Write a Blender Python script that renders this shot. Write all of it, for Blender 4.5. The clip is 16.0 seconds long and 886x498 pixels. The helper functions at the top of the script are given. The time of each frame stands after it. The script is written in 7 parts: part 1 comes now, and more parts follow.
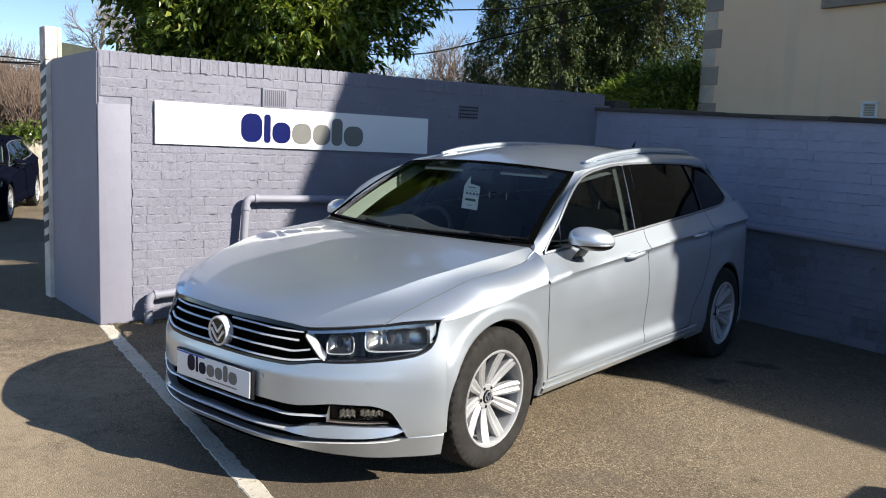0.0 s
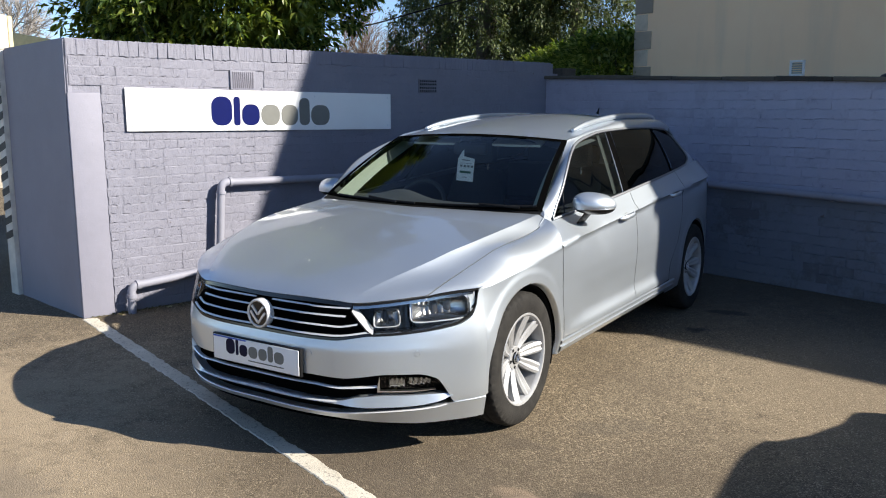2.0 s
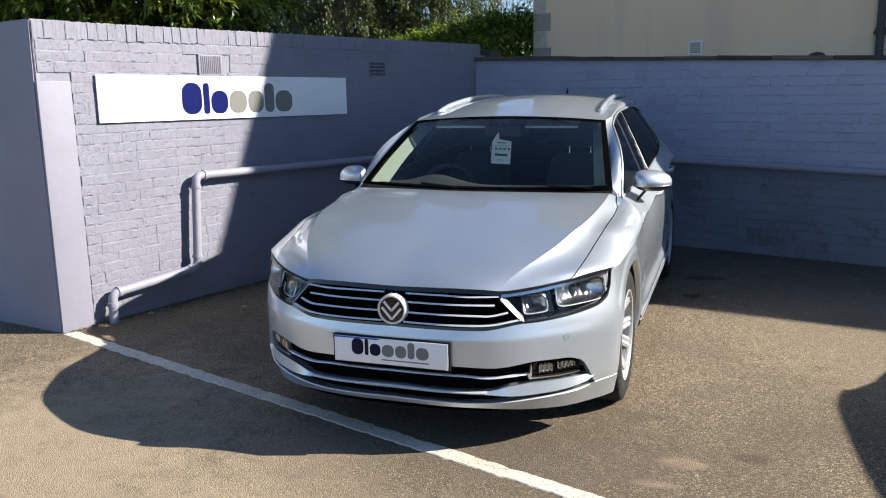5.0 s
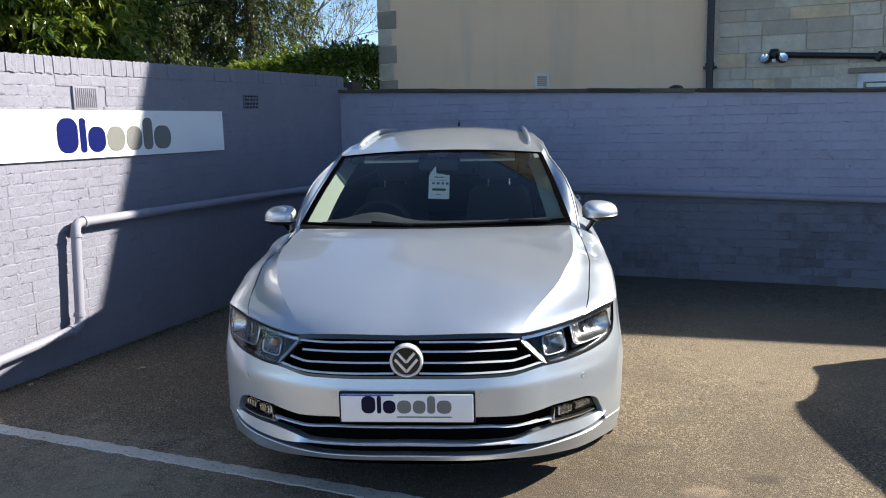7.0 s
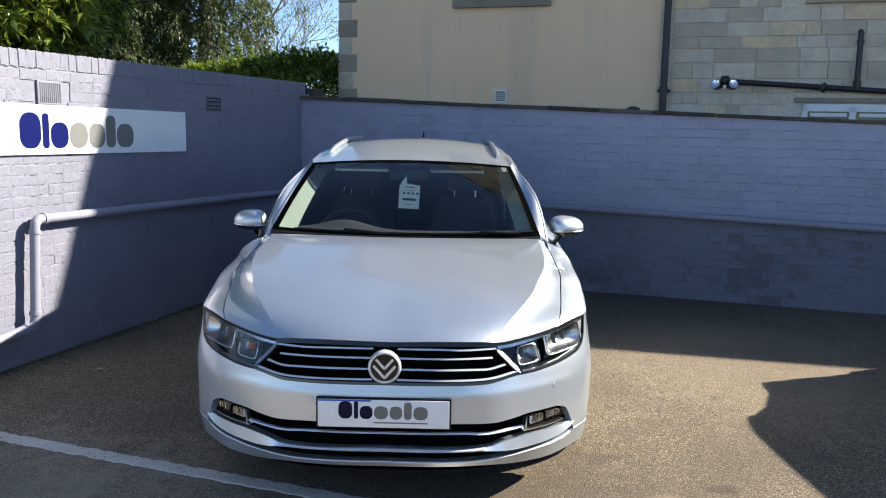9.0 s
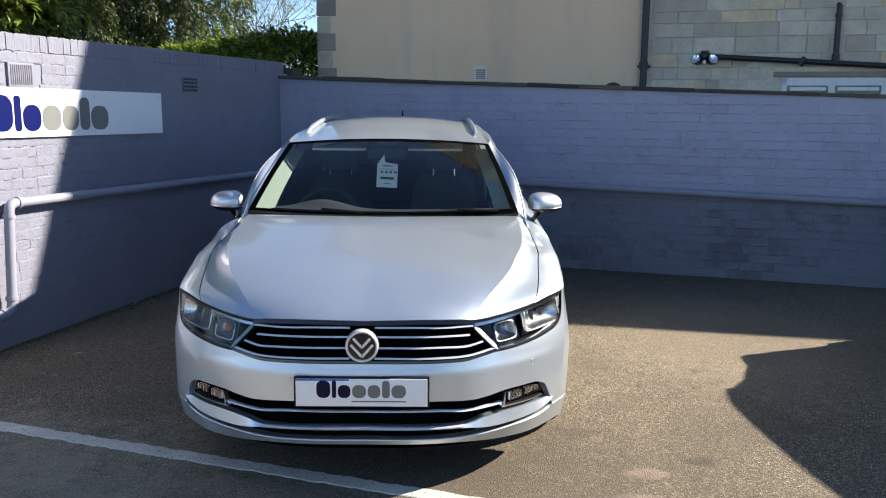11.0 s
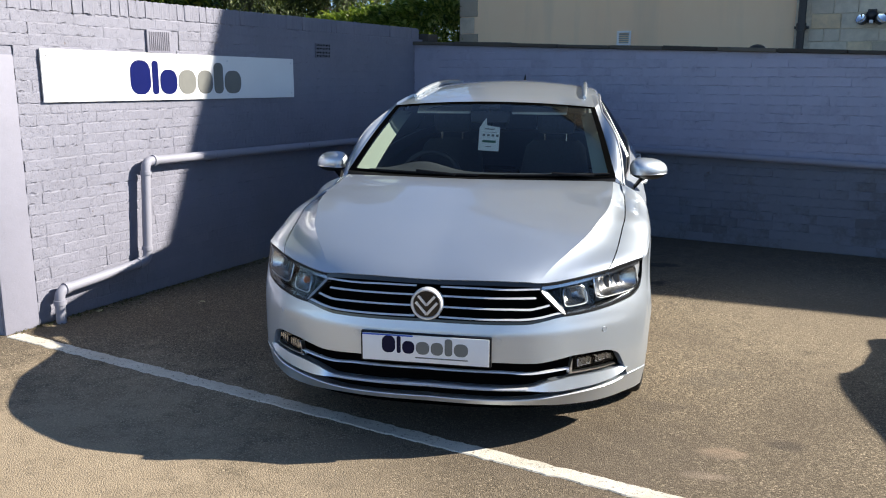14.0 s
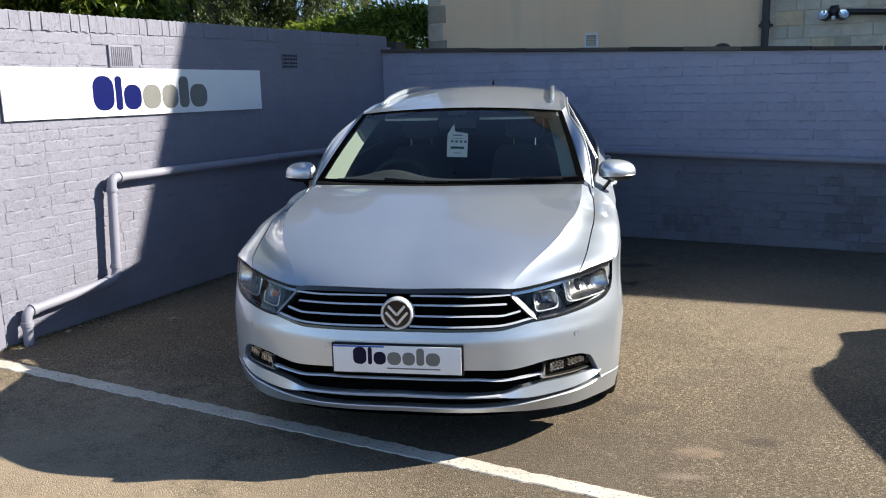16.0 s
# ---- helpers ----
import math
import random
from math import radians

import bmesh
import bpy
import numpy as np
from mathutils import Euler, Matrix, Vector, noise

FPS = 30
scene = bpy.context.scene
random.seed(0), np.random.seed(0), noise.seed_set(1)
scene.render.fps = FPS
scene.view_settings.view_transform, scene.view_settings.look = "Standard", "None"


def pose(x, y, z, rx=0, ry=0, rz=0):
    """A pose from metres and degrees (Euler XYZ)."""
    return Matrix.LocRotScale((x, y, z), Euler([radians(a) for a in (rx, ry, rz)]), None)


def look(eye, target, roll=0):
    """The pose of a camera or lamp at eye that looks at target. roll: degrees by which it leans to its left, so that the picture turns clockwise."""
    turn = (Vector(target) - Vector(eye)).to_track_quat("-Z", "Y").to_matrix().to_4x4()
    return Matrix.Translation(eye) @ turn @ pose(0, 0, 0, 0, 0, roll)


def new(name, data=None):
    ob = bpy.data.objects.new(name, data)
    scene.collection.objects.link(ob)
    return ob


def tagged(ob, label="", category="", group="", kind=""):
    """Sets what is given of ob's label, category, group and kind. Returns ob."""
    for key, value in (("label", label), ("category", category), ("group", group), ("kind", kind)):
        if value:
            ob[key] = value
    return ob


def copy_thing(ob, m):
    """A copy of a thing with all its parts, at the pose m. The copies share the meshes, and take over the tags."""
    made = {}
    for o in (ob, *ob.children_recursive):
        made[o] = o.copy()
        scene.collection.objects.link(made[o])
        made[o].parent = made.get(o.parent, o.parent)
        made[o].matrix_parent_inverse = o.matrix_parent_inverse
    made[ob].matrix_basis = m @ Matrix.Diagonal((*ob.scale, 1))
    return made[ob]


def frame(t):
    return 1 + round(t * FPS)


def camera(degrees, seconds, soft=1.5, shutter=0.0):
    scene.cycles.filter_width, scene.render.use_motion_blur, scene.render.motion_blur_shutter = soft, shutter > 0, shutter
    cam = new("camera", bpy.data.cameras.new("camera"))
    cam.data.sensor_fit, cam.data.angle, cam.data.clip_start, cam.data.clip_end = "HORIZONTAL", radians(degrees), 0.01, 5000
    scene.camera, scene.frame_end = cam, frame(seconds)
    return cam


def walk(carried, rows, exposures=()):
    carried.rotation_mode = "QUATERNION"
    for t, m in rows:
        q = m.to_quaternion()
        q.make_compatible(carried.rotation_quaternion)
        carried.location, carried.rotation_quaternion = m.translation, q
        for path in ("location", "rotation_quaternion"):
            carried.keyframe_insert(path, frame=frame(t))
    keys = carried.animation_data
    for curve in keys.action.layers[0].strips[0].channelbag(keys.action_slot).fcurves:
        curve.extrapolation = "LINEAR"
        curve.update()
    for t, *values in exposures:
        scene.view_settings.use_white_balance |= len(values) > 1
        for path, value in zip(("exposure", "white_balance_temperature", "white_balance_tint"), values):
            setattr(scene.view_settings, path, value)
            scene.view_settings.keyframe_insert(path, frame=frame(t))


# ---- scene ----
cam = camera(56.0, 16.0, soft=1.1)
PATH = [
    (0, (2.946, -3.044, 1.5), (1.708, -1.498, 1.227), 2.5),
    (0.5, (2.938, -3.122, 1.501), (1.703, -1.574, 1.226), 1.9),
    (1, (2.905, -3.314, 1.515), (1.708, -1.739, 1.217), 1.4),
    (1.5, (2.808, -3.419, 1.521), (1.698, -1.79, 1.185), 1.2),
    (2, (2.62, -3.477, 1.515), (1.558, -1.817, 1.179), -0.0),
    (2.5, (2.424, -3.619, 1.52), (1.398, -1.933, 1.193), 0.0),
    (3, (2.212, -3.858, 1.537), (1.287, -2.113, 1.223), 0.9),
    (3.5, (2.02, -3.955, 1.533), (1.174, -2.175, 1.192), 2.1),
    (3.7, (1.925, -3.966, 1.513), (1.088, -2.184, 1.164), 1.8),
    (5.8, (1.01, -4.066, 1.545), (0.485, -2.176, 1.155), -2.4),
    (6, (0.93, -4.024, 1.538), (0.43, -2.123, 1.168), -2.5),
    (6.5, (0.698, -3.951, 1.546), (0.34, -2.01, 1.221), -2.2),
    (7, (0.4, -4.007, 1.558), (0.24, -2.039, 1.24), -1.4),
    (7.5, (0.217, -4.043, 1.562), (0.133, -2.071, 1.24), 0.5),
    (8, (0.194, -4.05, 1.551), (0.116, -2.08, 1.217), 1.8),
    (8.5, (0.223, -4.068, 1.572), (0.182, -2.094, 1.257), 1.4),
    (9, (0.248, -4.076, 1.563), (0.227, -2.098, 1.27), 1.1),
    (11.3, (0.293, -4.067, 1.552), (0.308, -2.098, 1.202), 0.4),
    (11.5, (0.298, -4.076, 1.55), (0.296, -2.108, 1.193), 0.8),
    (12, (0.322, -4.056, 1.545), (0.277, -2.093, 1.166), 0.9),
    (12.5, (0.395, -4.049, 1.545), (0.288, -2.089, 1.165), 0.5),
    (13, (0.518, -4.015, 1.532), (0.299, -2.062, 1.163), 1.1),
    (13.5, (0.641, -4.029, 1.519), (0.31, -2.095, 1.131), 1.1),
    (14, (0.671, -4.037, 1.518), (0.297, -2.116, 1.105), 0.2),
    (14.5, (0.673, -4.032, 1.516), (0.298, -2.113, 1.097), -0.1),
    (15, (0.674, -4.023, 1.514), (0.314, -2.101, 1.093), -0.1),
    (15.5, (0.683, -4.019, 1.519), (0.355, -2.089, 1.107), -0.3),
    (16, (0.707, -4.005, 1.521), (0.383, -2.073, 1.122), -1.4),
]
EXPOSURES = [(0, 1.02), (1.5, 1.05), (3, 1.18), (6, 1.28), (9, 1.48), (11.5, 1.48), (12.5, 1.42), (13.5, 1.31), (14.5, 1.25), (16, 1.25)]
walk(cam, [(t, look(eye, target, roll)) for t, eye, target, roll in PATH], EXPOSURES)

# ---- world, sun ----
SUN = Vector((1.60, 0.50, 1.0)).normalized()
world = bpy.data.worlds.new("sky")
scene.world = world
world.use_nodes = True
wt = world.node_tree
sky = wt.nodes.new("ShaderNodeTexSky")
sky.sky_type = "NISHITA"
sky.sun_disc = False
sky.sun_elevation = math.asin(SUN.z)
sky.sun_rotation = math.atan2(SUN.x, SUN.y)
sky.air_density, sky.dust_density, sky.ozone_density = 0.62, 0.0, 2.4
wt.links.new(sky.outputs[0], wt.nodes["Background"].inputs[0])
wt.nodes["Background"].inputs[1].default_value = 0.088
sun = new("sun", bpy.data.lights.new("sun", "SUN"))
sun.data.energy = 4.85
sun.data.angle = radians(0.5)
sun.data.color = (1.0, 0.94, 0.84)
sun.matrix_world = look((0, 0, 20), Vector((0, 0, 20)) - SUN)
scene.view_settings.exposure = 0.9

# ---- materials ----
class Mat:
    """A small builder of node materials."""
    def __init__(self, name, rough=0.5, metal=0.0, spec=0.5):
        self.m = bpy.data.materials.new(name)
        self.m.use_nodes = True
        self.t = self.m.node_tree
        self.b = self.t.nodes["Principled BSDF"]
        self.b.inputs["Roughness"].default_value = rough
        self.b.inputs["Metallic"].default_value = metal
        self.b.inputs["Specular IOR Level"].default_value = spec
        self.co = self.t.nodes.new("ShaderNodeTexCoord").outputs["Object"]

    def set(self, key, value):
        self.b.inputs[key].default_value = value
        return self

    def node(self, kind, **sockets):
        n = self.t.nodes.new(kind)
        for k, v in sockets.items():
            self.put(n.inputs[k.replace("_", " ")], v)
        return n

    def put(self, socket, v):
        if isinstance(v, bpy.types.NodeSocket):
            self.t.links.new(v, socket)
        else:
            socket.default_value = v

    def noise(self, scale, detail=4.0, rough=0.6, stretch=None):
        n = self.node("ShaderNodeTexNoise", Scale=scale, Detail=detail, Roughness=rough)
        v = self.co
        if stretch:
            v = self.node("ShaderNodeVectorMath", Vector=v)
            v.operation = "MULTIPLY"
            v.inputs[1].default_value = stretch
            v = v.outputs[0]
        self.t.links.new(v, n.inputs["Vector"])
        return n.outputs["Fac"]

    def ramp(self, fac, stops):
        n = self.node("ShaderNodeValToRGB", Fac=fac)
        e = n.color_ramp.elements
        while len(e) < len(stops):
            e.new(0.5)
        for el, (p, c) in zip(e, stops):
            el.position = p
            el.color = (*c, 1) if len(c) == 3 else c
        return n.outputs["Color"]

    def mix(self, fac, a, b, mode="MIX"):
        n = self.t.nodes.new("ShaderNodeMix")
        n.data_type, n.blend_type = "RGBA", mode
        self.put(n.inputs[0], fac)
        self.put(n.inputs[6], (*a, 1) if isinstance(a, tuple) else a)
        self.put(n.inputs[7], (*b, 1) if isinstance(b, tuple) else b)
        return n.outputs[2]

    def math(self, op, a, b=0.0):
        n = self.t.nodes.new("ShaderNodeMath")
        n.operation = op
        self.put(n.inputs[0], a)
        self.put(n.inputs[1], b)
        return n.outputs[0]

    def random(self):
        return self.t.nodes.new("ShaderNodeObjectInfo").outputs["Random"]

    def island(self):
        return self.t.nodes.new("ShaderNodeNewGeometry").outputs["Random Per Island"]

    def colour(self, c):
        self.put(self.b.inputs["Base Color"], (*c, 1) if isinstance(c, tuple) else c)
        return self

    def rough(self, c):
        self.put(self.b.inputs["Roughness"], c)
        return self

    def bump(self, height, strength=0.3, distance=0.01):
        n = self.node("ShaderNodeBump", Height=height, Strength=strength, Distance=distance)
        self.t.links.new(n.outputs["Normal"], self.b.inputs["Normal"])
        return self


def plain(name, c, rough=0.5, metal=0.0, vary=0.12, scale=18.0, bump=0.0):
    """A plain surface with a little uneven tone."""
    m = Mat(name, rough, metal)
    n = m.noise(scale)
    lo, hi = tuple(v * (1 - vary) for v in c), tuple(min(1, v * (1 + vary)) for v in c)
    m.colour(m.ramp(n, [(0.3, lo), (0.7, hi)]))
    if bump:
        m.bump(m.noise(scale * 6), bump, 0.004)
    return m.m


def paint_material():
    m = Mat("silver_paint", 0.42, 0.82)
    fl = m.noise(900, 2, 0.5)
    m.colour(m.ramp(fl, [(0.3, (0.555, 0.605, 0.66)), (0.7, (0.595, 0.648, 0.705))]))
    m.rough(m.ramp(m.noise(5), [(0.3, (0.40, 0.40, 0.40)), (0.7, (0.44, 0.44, 0.44))]))
    m.set("Coat Weight", 1.0).set("Coat Roughness", 0.03)
    return m.m


def glass_material(name, tint, gloss=1.0):
    m = bpy.data.materials.new(name)
    m.use_nodes = True
    t = m.node_tree
    t.nodes.clear()
    out = t.nodes.new("ShaderNodeOutputMaterial")
    mix = t.nodes.new("ShaderNodeMixShader")
    tr = t.nodes.new("ShaderNodeBsdfTransparent")
    tr.inputs[0].default_value = (*tint, 1)
    gl = t.nodes.new("ShaderNodeBsdfGlossy")
    gl.inputs["Roughness"].default_value = 0.01
    gl.inputs[0].default_value = (gloss, gloss, gloss, 1)
    fr = t.nodes.new("ShaderNodeFresnel")
    fr.inputs[0].default_value = 1.5
    t.links.new(fr.outputs[0], mix.inputs[0])
    t.links.new(tr.outputs[0], mix.inputs[1])
    t.links.new(gl.outputs[0], mix.inputs[2])
    t.links.new(mix.outputs[0], out.inputs[0])
    return m


PAINT = paint_material()
CHROME = plain("chrome", (0.86, 0.87, 0.88), 0.14, 1.0, 0.02)
SATIN = plain("satin_metal", (0.72, 0.73, 0.75), 0.28, 1.0, 0.04)
BADGE = plain("badge_silver", (0.80, 0.80, 0.80), 0.25, 0.35, 0.03)
GUIDE = plain("frosted_light_guide", (0.48, 0.49, 0.51), 0.35, 0.0, 0.03)
FLUTED = plain("fluted_reflector", (0.22, 0.22, 0.215), 0.26, 1.0, 0.02)
BOWL = plain("reflector_bowl", (0.46, 0.47, 0.48), 0.22, 1.0, 0.03)
FOGBOWL = plain("fog_reflector", (0.66, 0.67, 0.69), 0.14, 1.0, 0.03)
SURROUND = plain("brushed_window_surround", (0.30, 0.31, 0.33), 0.5, 0.8, 0.04)
STRIP = plain("lamp_strip", (0.42, 0.44, 0.48), 0.25, 1.0, 0.03)
REFLECTOR = plain("reflector_silver", (0.80, 0.81, 0.83), 0.16, 0.5, 0.03)
BEZEL = plain("bezel_grey", (0.030, 0.030, 0.032), 0.3, 0.3, 0.2, 60)
BLACK = plain("black_plastic", (0.012, 0.012, 0.013), 0.45, 0, 0.2, 60, 0.05)
BLACK.node_tree.nodes["Principled BSDF"].inputs["Specular IOR Level"].default_value = 0.1
GLOSSBLACK = plain("gloss_black", (0.008, 0.008, 0.009), 0.12)
# near-black without gloss: black trim, and openings whose darkness is put into colour
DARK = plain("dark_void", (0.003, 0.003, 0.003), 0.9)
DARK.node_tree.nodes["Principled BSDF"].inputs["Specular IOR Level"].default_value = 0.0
GLASS = glass_material("clear_glass", (0.76, 0.87, 0.86), 1.0)
SIDEGLASS = glass_material("side_glass", (0.48, 0.55, 0.54), 0.6)
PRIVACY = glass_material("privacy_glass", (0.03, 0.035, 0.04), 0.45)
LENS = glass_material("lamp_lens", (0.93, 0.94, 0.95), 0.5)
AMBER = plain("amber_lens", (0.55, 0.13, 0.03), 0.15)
REDLENS = plain("red_lens", (0.35, 0.01, 0.01), 0.15)
TRIM = plain("dark_cabin_plastic", (0.026, 0.029, 0.033), 0.6, 0, 0.2, 90, 0.1)
CLOTH = plain("dark_seat_cloth", (0.040, 0.046, 0.054), 0.9, 0, 0.3, 120, 0.2)
VISOR = plain("visor_lining", (0.74, 0.77, 0.69), 0.85, 0, 0.06, 90, 0.1)
LIGHTTRIM = plain("pale_cabin_lining", (0.30, 0.335, 0.275), 0.85, 0, 0.06, 90, 0.1)
WHITE = plain("white_plastic", (0.80, 0.80, 0.80), 0.35, 0, 0.02)
PAPER = plain("white_card", (0.85, 0.86, 0.84), 0.6, 0, 0.02)
NAVY = plain("navy_print", (0.006, 0.010, 0.085), 0.4, 0, 0.05)
DARKNAVY = plain("dark_navy_print", (0.012, 0.012, 0.035), 0.4, 0, 0.05)
GREYPRINT = plain("grey_print", (0.185, 0.185, 0.17), 0.4, 0, 0.05)
for m in (NAVY, DARKNAVY, GREYPRINT):
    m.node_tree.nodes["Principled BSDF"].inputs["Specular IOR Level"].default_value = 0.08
INK = plain("grey_ink", (0.16, 0.17, 0.17), 0.5, 0, 0.05)
GREENINK = plain("green_ink", (0.03, 0.12, 0.06), 0.5, 0, 0.05)


def tyre_material():
    m = Mat("tyre_rubber", 0.82, 0.0, 0.2)
    m.colour(m.ramp(m.noise(14), [(0.3, (0.016, 0.015, 0.0145)), (0.75, (0.034, 0.032, 0.029))]))
    m.bump(m.noise(160), 0.25, 0.003)
    return m.m


def alloy_material():
    m = Mat("alloy", 0.45, 0.35)
    m.colour(m.ramp(m.noise(30), [(0.3, (0.36, 0.363, 0.37)), (0.7, (0.43, 0.433, 0.44))]))
    m.set("Coat Weight", 0.2)
    return m.m


TYRE, ALLOY = tyre_material(), alloy_material()
DISC = plain("brake_disc", (0.16, 0.155, 0.15), 0.35, 1.0, 0.25, 40)


# ---- mesh helpers ----
def obj_from(name, bm, mat, parent=None, label="", smooth=True, angle=None):
    me = bpy.data.meshes.new(name)
    bmesh.ops.recalc_face_normals(bm, faces=bm.faces)
    if mat in (GLASS, SIDEGLASS, PRIVACY, LENS):
        for f in bm.faces:
            if f.normal.dot(f.calc_center_median() - Vector((0, 1.3, 0.8))) < 0:
                f.normal_flip()
    bm.to_mesh(me)
    bm.free()
    for m in (mat if isinstance(mat, (list, tuple)) else [mat]):
        me.materials.append(m)
    if smooth:
        me.polygons.foreach_set("use_smooth", [True] * len(me.polygons))
        if angle:
            me.set_sharp_from_angle(angle=radians(angle))
    ob = new(name, me)
    if parent:
        ob.parent = parent
    return tagged(ob, label)


def part(name, bm, mat, parent, label="", smooth=True, angle=40):
    return obj_from(name, bm, mat, parent, label, smooth, angle)


def thing(name, label, category, group="", kind="", at=None):
    ob = new(name)
    ob.empty_display_size = 0.1
    if at is not None:
        ob.matrix_world = at
    return tagged(ob, label, category, group, kind)


def add_grid(bm, fn, nu, nv, flip=False, closed_u=False):
    """A grid of (nu+1) by (nv+1) points fn(u, v), u and v from 0 to 1."""
    rows = [[bm.verts.new(fn(i / nu, j / nv)) for i in range(nu + (0 if closed_u else 1))] for j in range(nv + 1)]
    n = nu if closed_u else nu
    for j in range(nv):
        for i in range(n):
            k = (i + 1) % nu if closed_u else i + 1
            q = [rows[j][i], rows[j][k], rows[j + 1][k], rows[j + 1][i]]
            try:
                bm.faces.new(q[::-1] if flip else q)
            except ValueError:
                pass
    return rows


def weld(bm, d=0.0008):
    bmesh.ops.remove_doubles(bm, verts=bm.verts, dist=d)


def thicken(bm, d):
    """Gives an open sheet a depth of d against its normals."""
    bmesh.ops.recalc_face_normals(bm, faces=bm.faces)
    bmesh.ops.solidify(bm, geom=bm.faces[:], thickness=d)


def add_box(bm, x0, x1, y0, y1, z0, z1, bevel=0.0, m=None):
    r = bmesh.ops.create_cube(bm, size=1)["verts"]
    for v in r:
        v.co = Vector((x0 + (v.co.x + .5) * (x1 - x0), y0 + (v.co.y + .5) * (y1 - y0), z0 + (v.co.z + .5) * (z1 - z0)))
    if bevel:
        es = list({e for v in r for e in v.link_edges})
        out = bmesh.ops.bevel(bm, geom=es, offset=bevel, segments=2, profile=0.6, affect="EDGES")
        r = list({v for f in out["faces"] for v in f.verts} | {v for v in r if v.is_valid})
    if m:
        seen = set()
        for v in r:
            if v.is_valid and v not in seen:
                seen.add(v)
        todo, group = list(seen), set(seen)
        while todo:
            for e in todo.pop().link_edges:
                for w in e.verts:
                    if w not in group:
                        group.add(w)
                        todo.append(w)
        for v in group:
            v.co = m @ v.co
    return r


def add_tube(bm, pts, r, seg=10, caps=True, closed=False):
    """A round bar along points; r a number or one for each point."""
    pts = [Vector(p) for p in pts]
    n = len(pts)
    rows = []
    side = None
    for i, p in enumerate(pts):
        a = pts[(i - 1) % n] if closed or i else p
        b = pts[(i + 1) % n] if closed or i < n - 1 else p
        d = (b - a).normalized()
        if side is None:
            side = d.orthogonal().normalized()
        side = (side - d * side.dot(d)).normalized()
        up = d.cross(side)
        rr = r[i] if isinstance(r, (list, tuple)) else r
        rows.append([bm.verts.new(p + (side * math.cos(2 * math.pi * k / seg) + up * math.sin(2 * math.pi * k / seg)) * rr) for k in range(seg)])
    for i in range(n if closed else n - 1):
        a, b = rows[i], rows[(i + 1) % n]
        for k in range(seg):
            bm.faces.new((a[k], a[(k + 1) % seg], b[(k + 1) % seg], b[k]))
    if caps and not closed:
        bm.faces.new(rows[0][::-1])
        bm.faces.new(rows[-1])


def add_lathe(bm, profile, seg=48, axis="X", at=(0, 0, 0), closed=False):
    """Turns a profile of (along, radius) round an axis."""
    at = Vector(at)
    rows = []
    for a, r in profile:
        row = []
        for k in range(seg):
            c, s = math.cos(2 * math.pi * k / seg) * r, math.sin(2 * math.pi * k / seg) * r
            row.append(bm.verts.new(at + Vector({"X": (a, c, s), "Y": (c, a, s), "Z": (c, s, a)}[axis])))
        rows.append(row)
    for i in range(len(rows) if closed else len(rows) - 1):
        a, b = rows[i], rows[(i + 1) % len(rows)]
        for k in range(seg):
            bm.faces.new((a[k], a[(k + 1) % seg], b[(k + 1) % seg], b[k]))
    return rows


def lerp(a, b, t):
    return a + (b - a) * t


def curve(points):
    """A smooth line through (x, value) points, as a function of x (monotone cubic)."""
    xs, ys = [p[0] for p in points], [p[1] for p in points]
    n = len(xs)
    d = [(ys[i + 1] - ys[i]) / (xs[i + 1] - xs[i]) for i in range(n - 1)]
    m = [d[0]] + [0 if d[i - 1] * d[i] <= 0 else 2 * d[i - 1] * d[i] / (d[i - 1] + d[i]) for i in range(1, n - 1)] + [d[-1]]

    def f(x):
        if x <= xs[0]:
            return ys[0]
        if x >= xs[-1]:
            return ys[-1]
        i = max(k for k in range(n - 1) if xs[k] <= x)
        h = xs[i + 1] - xs[i]
        t = (x - xs[i]) / h
        return (ys[i] * (1 + 2 * t) * (1 - t) ** 2 + h * m[i] * t * (1 - t) ** 2
                + ys[i + 1] * t * t * (3 - 2 * t) + h * m[i + 1] * t * t * (t - 1))
    return f


def steps(points):
    """Straight lines through (x, value) points, as a function of x."""
    return lambda x: float(np.interp(x, [p[0] for p in points], [p[1] for p in points]))

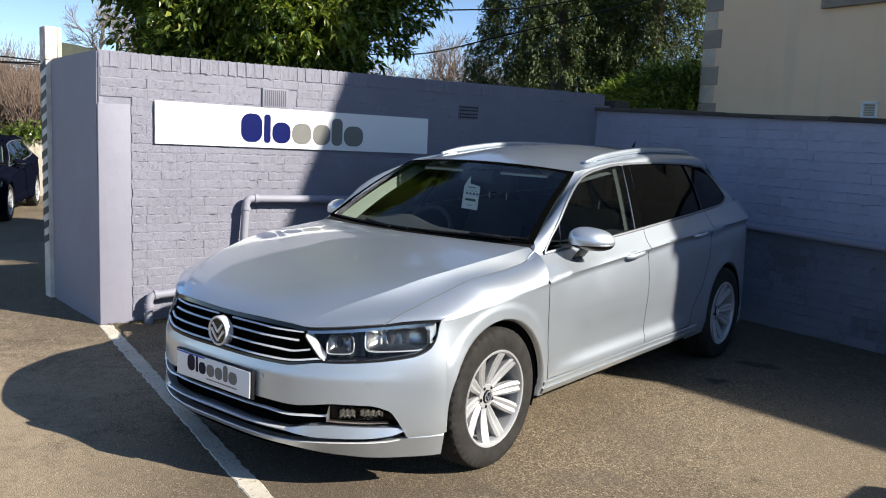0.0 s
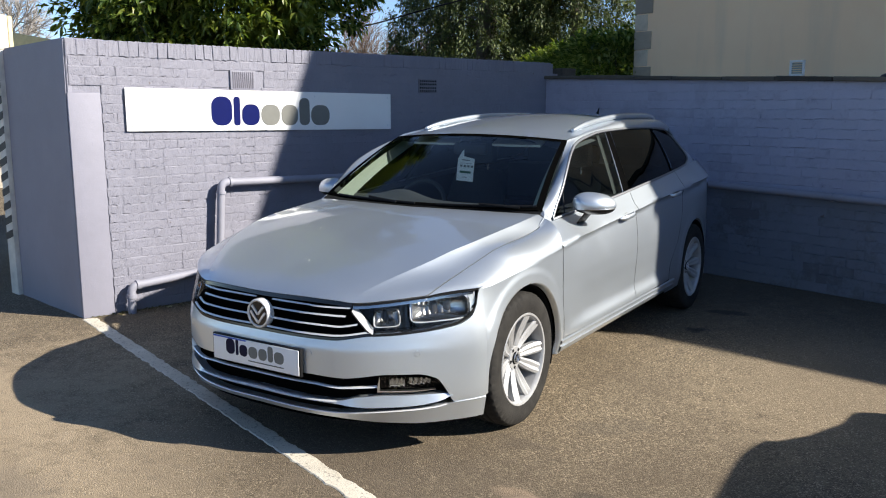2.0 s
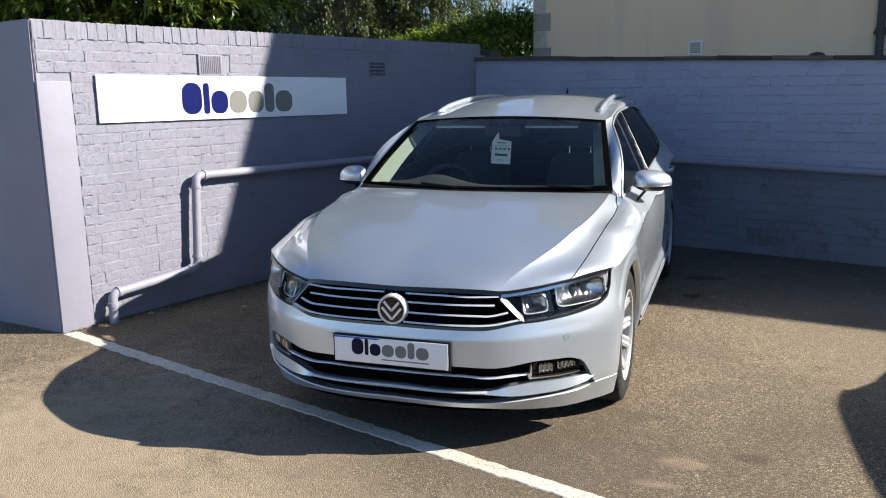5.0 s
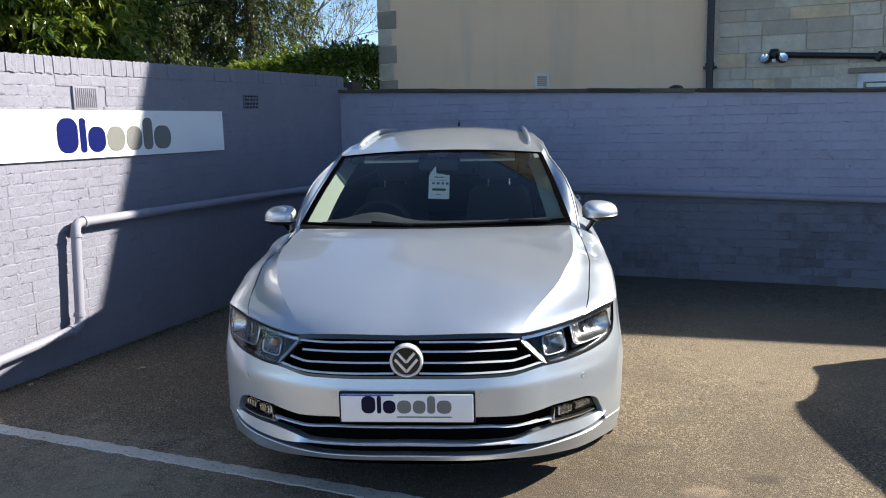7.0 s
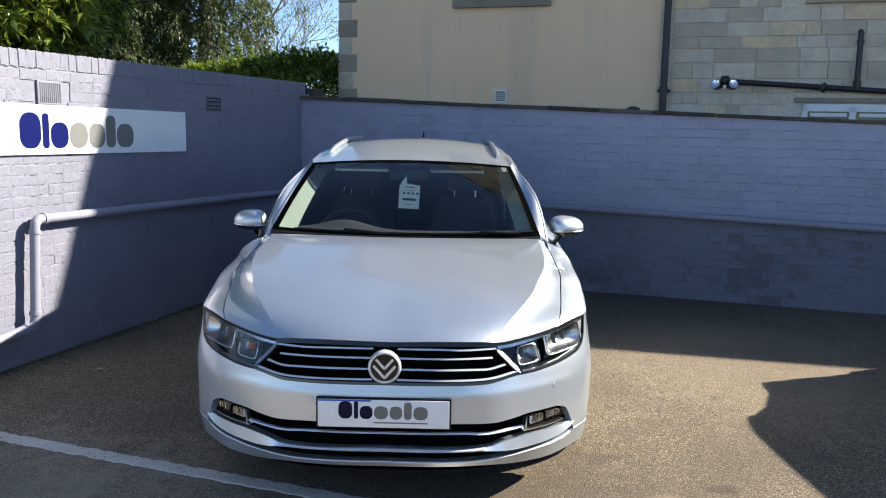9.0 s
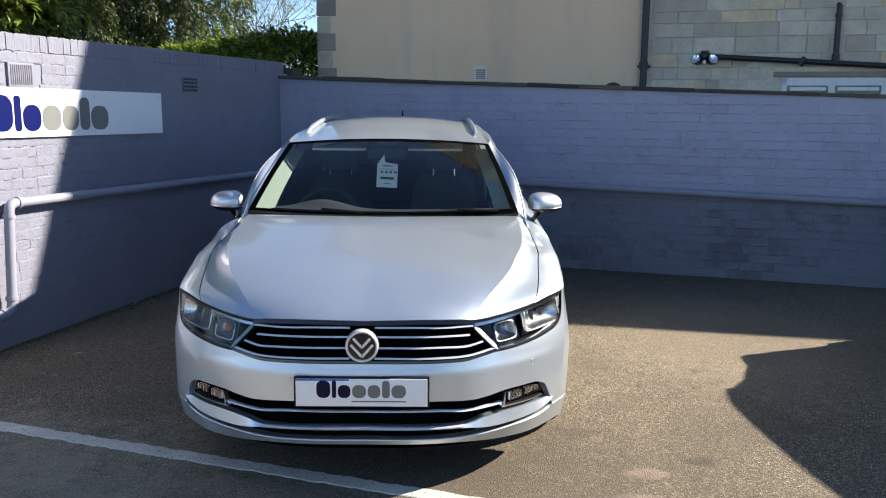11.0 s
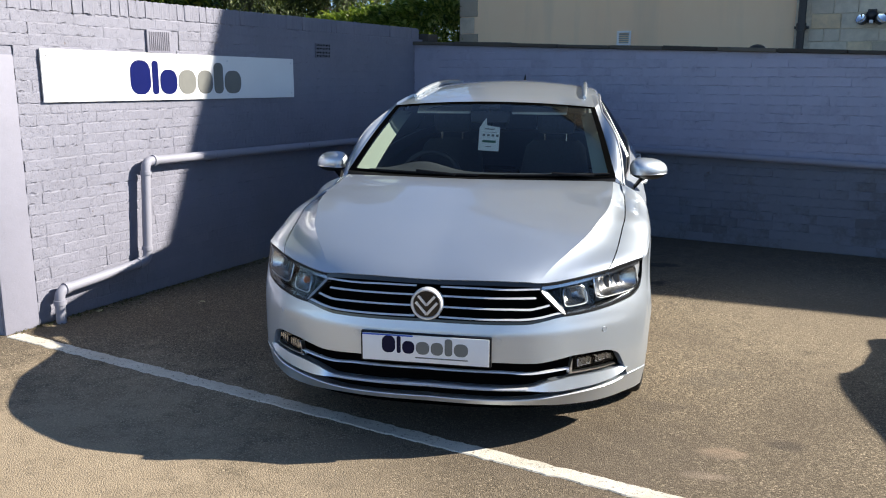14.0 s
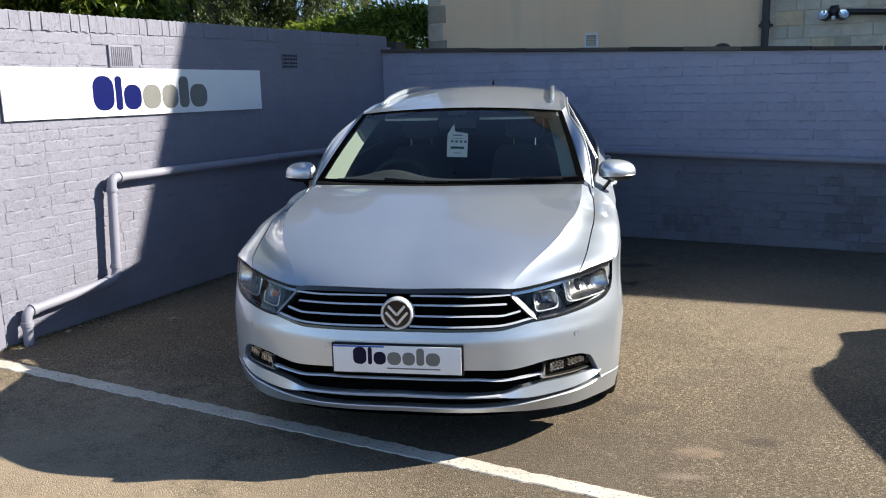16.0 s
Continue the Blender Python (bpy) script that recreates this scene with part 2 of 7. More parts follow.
# ---- surfaces of the yard ----
def asphalt_material():
    m = Mat("worn_asphalt", 0.92, 0.0, 0.35)
    mid, big = m.noise(38, 4, 0.75), m.noise(0.9, 5, 0.6)
    v = m.t.nodes.new("ShaderNodeTexVoronoi")
    m.t.links.new(m.co, v.inputs["Vector"])
    v.inputs["Scale"].default_value = 170
    sep = m.node("ShaderNodeSeparateColor", Color=v.outputs["Color"])
    fine = sep.outputs["Red"]
    base = m.ramp(fine, [(0.0, (0.042, 0.033, 0.021)), (0.40, (0.132, 0.103, 0.066)), (0.78, (0.225, 0.177, 0.115)), (1.0, (0.52, 0.42, 0.29))])
    base = m.mix(m.ramp(mid, [(0.35, (0, 0, 0)), (0.75, (0.45, 0.45, 0.45))]), base, (0.172, 0.130, 0.082))
    base = m.mix(m.ramp(big, [(0.40, (0, 0, 0)), (0.68, (0.6, 0.6, 0.6))]), base, (0.105, 0.080, 0.054))
    # oil marks, pale wear, broad tones and damp spots, each with its own ragged outline
    wob = m.noise(9, 4, 0.65)
    for x, y, rx, ry, c, k in ((1.46, -.59, .085, .07, (.05, .04, .032), .6), (1.19, -.71, .12, .06, (.36, .26, .18), .8), (1.10, -.93, .12, .04, (.33, .25, .19), .6),
                               (1.21, .12, .16, .10, (.10, .082, .06), .4), (1.10, 2.16, .09, .08, (.02, .02, .02), .8), (1.15, 2.78, .16, .11, (.02, .02, .02), .75),
                               (.98, -.25, .2, .07, (.08, .065, .05), .35), (1.34, .24, .13, .1, (.11, .09, .066), .35), (2.1, -.2, .12, .08, (.09, .08, .066), .4),
                               # (1.4, 3.9) puts the shade before the back wall into the tarmac's colour
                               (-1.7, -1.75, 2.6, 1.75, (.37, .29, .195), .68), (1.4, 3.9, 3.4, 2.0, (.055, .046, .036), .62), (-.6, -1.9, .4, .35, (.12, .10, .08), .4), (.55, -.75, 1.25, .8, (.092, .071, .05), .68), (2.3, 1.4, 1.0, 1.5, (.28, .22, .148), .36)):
        q = m.node("ShaderNodeVectorMath", Vector=m.co)
        q.operation = "SUBTRACT"
        q.inputs[1].default_value = (x, y, 0)
        w = m.node("ShaderNodeVectorMath", Vector=q.outputs[0])
        w.operation = "MULTIPLY"
        w.inputs[1].default_value = (1 / rx, 1 / ry, 0)
        d = m.node("ShaderNodeVectorMath", Vector=w.outputs[0])
        d.operation = "LENGTH"
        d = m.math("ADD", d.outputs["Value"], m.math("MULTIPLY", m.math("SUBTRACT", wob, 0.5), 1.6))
        # broad patches spread wider; the left-front pale one lifts the car's shadow too
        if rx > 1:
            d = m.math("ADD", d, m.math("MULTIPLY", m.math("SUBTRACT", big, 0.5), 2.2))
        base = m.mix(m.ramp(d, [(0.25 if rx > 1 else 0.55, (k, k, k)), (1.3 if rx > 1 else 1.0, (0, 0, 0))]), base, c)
    m.colour(base)
    m.bump(m.math("ADD", m.math("MULTIPLY", v.outputs["Distance"], -1.2), m.math("MULTIPLY", mid, 0.9)), 0.6, 0.004)
    return m.m


def wall_paint(name, c, dirt, worn, grime=0.5, cell=None, relief=0.5, mould=0.0, coat=None):
    """Thick lilac masonry paint with dirt and rubbed patches."""
    m = Mat(name, 0.62)
    if cell == "object":
        v = m.node("ShaderNodeVectorMath", Vector=m.co)
        m.t.links.new(m.t.nodes.new("ShaderNodeObjectInfo").outputs["Location"], v.inputs[1])
        m.co = v.outputs[0]
    n1, n2, n3 = m.noise(2.2, 6, 0.65), m.noise(26, 4, 0.7), m.noise(6.5, 5, 0.7)
    base = m.ramp(n1, [(0.3, tuple(v * 0.90 for v in c)), (0.7, tuple(min(1, v * 1.06) for v in c))])
    if cell is not None:
        base = m.mix(m.ramp(m.random() if cell == "object" else m.island(), [(0, (0, 0, 0)), (1, (0.16, 0.16, 0.16))]), base, tuple(v * 0.72 for v in c))
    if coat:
        # greyer coat below a sloping line, darkened further for shade near the car
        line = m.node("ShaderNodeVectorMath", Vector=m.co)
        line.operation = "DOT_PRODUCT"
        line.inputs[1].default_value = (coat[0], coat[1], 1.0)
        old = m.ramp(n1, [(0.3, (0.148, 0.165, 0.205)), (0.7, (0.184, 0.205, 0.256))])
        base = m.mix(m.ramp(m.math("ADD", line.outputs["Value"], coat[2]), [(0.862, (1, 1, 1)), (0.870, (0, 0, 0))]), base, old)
    base = m.mix(m.ramp(n2, [(0.60, (0, 0, 0)), (0.78, (grime * 0.5,) * 3)]), base, dirt)
    base = m.mix(m.ramp(n3, [(0.62, (0, 0, 0)), (0.74, (worn,) * 3)]), base, dirt)
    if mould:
        # rubbed and mouldy blocks, most of them low, strengthened to darken below the pipe
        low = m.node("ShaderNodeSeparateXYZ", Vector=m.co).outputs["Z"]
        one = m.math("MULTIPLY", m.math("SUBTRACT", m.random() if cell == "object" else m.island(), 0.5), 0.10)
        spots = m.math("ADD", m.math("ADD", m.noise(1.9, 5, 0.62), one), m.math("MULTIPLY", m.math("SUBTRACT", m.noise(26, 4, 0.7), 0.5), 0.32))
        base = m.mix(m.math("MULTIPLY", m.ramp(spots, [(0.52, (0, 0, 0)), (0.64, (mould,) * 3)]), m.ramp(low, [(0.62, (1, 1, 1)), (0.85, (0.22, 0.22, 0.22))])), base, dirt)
    if cell is not None:
        base = m.mix(m.ramp(m.noise(13, 3, 0.6), [(0.735, (0, 0, 0)), (0.75, (0.75, 0.75, 0.75))]), base, (0.10, 0.075, 0.065))
    m.colour(base)
    pits = m.noise(75, 3, 0.6)
    pits = m.ramp(pits, [(0.33, (0, 0, 0)), (0.40, (1, 1, 1))])
    m.bump(m.math("ADD", m.math("ADD", m.math("MULTIPLY", m.noise(90, 4, 0.6), 0.35), m.math("MULTIPLY", m.noise(20, 4, 0.6), 0.9)), m.math("MULTIPLY", pits, 0.5)), relief, 0.009)
    return m.m


LILAC, DIRT = (0.204, 0.203, 0.249), (0.13, 0.12, 0.13)
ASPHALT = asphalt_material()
WALLPAINT = wall_paint("lilac_masonry_paint", LILAC, DIRT, 0.25)
BRICKPAINT = wall_paint("lilac_painted_brick", LILAC, DIRT, 0.22, 0.5, "object", 0.6)
BRICKJOINED = wall_paint("lilac_painted_brickwork", LILAC, DIRT, 0.22, 0.5, "island", 0.6)
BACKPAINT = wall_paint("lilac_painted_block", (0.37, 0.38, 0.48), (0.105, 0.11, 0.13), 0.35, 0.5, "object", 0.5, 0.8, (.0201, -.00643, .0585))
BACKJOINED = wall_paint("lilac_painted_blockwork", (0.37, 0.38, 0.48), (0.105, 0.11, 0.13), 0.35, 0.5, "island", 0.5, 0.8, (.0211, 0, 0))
JOINTS = wall_paint("lilac_joints", LILAC, (0.07, 0.066, 0.07), 0.6, 0.8)
RENDERCOAT = wall_paint("lilac_smooth_render", (0.230, 0.227, 0.278), (0.17, 0.16, 0.18), 0.2, 0.3, None, .2)


def cream_render():
    m = Mat("cream_render", 0.85)
    big, fine = m.noise(0.8, 6, 0.6), m.noise(90, 3, 0.6)
    run = m.noise(3.0, 4, 0.6, (1.0, 1.0, 0.12))
    c = m.ramp(big, [(0.3, (0.86, 0.60, 0.37)), (0.7, (0.90, 0.67, 0.43))])
    c = m.mix(m.ramp(run, [(0.5, (0, 0, 0)), (0.75, (0.35, 0.35, 0.35))]), c, (0.55, 0.47, 0.34))
    m.colour(c)
    m.bump(fine, 0.3, 0.004)
    return m.m


def stone_material(name, stops, grime=(0.30, 0.26, 0.195), warm=(0.62, 0.48, 0.30)):
    m = Mat(name, 0.85)
    r = m.random()
    c = m.ramp(r, stops)
    n = m.noise(7, 6, 0.7)
    c = m.mix(m.ramp(n, [(0.35, (0, 0, 0)), (0.75, (0.6, 0.6, 0.6))]), c, grime)
    c = m.mix(m.ramp(m.noise(2.3, 5, 0.65), [(0.52, (0, 0, 0)), (0.72, (0.45, 0.45, 0.45))]), c, warm)
    m.colour(c)
    m.bump(m.math("ADD", n, m.noise(45, 4, 0.7)), 0.5, 0.01)
    return m.m


CREAM = cream_render()
QUOIN = stone_material("grey_quoin_stone", [(0.0, (0.22, 0.185, 0.145)), (0.5, (0.34, 0.29, 0.225)), (1.0, (0.46, 0.39, 0.29))])
PALEQUOIN = stone_material("pale_quoin_stone", [(0.0, (0.62, 0.53, 0.40)), (1.0, (0.74, 0.64, 0.49))])
STONE = stone_material("coursed_sandstone", [(0.0, (0.50, 0.43, 0.32)), (0.3, (0.64, 0.57, 0.44)), (0.6, (0.72, 0.65, 0.51)), (0.80, (0.76, 0.68, 0.51)), (0.90, (0.82, 0.62, 0.35)), (1.0, (0.74, 0.60, 0.41))])
MORTAR = plain("pale_mortar", (0.68, 0.60, 0.46), 0.95, 0, 0.15, 30, 0.3)
COPING = stone_material("mossy_coping", [(0.0, (0.05, 0.043, 0.034)), (0.5, (0.085, 0.073, 0.058)), (1.0, (0.15, 0.13, 0.10))], (0.035, 0.034, 0.026), (0.15, 0.14, 0.10))
BLACKIRON = plain("black_iron_paint", (0.014, 0.014, 0.015), 0.4, 0, 0.3, 25, 0.1)
ROOFTILE = plain("grey_roof_slate", (0.10, 0.10, 0.11), 0.7, 0, 0.3, 12, 0.3)
WHITEPAINT = plain("white_frame_paint", (0.78, 0.78, 0.76), 0.4, 0, 0.05)
WINDOWGLASS = glass_material("window_glass", (0.25, 0.28, 0.30))
PIPEPAINT = wall_paint("lilac_painted_pipe", (0.27, 0.27, 0.32), (0.19, 0.18, 0.20), 0.1, 0.2, None, .15)

# ---- ground, walls ----
LW = pose(-2.75, .075, 0, 0, 0, -16.2)      # along the left wall: Y along it, X into the yard
BW = pose(-1.37, 4.815, 0, 0, 0, -17.75)    # along the back wall: X along it, Y behind it
LWI, BWI = LW.inverted(), BW.inverted()

bm = bmesh.new()
R0 = [-600, -120, -40, -15, -9.5, -6, -3, 0, 3, 6, 15, 40, 120, 600]
pts = [[bm.verts.new((x, y, -.36 if -16 < x < -9 and -16 < y < 7 else 0)) for x in R0] for y in R0]
for j in range(13):
    for i in range(13):
        bm.faces.new((pts[j][i], pts[j][i + 1], pts[j + 1][i + 1], pts[j + 1][i]))
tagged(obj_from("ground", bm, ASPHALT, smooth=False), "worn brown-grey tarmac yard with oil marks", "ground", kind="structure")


def prism(bm, foot, z0, tops):
    lo = [bm.verts.new((x, y, z0)) for x, y in foot]
    hi = [bm.verts.new((x, y, t)) for (x, y), t in zip(foot, tops)]
    n = len(foot)
    bm.faces.new(lo[::-1])
    bm.faces.new(hi)
    for i in range(n):
        bm.faces.new((lo[i], lo[(i + 1) % n], hi[(i + 1) % n], hi[i]))


WALL_H, WALL_LEN = 1.985, 5.05
bm = bmesh.new()
prism(bm, [(-.006, .004), (-.006, WALL_LEN), (-.23, WALL_LEN), (-.23, .004)], -.1, [WALL_H - .012] * 4)
wall_left = obj_from("wall_left", bm, JOINTS, smooth=False)
wall_left.matrix_world = LW
tagged(wall_left, "lilac painted old brick yard wall", "wall", kind="structure")
# rendered return at the wall's end, leaning back from the yard
bm = bmesh.new()
a, b = Vector((-2.752, .072)), Vector((-3.87, .285))
d = (b - a).normalized()
n = Vector((-d.y, d.x))
if n.y < 0:
    n = -n
foot = [a, b, b + n * .22, a + n * .30]
prism(bm, [tuple(p) for p in foot], -.1, [WALL_H + .003, 1.965, 1.965, WALL_H + .003])
bmesh.ops.bevel(bm, geom=[e for e in bm.edges if abs(e.verts[0].co.z - e.verts[1].co.z) > 1 or min(v.co.z for v in e.verts) > 1], offset=.012, segments=2, affect="EDGES")
bmesh.ops.subdivide_edges(bm, edges=bm.edges[:], cuts=3, use_grid_fill=True)
for v in bm.verts:
    v.co += Vector((noise.noise(v.co * 2.3), noise.noise(v.co * 2.3 + Vector((9, 0, 0))), 0)) * .008
tagged(obj_from("wall_return", bm, RENDERCOAT, angle=40), "smooth lilac rendered end of the yard wall", "wall", kind="structure")
# flat rendered pilaster on the yard face
bm = bmesh.new()
add_box(bm, -.01, .014, -.006, .222, -.05, 1.615, .010)
ob = obj_from("wall_pilaster", bm, RENDERCOAT, angle=40)
ob.matrix_world = LW
tagged(ob, "flat smooth lilac rendered panel on the brick wall", "wall", kind="structure")


def back_top(x):
    return 1.845 - 0.0305 * x


bm = bmesh.new()
prism(bm, [(-.1, .006), (10, .006), (10, .22), (-.1, .22)], -.1, [back_top(-.1) - .03, back_top(10) - .03, back_top(10) - .03, back_top(-.1) - .03])
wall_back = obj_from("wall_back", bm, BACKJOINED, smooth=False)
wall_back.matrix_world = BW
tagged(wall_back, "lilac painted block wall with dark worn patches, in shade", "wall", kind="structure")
# raised stub of wall where the two walls meet
bm = bmesh.new()
add_box(bm, -.13, .05, .20, .42, 1.2, 1.93, .01)
ob = obj_from("wall_stub", bm, COPING, smooth=False)
ob.matrix_world = BW
tagged(ob, "dark mossy stump of old wall", "wall", kind="structure")

# painted bay line, worn at its edges
bm = bmesh.new()
a, b = Vector((-2.70, .085, 0)), Vector((3.4, -1.985, 0))
d = (b - a).normalized()
n = Vector((-d.y, d.x, 0))
N = 260
rows = []
for i in range(N + 1):
    p = a.lerp(b, i / N)
    w0 = .046 + .010 * noise.noise(Vector((i * .31, 0, 0))) + random.uniform(-.004, .004)
    w1 = .046 + .010 * noise.noise(Vector((i * .29, 7, 0))) + random.uniform(-.004, .004)
    rows.append([bm.verts.new(p + n * w0 + Vector((0, 0, .001))), bm.verts.new(p + n * (w0 - .006) + Vector((0, 0, .0045))),
                 bm.verts.new(p - n * (w1 - .006) + Vector((0, 0, .0045))), bm.verts.new(p - n * w1 + Vector((0, 0, .001)))])
for r, q in zip(rows, rows[1:]):
    for k in range(3):
        bm.faces.new((r[k], r[k + 1], q[k + 1], q[k]))


def line_paint():
    m = Mat("worn_white_line", 0.8)
    n = m.noise(55, 6, 0.75)
    c = m.ramp(m.noise(5, 5, 0.6), [(0.3, (0.52, 0.47, 0.38)), (0.7, (0.68, 0.63, 0.53))])
    c = m.mix(m.ramp(n, [(0.56, (0, 0, 0)), (0.62, (0.8, 0.8, 0.8))]), c, (0.15, 0.13, 0.105))
    m.colour(c)
    m.bump(m.noise(150, 4, 0.7), 0.6, 0.004)
    return m.m


tagged(obj_from("bay_line", bm, line_paint(), smooth=False), "worn white painted parking bay line", "line", kind="structure")

# ---- house behind the back wall ----
HY = 2.45                                    # the house's face, behind the back wall
house = thing("house", "cream rendered and sandstone house with gable behind the yard wall", "house", at=BW)
bm = bmesh.new()
prism(bm, [(-.72, HY), (3.455, HY), (3.455, 4.6), (-.72, 4.6)], -.2, [5.68, 9.77, 9.77, 5.68])
part("wall", bm, CREAM, house, "cream rendered wall", smooth=False)
bm = bmesh.new()
foot = [(3.455, HY + .01), (4.4, HY + .01), (9.6, HY + .01), (9.6, 5.6), (4.4, 5.6), (3.455, 5.6)]
prism(bm, foot, -.2, [9.77, 10.7, 5.62, 5.62, 10.7, 9.77])
part("wall", bm, MORTAR, house, "sandstone wall", smooth=False)
bm = bmesh.new()
prism(bm, [(9.6, HY), (18, HY), (18, 6.4), (9.6, 6.4)], -.2, [4.78, 3.75, 3.75, 4.78])
part("side_wing", bm, CREAM, house, "lower rendered wing", smooth=False)
for x0, z0, x1, z1 in ((-.9, 5.52, 4.4, 10.72), (9.64, 5.60, 4.4, 10.72)):
    bm = bmesh.new()
    v = [bm.verts.new(p) for p in ((x0, HY - .02, z0), (x1, HY - .02, z1), (x1, 4.7 if x0 < 0 else 5.7, z1), (x0, 4.7 if x0 < 0 else 5.7, z0))]
    bm.faces.new(v)
    thicken(bm, .09)
    part("roof", bm, ROOFTILE, house, "grey slate roof slope", smooth=False)
# quoins
z = 0.9
for k in range(22):
    h = (.235, .215)[k % 2]
    w = (.262, .205)[k % 2] + random.uniform(-.012, .012)
    bm = bmesh.new()
    add_box(bm, -.74, -.74 + w, HY - (.014 if k % 2 == 0 else .008), HY + .2, z + .004, z + h - .004, .008)
    part("quoin", bm, QUOIN if k % 2 == 0 else PALEQUOIN, house, smooth=False)
    z += h
# window sill with its window above, on the rendered part
for x0, x1, zs, nm in ((.87, 2.13, 3.04, "stone window sill"), (5.02, 6.4, 2.99, "stone window sill")):
    bm = bmesh.new()
    add_box(bm, x0, x1, HY - .06, HY + .02, zs, zs + .10, .008)
    sill = part("window_sill", bm, QUOIN, house, nm, smooth=False)
    bm = bmesh.new()
    for a in ((x0 + .08, x1 - .08, zs + .10, zs + .17), (x0 + .08, x1 - .08, zs + 1.23, zs + 1.30), (x0 + .08, x0 + .15, zs + .10, zs + 1.3), (x1 - .15, x1 - .08, zs + .10, zs + 1.3), ((x0 + x1) / 2 - .03, (x0 + x1) / 2 + .03, zs + .10, zs + 1.3)):
        add_box(bm, a[0], a[1], HY - .012, HY + .03, a[2], a[3], .004)
    win = part("window", bm, WHITEPAINT, house, "white framed window", smooth=False)
    bm = bmesh.new()
    add_box(bm, x0 + .1, x1 - .1, HY - .006, HY - .003, zs + .14, zs + 1.26)
    part("pane", bm, GLOSSBLACK, win, "dark pane")
# low white window that shows over the coping
bm = bmesh.new()
for a in ((5.07, 6.5, 1.80, 1.885), (5.07, 5.13, .9, 1.885), (5.56, 5.63, .9, 1.86), (6.10, 6.16, .9, 1.86)):
    add_box(bm, a[0], a[1], HY - .03, HY + .03, a[2], a[3], .006)
for a in ((5.16, 5.54), (5.66, 6.08)):
    add_box(bm, a[0], a[1], HY - .02, HY + .02, 1.745, 1.785, .004)
win = part("window", bm, WHITEPAINT, house, "white framed ground floor window", smooth=False)
bm = bmesh.new()
add_box(bm, 5.1, 6.45, HY - .008, HY - .002, .95, 1.81)
part("pane", bm, WINDOWGLASS, win, "pale reflecting pane")
bm = bmesh.new()
add_box(bm, 4.98, 6.6, HY - .035, HY + .03, 1.90, 1.955, .006)
part("lintel", bm, QUOIN, house, "dark stone lintel", smooth=False)
# square white air vent
bm = bmesh.new()
for a in ((1.438, 1.61, 2.005, 2.030), (1.438, 1.61, 1.858, 1.880), (1.438, 1.462, 1.858, 2.03), (1.587, 1.61, 1.858, 2.03)):
    add_box(bm, a[0], a[1], HY - .025, HY + .01, a[2], a[3], .004)
vent = part("air_vent", bm, WHITEPAINT, house, "square white air vent", smooth=False)
for k in range(5):
    bm = bmesh.new()
    add_box(bm, 1.462, 1.587, HY - .016, HY, 1.884 + .025 * k, 1.897 + .025 * k, 0, m=None)
    part("vent_slat", bm, plain("grey_vent_slat", (.32, .36, .33), .5), vent, smooth=False)
# rainwater pipe
bm = bmesh.new()
add_tube(bm, [(3.53, HY - .075, .2), (3.53, HY - .075, 5.2)], .042, 14)
for zz in (2.02, 3.6):
    add_tube(bm, [(3.53, HY - .075, zz - .03), (3.53, HY - .075, zz + .05)], .053, 14)
    add_box(bm, 3.455, 3.605, HY - .05, HY + .01, zz - .012, zz + .018, .004)
part("rainwater_pipe", bm, BLACKIRON, house, "black iron rainwater pipe")
bm = bmesh.new()
add_tube(bm, [(4.33, HY - .06, 2.125), (5.0, HY - .06, 2.085), (5.6, HY - .06, 2.045), (7.2, HY - .06, 1.945)], .032, 12)
add_tube(bm, [(5.24, HY - .06, 2.03), (5.30, HY - .06, 2.10)], .040, 12)
part("waste_pipe", bm, BLACKIRON, house, "black sloping waste pipe")
bm = bmesh.new()
add_tube(bm, [(5.605, HY - .06, 2.04), (5.605, HY - .06, 2.66), (5.605, HY + .03, 2.69)], .03, 12)
add_tube(bm, [(5.605, HY - .06, 2.06), (5.605, HY - .06, 2.14)], .040, 12)
add_tube(bm, [(5.605, HY - .06, 2.54), (5.605, HY - .06, 2.58)], .038, 12)
part("waste_pipe", bm, BLACKIRON, house, "black upright waste pipe")
# twin floodlight with sensor
bm = bmesh.new()
bmesh.ops.create_uvsphere(bm, u_segments=16, v_segments=10, radius=.055, matrix=Matrix.Translation((4.215, HY - .06, 2.13)) @ Matrix.Diagonal((1.1, 1, 1.2, 1)))
add_box(bm, 4.17, 4.26, HY - .03, HY + .01, 2.06, 2.20, .01)
flood = part("floodlight", bm, BLACKIRON, house, "black twin floodlight with sensor")
for s in (1, -1):
    bm = bmesh.new()
    c = Vector((4.215 + s * .085, HY - .11, 2.085))
    rot = Euler((radians(65), 0, radians(28 * s))).to_matrix().to_4x4()
    add_lathe(bm, [(-.05, .02), (-.03, .045), (.03, .058), (.035, .054)], 18, "Z")
    for v in bm.verts:
        v.co = c + rot @ v.co
    part("lamp_head", bm, BLACKIRON, flood, "black lamp head")
    bm = bmesh.new()
    add_lathe(bm, [(.033, .053), (.02, .03), (.015, .001)], 18, "Z")
    for v in bm.verts:
        v.co = c + rot @ v.co
    part("lamp_glass", bm, CHROME, flood, "bright lamp reflector")
bm = bmesh.new()
add_box(bm, 4.195, 4.235, HY - .125, HY - .09, 2.045, 2.085, .008)
part("sensor", bm, WHITE, flood, "small white sensor")

# ---- the silver estate car: body lines ----
def smin(a, b, k=40):
    return (max(a, 1e-6) ** -k + b ** -k) ** (-1 / k)


rear_plan = curve([(1.2, .908), (2.0, .902), (2.7, .89), (3.0, .872), (3.2, .848), (3.4, .79), (3.6, .715), (3.72, .62)])


